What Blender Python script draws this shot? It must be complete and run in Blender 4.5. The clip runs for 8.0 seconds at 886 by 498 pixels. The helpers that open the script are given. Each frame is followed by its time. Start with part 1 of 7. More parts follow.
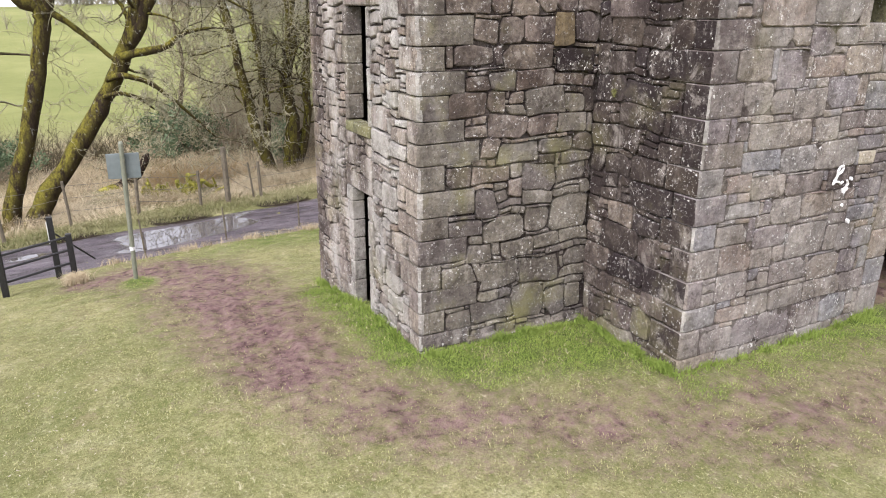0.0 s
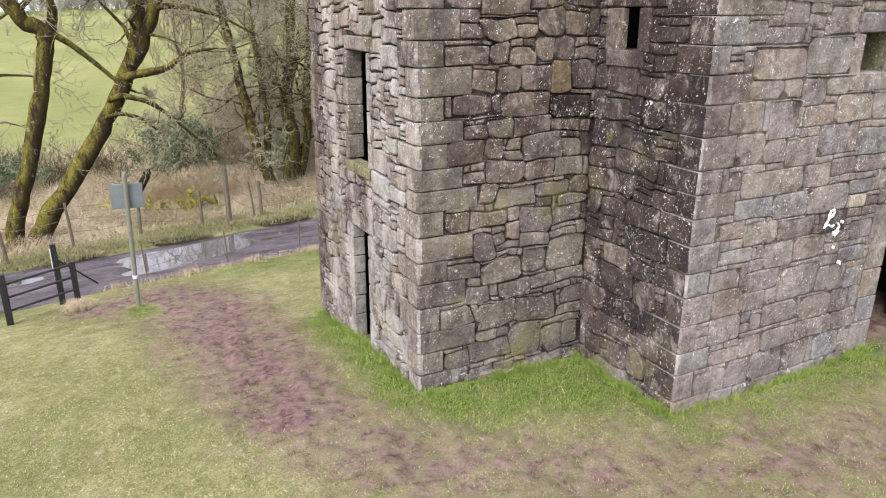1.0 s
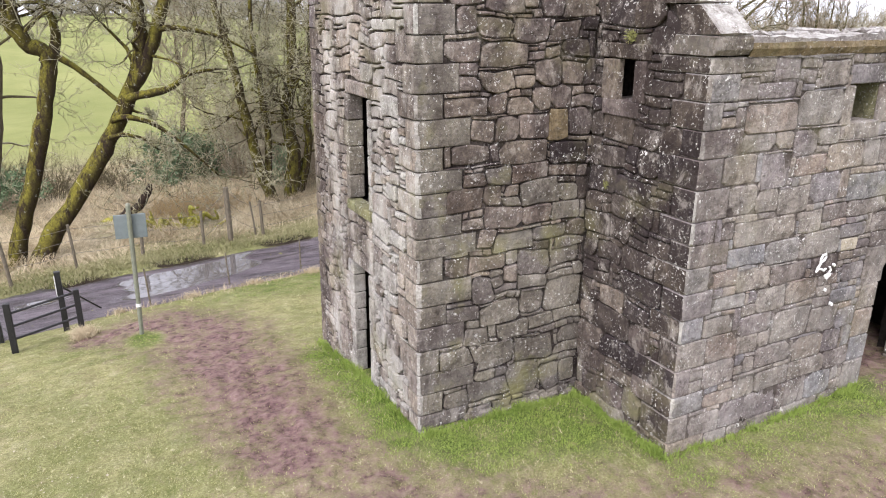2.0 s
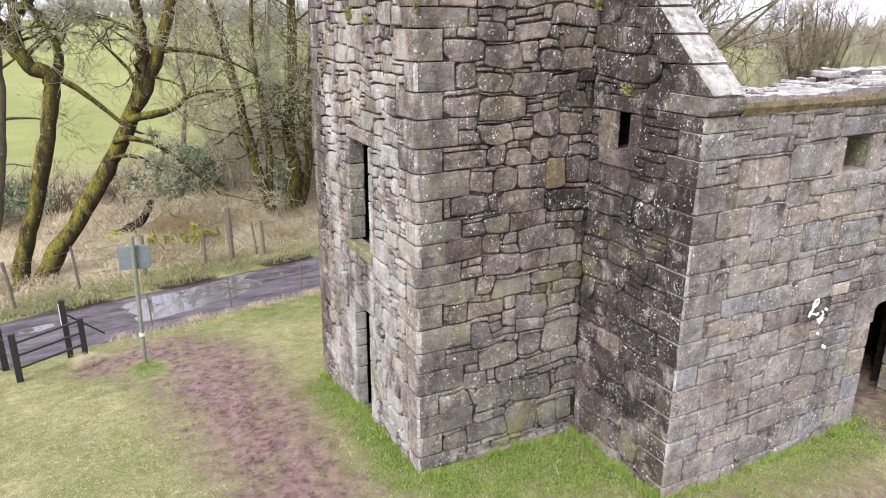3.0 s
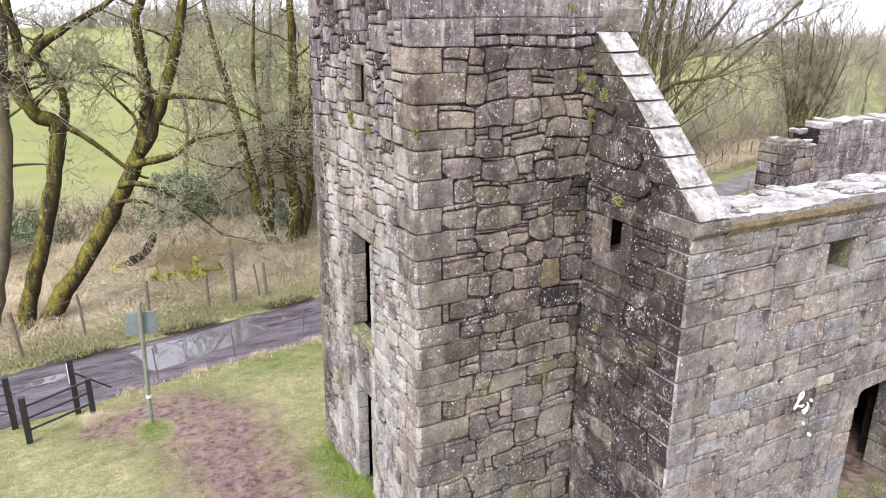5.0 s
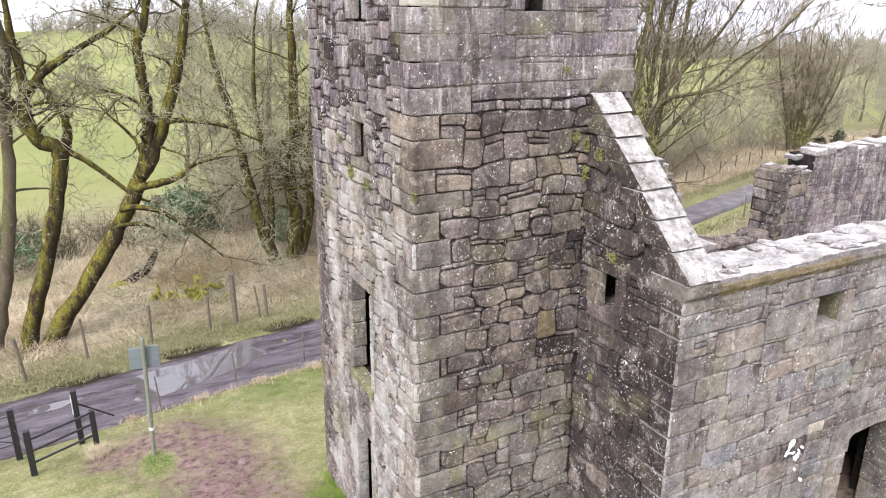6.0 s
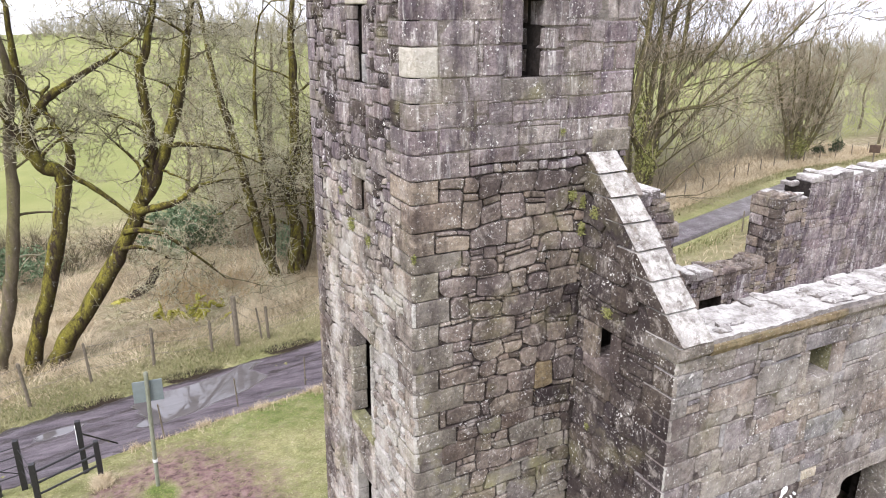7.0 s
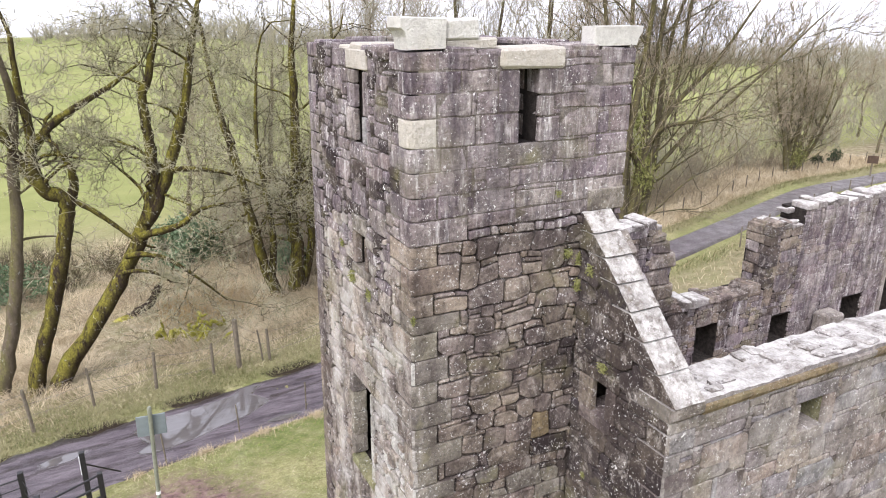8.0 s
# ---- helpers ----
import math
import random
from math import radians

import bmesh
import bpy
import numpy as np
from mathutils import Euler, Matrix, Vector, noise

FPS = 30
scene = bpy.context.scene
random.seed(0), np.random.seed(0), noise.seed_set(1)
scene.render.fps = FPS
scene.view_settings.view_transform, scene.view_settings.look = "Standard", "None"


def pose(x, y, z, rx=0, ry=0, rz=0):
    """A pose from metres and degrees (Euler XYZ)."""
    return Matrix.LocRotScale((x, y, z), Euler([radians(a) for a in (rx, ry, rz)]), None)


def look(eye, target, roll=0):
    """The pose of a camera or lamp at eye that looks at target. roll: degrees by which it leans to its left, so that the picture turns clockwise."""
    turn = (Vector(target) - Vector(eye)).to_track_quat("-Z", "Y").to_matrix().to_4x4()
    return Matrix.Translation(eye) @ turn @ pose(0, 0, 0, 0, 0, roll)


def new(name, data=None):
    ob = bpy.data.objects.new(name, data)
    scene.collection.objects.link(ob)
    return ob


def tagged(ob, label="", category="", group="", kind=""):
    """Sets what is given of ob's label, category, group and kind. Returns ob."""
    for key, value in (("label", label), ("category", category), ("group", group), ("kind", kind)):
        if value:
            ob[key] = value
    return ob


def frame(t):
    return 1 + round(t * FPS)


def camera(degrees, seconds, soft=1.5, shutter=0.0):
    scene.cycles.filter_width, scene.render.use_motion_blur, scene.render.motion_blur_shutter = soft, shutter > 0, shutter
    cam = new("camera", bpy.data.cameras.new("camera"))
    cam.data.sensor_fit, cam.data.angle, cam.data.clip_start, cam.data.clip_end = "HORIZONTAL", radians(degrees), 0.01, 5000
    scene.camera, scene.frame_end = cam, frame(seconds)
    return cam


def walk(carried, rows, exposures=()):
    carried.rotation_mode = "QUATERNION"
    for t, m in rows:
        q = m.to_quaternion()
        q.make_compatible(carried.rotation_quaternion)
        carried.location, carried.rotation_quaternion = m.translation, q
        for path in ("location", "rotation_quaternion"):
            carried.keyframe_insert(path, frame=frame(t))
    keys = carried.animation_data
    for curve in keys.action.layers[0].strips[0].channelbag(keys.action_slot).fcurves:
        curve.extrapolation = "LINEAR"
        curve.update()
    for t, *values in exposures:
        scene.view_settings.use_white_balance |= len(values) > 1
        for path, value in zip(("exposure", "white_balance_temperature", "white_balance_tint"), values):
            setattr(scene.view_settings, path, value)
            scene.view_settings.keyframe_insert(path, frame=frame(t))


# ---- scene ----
cam = camera(64.0, 8.0, soft=1.0)
PATH = [
    (0, (-3.279, -7.046, 4.01), (-2.419, -5.361, 3.362), 0.05),
    (0.5, (-3.275, -7.049, 4.267), (-2.415, -5.363, 3.622), 0.06),
    (1, (-3.27, -7.05, 4.518), (-2.408, -5.363, 3.877), 0.08),
    (1.5, (-3.267, -7.052, 4.782), (-2.404, -5.364, 4.144), 0.1),
    (3, (-3.248, -7.034, 5.646), (-2.385, -5.345, 5.012), 0.1),
    (3.5, (-3.242, -7.017, 5.955), (-2.378, -5.329, 5.321), 0.1),
    (4, (-3.237, -7.008, 6.264), (-2.373, -5.319, 5.632), 0.1),
    (4.5, (-3.23, -6.998, 6.581), (-2.365, -5.307, 5.951), 0.09),
    (6, (-3.185, -6.974, 7.625), (-2.32, -5.284, 6.996), 0.02),
    (6.5, (-3.168, -6.962, 7.987), (-2.303, -5.272, 7.358), 0.0),
    (7, (-3.153, -6.948, 8.35), (-2.289, -5.258, 7.72), 0.0),
    (7.5, (-3.142, -6.942, 8.72), (-2.277, -5.252, 8.091), 0.0),
    (8, (-3.124, -6.929, 9.102), (-2.26, -5.239, 8.472), 0.0),
]
walk(cam, [(t, look(eye, target, roll)) for t, eye, target, roll in PATH],
     exposures=[(0.0, 1.47, 6350, 17), (1.5, 1.49, 6300, 17), (4.5, 1.7, 6100, 17), (6.5, 1.67, 6150, 17), (8.0, 1.57, 6200, 17)])

# ---- world, sun, exposure ----
world = bpy.data.worlds.new("overcast_sky")
scene.world = world
world.use_nodes = True
wn, wl = world.node_tree.nodes, world.node_tree.links
wn.clear()
sky = wn.new("ShaderNodeTexSky")
sky.sky_type = "NISHITA"
sky.sun_disc = False
sky.sun_elevation = radians(48)
sky.sun_rotation = radians(235)
sky.air_density, sky.dust_density, sky.ozone_density = 1.0, 4.0, 1.0
grey = wn.new("ShaderNodeHueSaturation")
grey.inputs["Saturation"].default_value = 0.3
back = wn.new("ShaderNodeBackground")
back.inputs["Strength"].default_value = 0.11
wout = wn.new("ShaderNodeOutputWorld")
wl.new(sky.outputs[0], grey.inputs["Color"])
cloud = wn.new("ShaderNodeMix")
cloud.data_type = "RGBA"
cloud.inputs[0].default_value = 0.7
cloud.inputs[7].default_value = (6.6, 6.8, 7.2, 1)
wl.new(grey.outputs[0], cloud.inputs[6])
wl.new(cloud.outputs[2], back.inputs["Color"])
wl.new(back.outputs[0], wout.inputs["Surface"])

sun_data = bpy.data.lights.new("sun", "SUN")
sun_data.energy = 1.1
sun_data.angle = radians(25)
sun_data.color = (1.0, 0.975, 0.94)
sun = new("sun", sun_data)
sun.matrix_world = look((-9, -6.5, 12), (0, 0, 0))


# ---- materials ----
class Nodes:
    """A small wrapper that adds and links shader nodes."""

    def __init__(self, name):
        self.mat = bpy.data.materials.new(name)
        self.mat.use_nodes = True
        self.tree = self.mat.node_tree
        self.bsdf = self.tree.nodes["Principled BSDF"]
        self.pos = self.add("ShaderNodeNewGeometry")

    def add(self, kind):
        return self.tree.nodes.new(kind)

    def put(self, socket, value):
        if isinstance(value, bpy.types.NodeSocket):
            self.tree.links.new(value, socket)
        elif hasattr(value, "__len__") and len(value) == 3 and socket.type == "RGBA":
            socket.default_value = (*value, 1)
        else:
            socket.default_value = value

    def noise(self, scale, detail=4.0, rough=0.6, stretch=(1, 1, 1), distort=0.0):
        vec = self.pos.outputs["Position"]
        if stretch != (1, 1, 1):
            m = self.add("ShaderNodeMapping")
            self.put(m.inputs["Vector"], vec)
            m.inputs["Scale"].default_value = stretch
            vec = m.outputs[0]
        n = self.add("ShaderNodeTexNoise")
        self.put(n.inputs["Vector"], vec)
        n.inputs["Scale"].default_value = scale
        n.inputs["Detail"].default_value = detail
        n.inputs["Roughness"].default_value = rough
        n.inputs["Distortion"].default_value = distort
        return n.outputs["Fac"]

    def cells(self, scale, feature="F1", randomness=1.0):
        n = self.add("ShaderNodeTexVoronoi")
        n.feature = feature
        self.put(n.inputs["Vector"], self.pos.outputs["Position"])
        n.inputs["Scale"].default_value = scale
        n.inputs["Randomness"].default_value = randomness
        return n

    def ramp(self, fac, lo, hi, a=0.0, b=1.0):
        n = self.add("ShaderNodeMapRange")
        self.put(n.inputs["Value"], fac)
        for k, v in zip(("From Min", "From Max", "To Min", "To Max"), (lo, hi, a, b)):
            n.inputs[k].default_value = v
        return n.outputs[0]

    def colours(self, fac, stops):
        n = self.add("ShaderNodeValToRGB")
        el = n.color_ramp.elements
        while len(el) < len(stops):
            el.new(0.5)
        for e, (p, c) in zip(el, stops):
            e.position, e.color = p, (*c, 1)
        self.put(n.inputs["Fac"], fac)
        return n.outputs["Color"]

    def mix(self, fac, a, b, mode="MIX"):
        n = self.add("ShaderNodeMix")
        n.data_type, n.blend_type = "RGBA", mode
        self.put(n.inputs[0], fac)
        self.put(n.inputs[6], a)
        self.put(n.inputs[7], b)
        return n.outputs[2]

    def math(self, op, a, b=0.0):
        n = self.add("ShaderNodeMath")
        n.operation = op
        self.put(n.inputs[0], a)
        self.put(n.inputs[1], b)
        return n.outputs[0]

    def each(self):
        """A random number for every piece: by object, and by island in a joined mesh."""
        info = self.add("ShaderNodeObjectInfo")
        s = self.math("ADD", info.outputs["Random"], self.pos.outputs["Random Per Island"])
        return self.math("FRACT", s)

    def attribute(self, name):
        n = self.add("ShaderNodeAttribute")
        n.attribute_name = name
        return n

    def bump(self, height, strength=0.5, distance=0.02):
        n = self.add("ShaderNodeBump")
        self.put(n.inputs["Height"], height)
        n.inputs["Strength"].default_value = strength
        n.inputs["Distance"].default_value = distance
        self.put(self.bsdf.inputs["Normal"], n.outputs[0])

    def done(self, colour, rough=0.9, metal=0.0, spec=0.3):
        self.put(self.bsdf.inputs["Base Color"], colour)
        self.put(self.bsdf.inputs["Roughness"], rough)
        self.put(self.bsdf.inputs["Metallic"], metal)
        self.put(self.bsdf.inputs["Specular IOR Level"], spec)
        return self.mat


def stone_material(name, palette, crust, spots, wash=0.0, green=0.35, bleach=0.0, pit=1.0, tone=1.0, drip=0.0):
    """Weathered sandstone: a tint for each block, dark crust, pale lichen spots, algae and pale run-off."""
    n = Nodes(name)
    col = n.colours(n.each(), [(at, tuple(tone * c for c in rgb)) for at, rgb in palette])
    blotch = n.noise(2.3, 5, 0.65)
    col = n.mix(n.ramp(blotch, 0.42, 0.68, 0.0, 0.5), col, n.mix(0.45, col, (0.30, 0.25, 0.20)))
    mott = n.noise(6.5, 6, 0.75)
    col = n.mix(n.ramp(mott, 0.36, 0.58, 0.68 * pit, 0.0), col, n.mix(0.7, col, (0.03, 0.024, 0.025)))
    col = n.mix(n.ramp(mott, 0.55, 0.72, 0.0, 0.45), col, n.mix(0.5, col, (0.45, 0.41, 0.36)))
    grain = n.noise(38, 5, 0.7)
    pits = n.noise(17, 6, 0.8)
    col = n.mix(n.ramp(pits, 0.34, 0.5, 1.0 - 0.8 * pit, 1.0), n.mix(0.72, col, (0.04, 0.031, 0.028)), col)
    col = n.mix(n.ramp(grain, 0.3, 0.56, 0.5 * pit, 0.0), col, n.mix(0.5, col, (0.035, 0.03, 0.03)))
    streak = n.noise(1.0, 6, 0.72, (1.3, 1.3, 0.8))
    col = n.mix(n.ramp(streak, 0.42, 0.56, 0.0, crust), col, n.mix(0.16, (0.034, 0.025, 0.025), col))
    if wash:
        pale = n.noise(1.6, 5, 0.7, (1.0, 1.0, 0.7))
        col = n.mix(n.ramp(pale, 0.48, 0.66, 0.0, wash), col, (0.46, 0.435, 0.40))
    bloom = n.noise(3.3, 7, 0.8, (1, 1, 0.8), 0.4)
    col = n.mix(n.ramp(bloom, 0.53, 0.63, 0.0, 0.55 * spots), col, n.mix(0.35, (0.60, 0.545, 0.49), col))
    if drip:
        run = n.noise(5.0, 6, 0.78, (1.6, 1.6, 0.22), 0.2)
        col = n.mix(n.math("MULTIPLY", n.ramp(run, 0.52, 0.64), n.ramp(n.noise(1.3, 4, 0.7), 0.42, 0.58, 0.1 * drip, drip)), col, (0.54, 0.51, 0.49))
        soot = n.noise(3.4, 5, 0.75, (1.4, 1.4, 0.3), 0.2)
        col = n.mix(n.ramp(soot, 0.47, 0.62, 0.0, 0.9 * drip), col, n.mix(0.35, (0.04, 0.03, 0.042), col))
    algae = n.noise(1.15, 4, 0.6)
    col = n.mix(n.ramp(algae, 0.54, 0.70, 0.0, green), col, (0.25, 0.235, 0.11))
    where = n.noise(2.4, 5, 0.75)
    wob = n.noise(60, 2, 0.5)
    v = n.cells(16)
    size = n.ramp(where, 0.46, 0.7, 0.0, 0.2 * spots)
    dist = n.math("ADD", v.outputs["Distance"], n.ramp(wob, 0.3, 0.7, -0.2, 0.2))
    spot = n.ramp(n.math("SUBTRACT", size, dist), -0.03, 0.06)
    col = n.mix(n.math("MULTIPLY", spot, 0.9), col, (0.68, 0.67, 0.64))
    fleck = n.noise(27, 3, 0.6, (1, 1, 1), 0.5)
    col = n.mix(n.math("MULTIPLY", n.ramp(fleck, 0.59, 0.64), n.ramp(n.noise(2.6, 6, 0.8), 0.47, 0.62, 0.03, 1.0 * spots)), col, (0.76, 0.74, 0.71))
    if bleach:
        # white crust of lichen where rain lies, on upward faces
        up = n.add("ShaderNodeSeparateXYZ")
        n.put(up.inputs[0], n.pos.outputs["Normal"])
        cover = n.math("ADD", up.outputs[2], n.ramp(n.noise(7, 5, 0.75), 0.3, 0.7, -0.35, 0.2))
        col = n.mix(n.ramp(cover, 0.46, 0.68, 0.0, bleach), col, n.mix(n.ramp(n.noise(4.0, 6, 0.8), 0.36, 0.64), (0.22, 0.2, 0.18), (0.70, 0.68, 0.64)))
    h = n.math("ADD", n.math("MULTIPLY", n.noise(11, 6, 0.7), 1.0), n.math("MULTIPLY", grain, 0.25))
    n.bump(h, 1.0, 0.05)
    return n.done(col, n.ramp(grain, 0.2, 0.8, 0.85, 0.98), 0.0, 0.07)


DARK_STONE = stone_material("weathered_dark_sandstone", [
    (0.0, (0.165, 0.132, 0.122)), (0.2, (0.285, 0.232, 0.182)), (0.36, (0.185, 0.15, 0.145)), (0.52, (0.33, 0.272, 0.215)),
    (0.66, (0.22, 0.178, 0.168)), (0.8, (0.275, 0.215, 0.165)), (0.92, (0.36, 0.302, 0.24)), (1.0, (0.25, 0.178, 0.14))], 0.82, 0.85, tone=1.12)
# black algae and the shade of the west-facing gable, in one dark colour
BLACK_SHADE_STONE = stone_material("blackened_and_shaded_sandstone", [
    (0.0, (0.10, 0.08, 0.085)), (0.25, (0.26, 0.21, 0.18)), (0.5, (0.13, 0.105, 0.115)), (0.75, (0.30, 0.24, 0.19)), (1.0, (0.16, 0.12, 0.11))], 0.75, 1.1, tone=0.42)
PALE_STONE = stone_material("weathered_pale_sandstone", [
    (0.0, (0.38, 0.315, 0.295)), (0.2, (0.53, 0.47, 0.425)), (0.4, (0.60, 0.525, 0.45)), (0.55, (0.46, 0.395, 0.395)),
    (0.7, (0.48, 0.475, 0.49)), (0.86, (0.60, 0.51, 0.415)), (1.0, (0.52, 0.40, 0.345))], 0.5, 0.8, 0.35, 0.2, tone=0.68)
HIGH_STONE = stone_material("purplish_grey_sandstone", [
    (0.0, (0.26, 0.20, 0.225)), (0.25, (0.47, 0.40, 0.395)), (0.45, (0.34, 0.27, 0.30)), (0.65, (0.55, 0.475, 0.44)), (0.85, (0.30, 0.235, 0.25)), (1.0, (0.49, 0.39, 0.36))], 0.6, 0.9, 0.2, 0.2, tone=0.82, drip=0.95)
SIDE_STONE = stone_material("patchily_limed_rubble", [
    (0.0, (0.32, 0.265, 0.225)), (0.3, (0.52, 0.45, 0.375)), (0.6, (0.38, 0.32, 0.285)), (0.85, (0.58, 0.51, 0.425)), (1.0, (0.42, 0.335, 0.265))], 0.7, 0.8, 0.85, 0.35, tone=0.92)
QUOIN_STONE = stone_material("algae_tinted_corner_stone", [
    (0.0, (0.32, 0.28, 0.23)), (0.4, (0.41, 0.37, 0.30)), (0.7, (0.29, 0.25, 0.23)), (1.0, (0.46, 0.415, 0.32))], 0.55, 0.8, 0.2, 0.8, tone=0.7)
LIMED_STONE = stone_material("lime_washed_rubble", [
    (0.0, (0.42, 0.385, 0.35)), (0.3, (0.56, 0.53, 0.48)), (0.6, (0.66, 0.64, 0.59)),
    (1.0, (0.50, 0.465, 0.42))], 0.4, 0.6, 0.7, 0.3, tone=0.95)
COPING = stone_material("lichened_coping_stone", [
    (0.0, (0.21, 0.18, 0.15)), (0.5, (0.26, 0.225, 0.185)), (1.0, (0.18, 0.155, 0.13))], 0.3, 0.7, 0.15, 0.25, 0.8)
CAP_STONE = stone_material("pale_cap_stone", [
    (0.0, (0.60, 0.58, 0.53)), (1.0, (0.66, 0.64, 0.585))], 0.1, 0.5, 0.5, 0.25, 0.0, 0.35)


def mortar_and_shade_material():
    n = Nodes("mortar_and_recess_shade")
    # mortar taken nearly black, so the shade of deep joints and openings is painted in
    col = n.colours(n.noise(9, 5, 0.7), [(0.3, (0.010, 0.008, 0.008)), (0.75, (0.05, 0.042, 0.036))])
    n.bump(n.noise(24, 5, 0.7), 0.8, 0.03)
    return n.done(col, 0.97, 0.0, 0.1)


MORTAR_SHADE = mortar_and_shade_material()
SOFT_POINTING = stone_material("flush_lime_pointing", [(0.0, (0.16, 0.135, 0.12)), (1.0, (0.22, 0.19, 0.165))], 0.7, 0.4, 0.25, 0.3)
POINTING = stone_material("weathered_lime_pointing", [(0.0, (0.06, 0.048, 0.042)), (1.0, (0.11, 0.09, 0.077))], 0.8, 0.3, 0.1, 0.4)


def ground_material():
    """Winter lawn, trodden mud, rough straw-coloured verge and far pasture, blended by masks laid on the sheet."""
    n = Nodes("turf_and_mud")
    mud, lush, rough, far = (n.attribute(a).outputs["Fac"] for a in ("mud", "lush", "rough", "pasture"))
    fine = n.noise(34, 5, 0.75)
    mid = n.noise(3.1, 5, 0.65)
    lawn = n.colours(mid, [(0.28, (0.26, 0.25, 0.115)), (0.5, (0.43, 0.40, 0.205)), (0.72, (0.56, 0.515, 0.32))])
    lawn = n.mix(n.ramp(n.noise(0.8, 4, 0.65), 0.36, 0.6, 0.0, 0.75), lawn, (0.21, 0.235, 0.085))
    lawn = n.mix(n.ramp(n.noise(0.55, 5, 0.7), 0.5, 0.66, 0.0, 0.7), lawn, (0.155, 0.19, 0.06))
    lawn = n.mix(n.ramp(n.noise(1.7, 5, 0.75), 0.56, 0.68, 0.0, 0.6), lawn, (0.26, 0.2, 0.13))
    clods = n.noise(9, 6, 0.8)
    lawn = n.mix(n.ramp(clods, 0.36, 0.58, 0.6, 0.0), lawn, (0.12, 0.122, 0.04))
    lawn = n.mix(n.ramp(clods, 0.6, 0.75, 0.0, 0.6), lawn, (0.42, 0.38, 0.23))
    lawn = n.mix(n.ramp(fine, 0.3, 0.62, 0.75, 0.0), lawn, (0.075, 0.07, 0.026))
    wisp = n.noise(20, 4, 0.8, (1.0, 0.45, 1.0), 0.6)
    lawn = n.mix(n.ramp(wisp, 0.58, 0.68, 0.0, 0.6), lawn, (0.62, 0.57, 0.38))
    lawn = n.mix(n.ramp(n.noise(4.3, 6, 0.85), 0.55, 0.66, 0.0, 0.55), lawn, (0.115, 0.14, 0.04))
    green = n.colours(fine, [(0.34, (0.032, 0.048, 0.01)), (0.7, (0.17, 0.225, 0.06))])
    green = n.mix(n.ramp(n.noise(3.5, 5, 0.7), 0.54, 0.7, 0.0, 0.7), green, (0.27, 0.23, 0.12))
    col = n.mix(n.ramp(lush, 0.1, 0.9), lawn, green)
    earth = n.colours(n.noise(7, 6, 0.7), [(0.34, (0.06, 0.034, 0.034)), (0.47, (0.168, 0.106, 0.1)), (0.66, (0.265, 0.182, 0.165))])
    edge = n.math("ADD", mud, n.ramp(n.noise(4.5, 9, 0.88), 0.25, 0.75, -0.95, 0.95))
    col = n.mix(n.ramp(edge, 0.15, 1.0), col, earth)
    far_bank = n.noise(0.9, 5, 0.7)
    straw = n.colours(n.noise(2.2, 6, 0.75), [(0.3, (0.095, 0.08, 0.046)), (0.48, (0.21, 0.175, 0.108)), (0.7, (0.36, 0.305, 0.215))])
    straw = n.mix(n.ramp(far_bank, 0.48, 0.64, 0.0, 0.5), straw, (0.19, 0.19, 0.085))
    col = n.mix(rough, col, straw)
    ditch = n.attribute("ditch").outputs["Fac"]
    cut = n.math("ADD", ditch, n.ramp(n.noise(5, 5, 0.75), 0.3, 0.7, -0.25, 0.25))
    col = n.mix(n.ramp(cut, 0.22, 0.6), col, n.mix(clods, (0.014, 0.010, 0.008), (0.055, 0.042, 0.03)))
    grassland = n.colours(n.noise(0.05, 5, 0.6), [(0.35, (0.175, 0.19, 0.066)), (0.65, (0.265, 0.268, 0.108))])
    grassland = n.mix(n.ramp(n.noise(0.6, 4, 0.7), 0.35, 0.65, 0.35, 0.0), grassland, (0.13, 0.15, 0.05))
    col = n.mix(far, col, grassland)
    n.bump(n.math("ADD", n.math("MULTIPLY", fine, 0.7), n.math("ADD", n.math("MULTIPLY", mid, 0.5), n.math("MULTIPLY", clods, 0.9))), 0.8, 0.04)
    return n.done(col, n.ramp(mud, 0, 1, 0.95, 0.8), 0.0, 0.07)


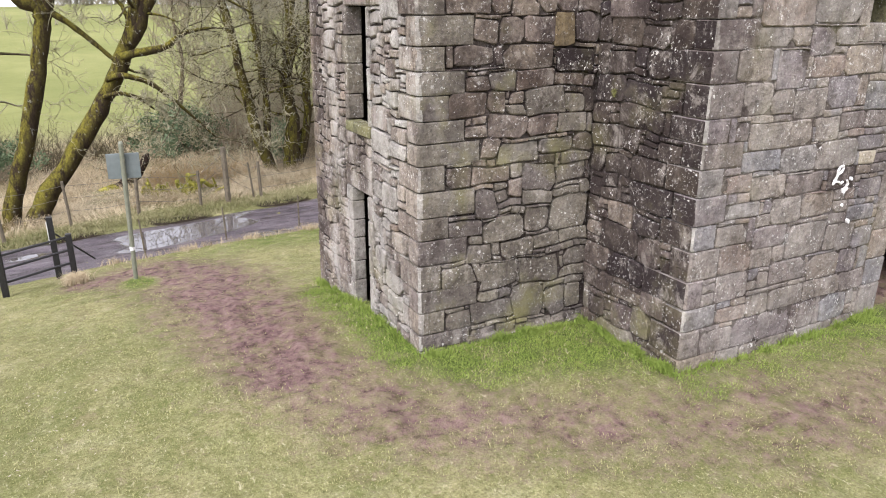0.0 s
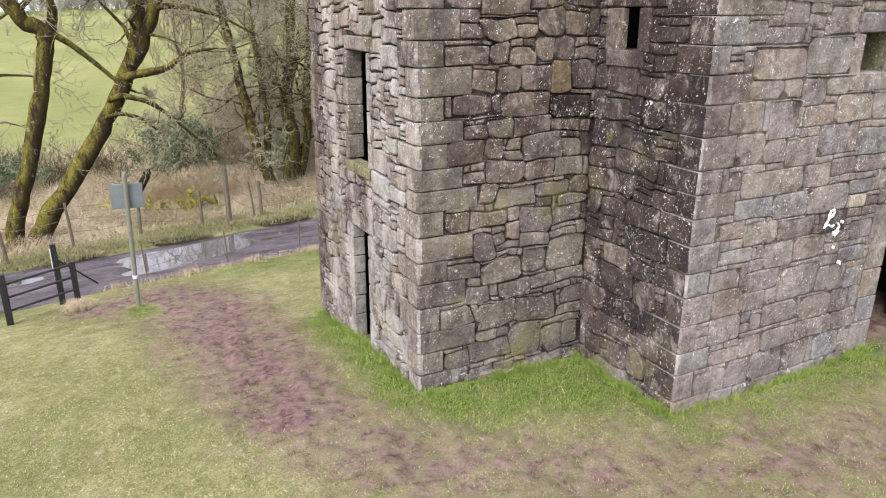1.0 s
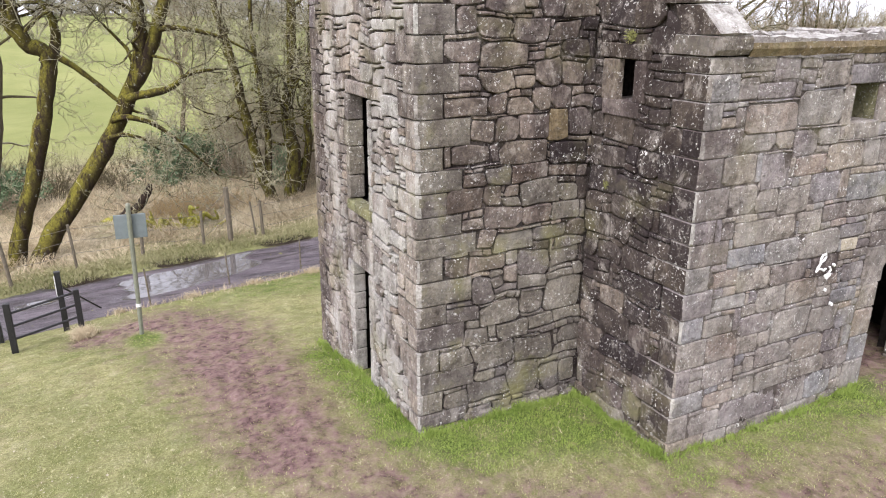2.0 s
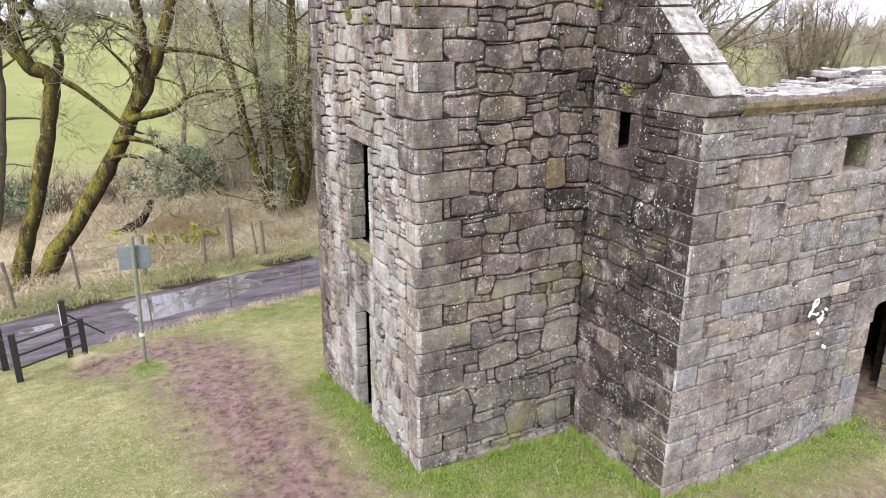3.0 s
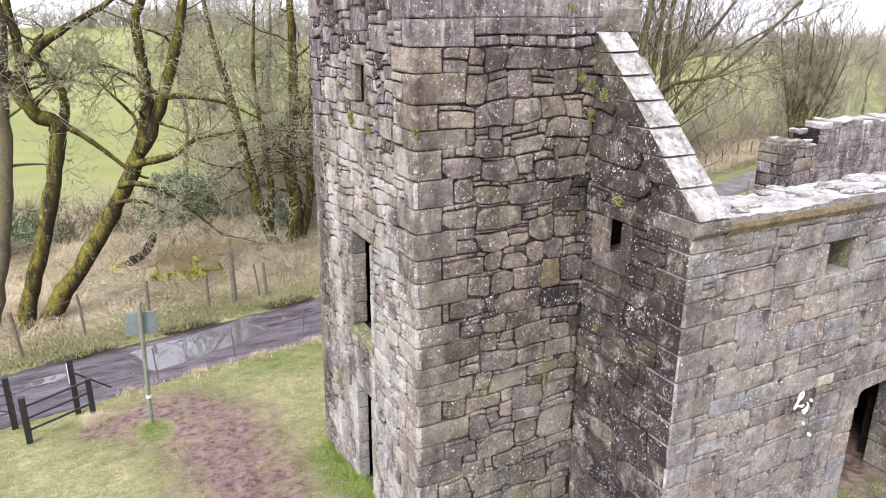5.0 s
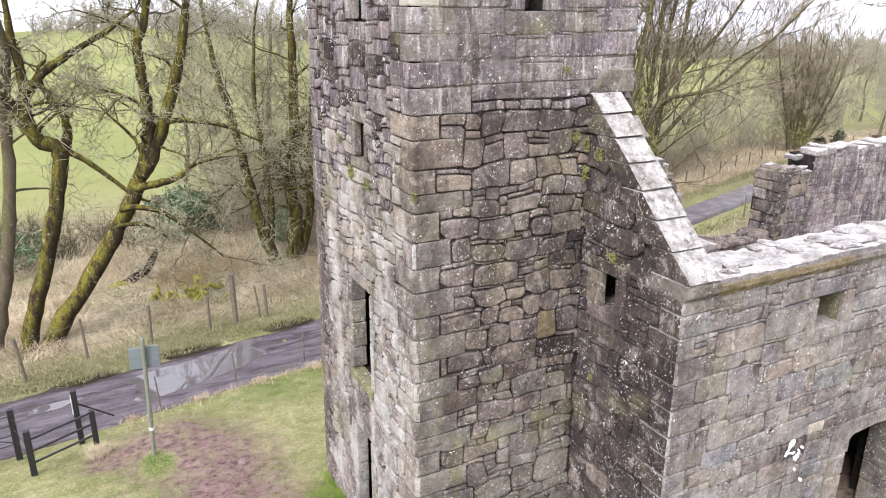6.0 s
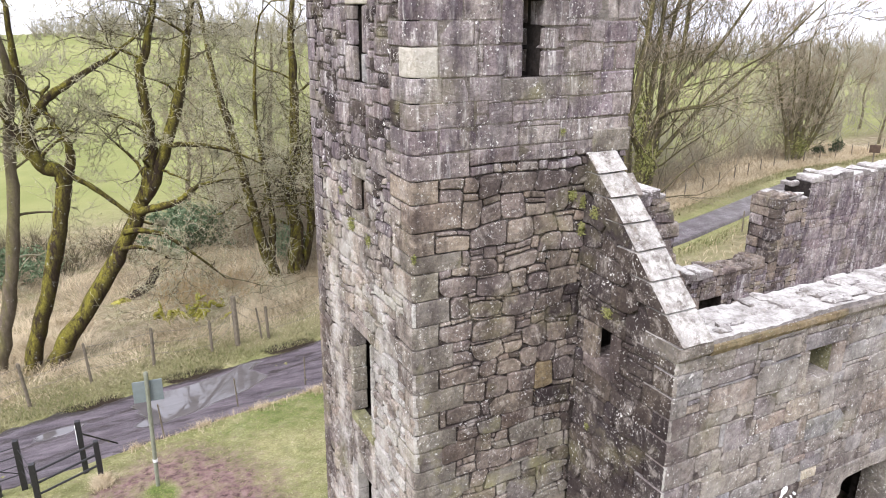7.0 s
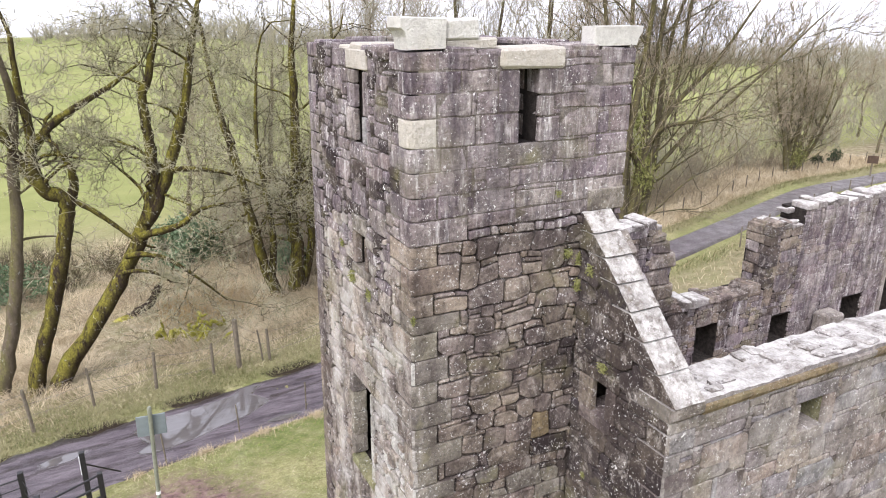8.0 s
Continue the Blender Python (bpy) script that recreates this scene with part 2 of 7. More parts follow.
def road_material():
    n = Nodes("wet_muddy_tarmac")
    ruts = n.noise(0.8, 2, 0.5, (0.5, 1.5, 1.0))
    col = n.colours(n.noise(3.0, 7, 0.75, (0.25, 1.7, 1.0), 0.3), [(0.32, (0.024, 0.018, 0.021)), (0.5, (0.088, 0.071, 0.08)), (0.7, (0.17, 0.144, 0.156))])
    muck = n.attribute("muck").outputs["Fac"]
    col = n.mix(n.ramp(n.math("ADD", muck, n.ramp(n.noise(4.0, 6, 0.8, (0.4, 1.4, 1)), 0.3, 0.7, -0.5, 0.5)), 0.38, 0.62, 0.0, 0.9), col, (0.026, 0.018, 0.016))
    dryness = n.attribute("dry").outputs["Fac"]
    col = n.mix(n.math("MULTIPLY", dryness, 0.55), col, n.mix(n.noise(2.0, 5, 0.7, (0.3, 1.4, 1)), (0.095, 0.083, 0.076), (0.19, 0.17, 0.152)))
    wet = n.attribute("wet").outputs["Fac"]
    pool = n.ramp(n.math("ADD", wet, n.ramp(ruts, 0.3, 0.7, -0.27, 0.27)), 0.46, 0.53)
    damp = n.ramp(n.noise(1.4, 4, 0.6), 0.4, 0.62)
    col = n.mix(n.math("MULTIPLY", pool, 0.85), col, (0.10, 0.092, 0.089))
    dry = n.ramp(damp, 0, 1, 0.62, 0.34)
    rough = n.add("ShaderNodeMix")
    rough.data_type = "FLOAT"
    n.put(rough.inputs[0], pool)
    n.put(rough.inputs[2], dry)
    rough.inputs[3].default_value = 0.02
    relief = n.math("MULTIPLY", n.math("ADD", n.noise(22, 5, 0.7), n.noise(5.0, 4, 0.7, (0.5, 1.4, 1))), n.math("SUBTRACT", 1.0, pool))
    n.bump(relief, 0.7, 0.04)
    return n.done(col, rough.outputs[0], 0.0, n.ramp(pool, 0, 1, 0.4, 1.0))


def blade_material(name, lo, mid, hi):
    n = Nodes(name)
    col = n.colours(n.pos.outputs["Random Per Island"], [(0.0, lo), (0.55, mid), (1.0, hi)])
    col = n.mix(n.ramp(n.noise(1.2, 3, 0.6), 0.35, 0.65, 0.0, 0.45), col, mid)
    col = n.mix(n.ramp(n.noise(0.45, 4, 0.6), 0.42, 0.62, 0.0, 0.5), col, hi)
    col = n.mix(n.ramp(n.noise(0.55, 5, 0.7), 0.5, 0.66, 0.0, 0.45), col, tuple((a + b) / 2 for a, b in zip(lo, mid)))
    return n.done(col, 0.75, 0.0, 0.08)


def bark_material(name, bark, moss, amount):
    n = Nodes(name)
    col = n.colours(n.noise(9, 6, 0.7, (1, 1, 0.35)), [(0.3, tuple(c * 0.45 for c in bark)), (0.7, bark)])
    # moss keeps to the upper and weather sides of a stem
    facing = n.add("ShaderNodeSeparateXYZ")
    n.put(facing.inputs[0], n.pos.outputs["Normal"])
    weather = n.math("SUBTRACT", facing.outputs[2], n.math("MULTIPLY", facing.outputs[0], 0.7))
    seat = n.math("MULTIPLY", n.ramp(n.noise(4.2, 6, 0.8, (1, 1, 0.3)), 0.42, 0.57, 0.0, amount), n.ramp(weather, -0.35, 0.45, 0.2, 1.0))
    col = n.mix(seat, col, n.mix(n.ramp(n.noise(14, 5, 0.8), 0.35, 0.65), tuple(c * 0.35 for c in moss), moss))
    col = n.mix(n.ramp(n.noise(6.5, 4, 0.7), 0.62, 0.7, 0.0, 0.7), col, (0.36, 0.36, 0.31))
    n.bump(n.noise(16, 6, 0.75, (1, 1, 0.4)), 0.8, 0.04)
    return n.done(col, 0.95, 0.0, 0.05)


def plain_material(name, a, b, scale=8.0, rough=0.7, metal=0.0, spec=0.4, relief=0.3):
    n = Nodes(name)
    f = n.noise(scale, 5, 0.7)
    n.bump(n.noise(scale * 4, 4, 0.6), relief, 0.01)
    return n.done(n.colours(f, [(0.3, a), (0.7, b)]), rough, metal, spec)


GROUND = ground_material()
ROAD = road_material()
TURF = blade_material("short_turf_blades", (0.19, 0.2, 0.075), (0.335, 0.33, 0.15), (0.4, 0.375, 0.19))
LUSH = blade_material("lush_grass_blades", (0.10, 0.155, 0.024), (0.20, 0.285, 0.058), (0.31, 0.37, 0.10))
STRAW = blade_material("dead_straw_blades", (0.19, 0.145, 0.082), (0.445, 0.358, 0.225), (0.63, 0.54, 0.385))
MOSSY_BARK = bark_material("mossy_bark", (0.046, 0.033, 0.024), (0.25, 0.225, 0.042), 0.9)
GREY_BARK = bark_material("grey_green_bark", (0.16, 0.13, 0.095), (0.17, 0.165, 0.05), 0.7)
# pale with lichen, and lightened further to paint distance haze on far growth
TWIG = bark_material("lichened_and_hazed_twigs", (0.46, 0.42, 0.33), (0.32, 0.30, 0.16), 0.5)
STRAW_GREEN = blade_material("tired_verge_blades", (0.085, 0.095, 0.035), (0.19, 0.19, 0.08), (0.38, 0.34, 0.2))
MOSS_TWIG = bark_material("mossed_branches", (0.13, 0.108, 0.078), (0.26, 0.25, 0.10), 0.6)
OLIVE_BARK = bark_material("olive_mossed_bark", (0.12, 0.1, 0.07), (0.22, 0.205, 0.065), 0.65)
PALE_TWIG = bark_material("pale_lichened_twigs", (0.55, 0.51, 0.37), (0.34, 0.32, 0.13), 0.7)
BROWN_TWIG = bark_material("brown_scrub_twigs", (0.42, 0.345, 0.255), (0.26, 0.23, 0.12), 0.4)
EVERGREEN = blade_material("glossy_evergreen_leaves", (0.03, 0.05, 0.026), (0.10, 0.145, 0.075), (0.25, 0.31, 0.19))
IVY = blade_material("wall_plants", (0.10, 0.11, 0.03), (0.20, 0.21, 0.065), (0.36, 0.35, 0.15))
BLACK_IRON = plain_material("black_painted_iron", (0.010, 0.010, 0.011), (0.026, 0.025, 0.026), 20, 0.45)
GALVANISED = plain_material("greenish_galvanised_pole", (0.17, 0.18, 0.135), (0.26, 0.27, 0.21), 12, 0.55, 0.3)
SIGN_GREY = plain_material("grey_sign_back", (0.15, 0.18, 0.185), (0.2, 0.23, 0.235), 6, 0.5, 0.2)
POST_WOOD = plain_material("grey_fence_timber", (0.08, 0.066, 0.048), (0.19, 0.16, 0.115), 14, 0.9)
WHITE_PAINT = plain_material("white_paint", (0.62, 0.61, 0.60), (0.8, 0.79, 0.78), 30, 0.8)
WIRE = plain_material("rusty_fence_wire", (0.10, 0.09, 0.08), (0.2, 0.18, 0.16), 10, 0.6, 0.5)
OCHRE_STONE = stone_material("ochre_sandstone", [(0.0, (0.27, 0.205, 0.115)), (1.0, (0.29, 0.22, 0.13))], 0.3, 0.4)
PINK_STONE = stone_material("pale_dressed_stone", [(0.0, (0.51, 0.47, 0.40)), (1.0, (0.54, 0.50, 0.435))], 0.08, 0.5, 0.3, 0.15, 0.0, 0.3)
BLUE_STONE = stone_material("bluish_sandstone", [(0.0, (0.325, 0.318, 0.315)), (1.0, (0.345, 0.335, 0.33))], 0.4, 0.7, 0.2)


# ---- small builders ----
def mesh_of(name, verts, faces, material=None):
    me = bpy.data.meshes.new(name)
    me.from_pydata([tuple(v) for v in verts], [], faces)
    if material:
        me.materials.append(material)
    return me


def part(name, data, material, parent, label=""):
    """Links a bmesh or a mesh as one object under a thing or a part (or at top level)."""
    if isinstance(data, bmesh.types.BMesh):
        me = bpy.data.meshes.new(name)
        data.to_mesh(me)
        data.free()
    else:
        me = data
    if material and not me.materials:
        me.materials.append(material)
    ob = new(name, me)
    if parent:
        ob.parent = parent
    return tagged(ob, label)


def holder(name, label, category, group="", kind="", at=(0, 0, 0)):
    ob = new(name)
    ob.location = at
    ob.empty_display_size = 0.2
    return tagged(ob, label, category, group, kind)


def block(lo, hi, bevel, rng, wobble=0.0, warp=None):
    """Vertices and faces of a chamfered block; the chamfer and the corners vary."""
    lo, hi = np.array(lo, float), np.array(hi, float)
    verts, key = [], {}
    b = min(bevel, 0.45 * float((hi - lo).min()))
    for sx in (0, 1):
        for sy in (0, 1):
            for sz in (0, 1):
                corner = np.where((sx, sy, sz), hi, lo)
                inward = np.where((sx, sy, sz), -1.0, 1.0)
                off = np.array([rng.uniform(-wobble, wobble) for _ in range(3)])
                bb = b * rng.uniform(0.6, 1.3)
                for axis in range(3):
                    shift = inward * bb
                    shift[axis] = 0
                    key[sx, sy, sz, axis] = len(verts)
                    verts.append(corner + shift + off)
    faces = []
    for axis in range(3):
        a, c = [i for i in range(3) if i != axis]
        for side in (0, 1):
            ring = []
            for p, q in ((0, 0), (1, 0), (1, 1), (0, 1)):
                s = [0, 0, 0]
                s[axis], s[a], s[c] = side, p, q
                ring.append(key[(*s, axis)])
            flip = (side == 1) == (axis == 1)
            faces.append(ring[::-1] if flip else ring)
        for p in (0, 1):
            for q in (0, 1):
                s0, s1 = [0, 0, 0], [0, 0, 0]
                s0[a], s0[c], s1[a], s1[c] = p, q, p, q
                s1[axis] = 1
                faces.append([key[(*s0, a)], key[(*s1, a)], key[(*s1, c)], key[(*s0, c)]])
    for sx in (0, 1):
        for sy in (0, 1):
            for sz in (0, 1):
                faces.append([key[sx, sy, sz, k] for k in range(3)])
    if warp:
        verts = [np.array(warp(*v)) for v in verts]
    return verts, faces


def block_part(name, lo, hi, bevel, material, parent, rng, wobble=0.0, warp=None, label=""):
    """A chamfered block as a part, with its origin at its middle."""
    verts, faces = block(lo, hi, bevel, rng, wobble, warp)
    mid = sum(verts) / len(verts)
    me = mesh_of(name, [v - mid for v in verts], faces, material)
    bm = bmesh.new()
    bm.from_mesh(me)
    bmesh.ops.recalc_face_normals(bm, faces=bm.faces)
    bm.to_mesh(me)
    bm.free()
    ob = part(name, me, None, parent, label)
    ob.location = mid
    return ob


def tube(points, radii, sides=6, cap=True):
    """Vertices and faces of a tapered tube along points."""
    pts = np.array(points, float)
    n = len(pts)
    tang = np.gradient(pts, axis=0)
    tang /= np.linalg.norm(tang, axis=1)[:, None] + 1e-9
    ref = np.array((0.31, 0.95, 0.12)) if abs(tang[0][2]) > 0.5 else np.array((0.0, 0.1, 1.0))
    a = np.cross(tang, ref)
    a /= np.linalg.norm(a, axis=1)[:, None] + 1e-9
    b = np.cross(tang, a)
    ang = np.linspace(0, 2 * math.pi, sides, endpoint=False)
    r = np.array(radii, float)[:, None, None]
    ring = pts[:, None, :] + r * (np.cos(ang)[None, :, None] * a[:, None, :] + np.sin(ang)[None, :, None] * b[:, None, :])
    verts = ring.reshape(-1, 3)
    faces = []
    for i in range(n - 1):
        for k in range(sides):
            k2 = (k + 1) % sides
            faces.append((i * sides + k, i * sides + k2, (i + 1) * sides + k2, (i + 1) * sides + k))
    if cap:
        faces.append(tuple(range(sides))[::-1])
        faces.append(tuple((n - 1) * sides + k for k in range(sides)))
    return verts, faces


class Pile:
    """Collects many small tubes and blades into one mesh."""

    def __init__(self):
        self.v, self.f, self.n = [], [], 0

    def add(self, verts, faces):
        self.v.append(np.asarray(verts, float))
        self.f.extend([tuple(i + self.n for i in q) for q in faces])
        self.n += len(verts)

    def mesh(self, name, material, smooth=False):
        me = bpy.data.meshes.new(name)
        me.from_pydata(np.concatenate(self.v).tolist(), [], self.f)
        me.materials.append(material)
        if smooth:
            me.polygons.foreach_set("use_smooth", [True] * len(me.polygons))
        return me


def tri_mesh(name, verts, faces, material, smooth=False):
    """A mesh from arrays of vertices and triangles, quickly."""
    me = bpy.data.meshes.new(name)
    me.vertices.add(len(verts))
    me.vertices.foreach_set("co", np.asarray(verts, np.float32).ravel())
    me.loops.add(faces.size)
    me.loops.foreach_set("vertex_index", faces.astype(np.int32).ravel())
    me.polygons.add(len(faces))
    k = faces.shape[1]
    me.polygons.foreach_set("loop_start", np.arange(0, faces.size, k, dtype=np.int32))
    if smooth:
        me.polygons.foreach_set("use_smooth", np.ones(len(faces), bool))
    me.materials.append(material)
    me.update(calc_edges=True)
    me.validate()
    return me


# ---- the lie of the land ----
def step(x, a, b):
    t = np.clip((x - a) / (b - a), 0, 1)
    return t * t * (3 - 2 * t)


def road_line(x):
    """The middle of the lane: y for x."""
    bend_at = np.clip(x, None, 36)
    past = np.clip(x - 36, 0, None)
    return 0.62 * step(x, 9.0, 16.0) + 11.05 + 0.17 * bend_at + 0.0026 * np.where(bend_at > 0, bend_at, 0) ** 2 + 2.1 * (1 - np.exp(-past / 6.0))


def lane_half(x):
    """How wide the lane is, as a share of its width beside the lawn."""
    return 1 - 0.44 * step(x, 9.0, 16.0)


def swell(x, y):
    return (np.sin(x * 0.9 + 1.3) * np.sin(y * 0.8 + 0.4) + 0.5 * np.sin(x * 2.1 + y * 1.7)) * 0.02


def land(x, y):
    """Height of the ground sheet without its fine relief."""
    x, y = np.asarray(x, float), np.asarray(y, float)
    s = y - road_line(x)
    fall = 0.5 * ((y - 1.2) + np.sqrt((y - 1.2) ** 2 + 0.8))
    near = -np.minimum(0.155 * fall, 1.4 + 0 * fall)
    west = -0.05 * np.clip(-x - 2.6, 0, 8) * step(y, 3, 7.5)
    z = near + west + swell(x, y) * (1 - step(np.abs(s), 6, 30))
    verge = np.clip(s - 1.35, 0, 11)
    z = z - 0.125 * verge
    road = np.clip(1 - (np.abs(s) / lane_half(x) - 1.25) / 0.35, 0, 1)
    z = z * (1 - road) + (-1.42) * road
    z = z + 0.13 * step(s, 1.4, 1.75) * (1 - step(s, 2.4, 4.5))
    z = z - 0.7 * step(x, 30, 48) * (1 - 0.6 * step(s, 3, 8))
    r = np.hypot(x + 3, y + 7)
    z = z + step(r, 42, 175) * (7.3 - 5.6 * step(x, 8, 85) + 0.7 * np.sin(x * 0.021 + 0.5) + 0.5 * np.sin(y * 0.03)) - step(r, 180, 600) * 40 - 0.06 * np.clip(r - 600, 0, None)
    z = z + 0.12 * np.exp(-((x - 6.4) ** 2) / 1.2 - ((y + 2.0) ** 2) / 2.0)
    return z


MUD_PATH = [(-2.4, 7.1), (-1.75, 5.6), (-1.6, 3.8), (-1.6, 2.0), (-1.4, 0.4), (-1.0, -0.8), (-0.3, -1.5), (0.7, -2.1), (1.8, -2.6), (3.6, -3.2), (5.6, -3.5), (8.0, -3.5)]
MUD_WIDE = [1.25, 1.25, 1.1, 0.95, 0.85, 0.8, 0.8, 0.8, 0.85, 1.0, 1.0, 1.0]


def mud_mask(x, y):
    best = np.zeros_like(x)
    for (a, wa), (b, wb) in zip(list(zip(MUD_PATH, MUD_WIDE))[:-1], list(zip(MUD_PATH, MUD_WIDE))[1:]):
        dx, dy = b[0] - a[0], b[1] - a[1]
        t = np.clip(((x - a[0]) * dx + (y - a[1]) * dy) / (dx * dx + dy * dy), 0, 1)
        d = np.hypot(x - a[0] - t * dx, y - a[1] - t * dy) / (wa + (wb - wa) * t)
        strength = 1.12 if a[1] > 1.5 else (0.85 if a[1] > -1.2 else 0.74)
        best = np.maximum(best, strength * (1 - step(d, 0.1, 1.75)))
    gate = np.hypot((x + 3.3) / 1.1, (y - 7.0) / 0.8)
    best = np.maximum(best, 0.9 * (1 - step(gate, 0.5, 1.2)))
    door = np.hypot((x - 6.6) / 0.7, (y + 2.5) / 1.2)
    best = np.maximum(best, 0.9 * (1 - step(door, 0.5, 1.2)))
    best = np.maximum(best, step(x, 2.6, 2.9) * step(y, -1.9, -1.6) * (1 - step(y, 4.6, 5.2)))
    keep = np.hypot((x + 2.75) / 0.38, (y - 6.2) / 0.75)
    worn = np.sin(x * 3.1 + 1.7 * np.sin(y * 2.3)) * np.sin(y * 3.7 + 1.3 * np.sin(x * 2.9)) + 0.6 * np.sin(x * 7.3 + y * 5.9) * np.sin(y * 8.1 - x * 4.7)
    return best * step(keep, 0.6, 1.2) * (0.86 + 0.14 * worn)


def lush_mask(x, y):
    side = (1 - step(-x, 0.15, 0.75)) * step(-x, -0.6, 0.0) * step(y, -0.6, 0.1) * (1 - step(y, 3.2, 4.2))
    nook = step(y + 0.35 * x, -1.15, -0.3) * (1 - step(y, 0.1, 0.4)) * step(x, -0.3, 0.3) * (1 - step(x, 2.3, 2.6))
    front = step(y, -2.7, -2.1) * (1 - step(y, -1.8, -1.6)) * step(x, 1.9, 2.5) * (0.45 + 0.55 * step(x, 4.8, 5.6))
    post = 1 - step(np.hypot((x + 2.75) / 0.4, (y - 6.25) / 0.7), 0.4, 1.1)
    back = 0.65 * step(y, 7.2, 8.6) * step(x, -2.0, -0.5) * (1 - step(y - road_line(x), -1.7, -1.2))
    ragged = 0.8 + 0.3 * np.sin(x * 4.1 + 1.9 * np.sin(y * 3.3)) * np.sin(y * 4.7 + np.sin(x * 3.7)) + 0.15 * np.sin(x * 11.3 + y * 9.1)
    return np.clip(np.maximum.reduce([side, nook, front, post, back]) * ragged, 0, 1)


def build_ground():
    def axis(lo, hi, fine, far_lo, far_hi):
        a = list(np.arange(lo, hi + 1e-6, fine))
        d = fine
        while a[-1] < far_hi:
            d *= 1.16
            a.append(a[-1] + d)
        d = fine
        while a[0] > far_lo:
            d *= 1.16
            a.insert(0, a[0] - d)
        return np.array(a)

    xs, ys = axis(-7.5, 8.0, 0.075, -2500, 3000), axis(-6.0, 9.6, 0.075, -700, 3000)
    x, y = np.meshgrid(xs, ys)
    z = land(x, y)
    rng = np.random.default_rng(5)
    mud, lush = mud_mask(x, y), lush_mask(x, y)
    near = (1 - step(np.hypot(x, y - 1), 14, 22))
    lumps = np.zeros_like(z)
    for k in range(60):
        w = rng.uniform(5, 34)
        th = rng.uniform(0, math.pi)
        lumps += np.sin((x * math.cos(th) + y * math.sin(th)) * w + rng.uniform(0, 6.28)) / (w ** 0.6)
    z = z + lumps * near * (0.006 + 0.012 * mud)
    s = y - road_line(x)
    rough = (0.8 * step(s, 1.5, 2.2) + 0.2 * step(s, 2.2, 5.0)) * (1 - step(np.hypot(x + 3, y + 7), 40, 52))
    rough = np.maximum(rough, step(x, 12, 18) * step(s, 1.7, 2.4) * (1 - step(s, 9, 15)) * (1 - step(x, 70, 90)))
    right = step(x, 9, 14) * step(y, 6.5, 8.5) * (1 - step(s, -2.4, -1.4)) * (1 - step(x, 26, 34))
    rough = np.maximum(rough, 0.8 * right)
    pasture = step(np.hypot(x + 3, y + 7), 39, 50) * np.where(s > 0, np.maximum(step(s, 8, 15), 1 - step(x, 12, 18)), 1.0)
    z = z - 0.2 * np.exp(-((s / 1.5) ** 4)) * step(x, 9, 13)
    nx, ny = len(xs), len(ys)
    verts = np.stack([x, y, z], -1).reshape(-1, 3)
    i = np.arange(nx - 1)[None, :] + nx * np.arange(ny - 1)[:, None]
    faces = np.stack([i, i + 1, i + 1 + nx, i + nx], -1).reshape(-1, 4)
    me = tri_mesh("ground", verts, faces, GROUND, True)
    for name, data in (("mud", mud), ("lush", lush), ("rough", rough), ("pasture", pasture), ("ditch", (1 - step(np.abs(s - 1.46), 0.06, 0.22)) * (1 - step(x, 9, 14)))):
        at = me.attributes.new(name, "FLOAT", "POINT")
        at.data.foreach_set("value", data.astype(np.float32).ravel())
    return tagged(part("ground", me, None, None), "sloping winter lawn with a trodden mud path", "ground", kind="structure")


build_ground()


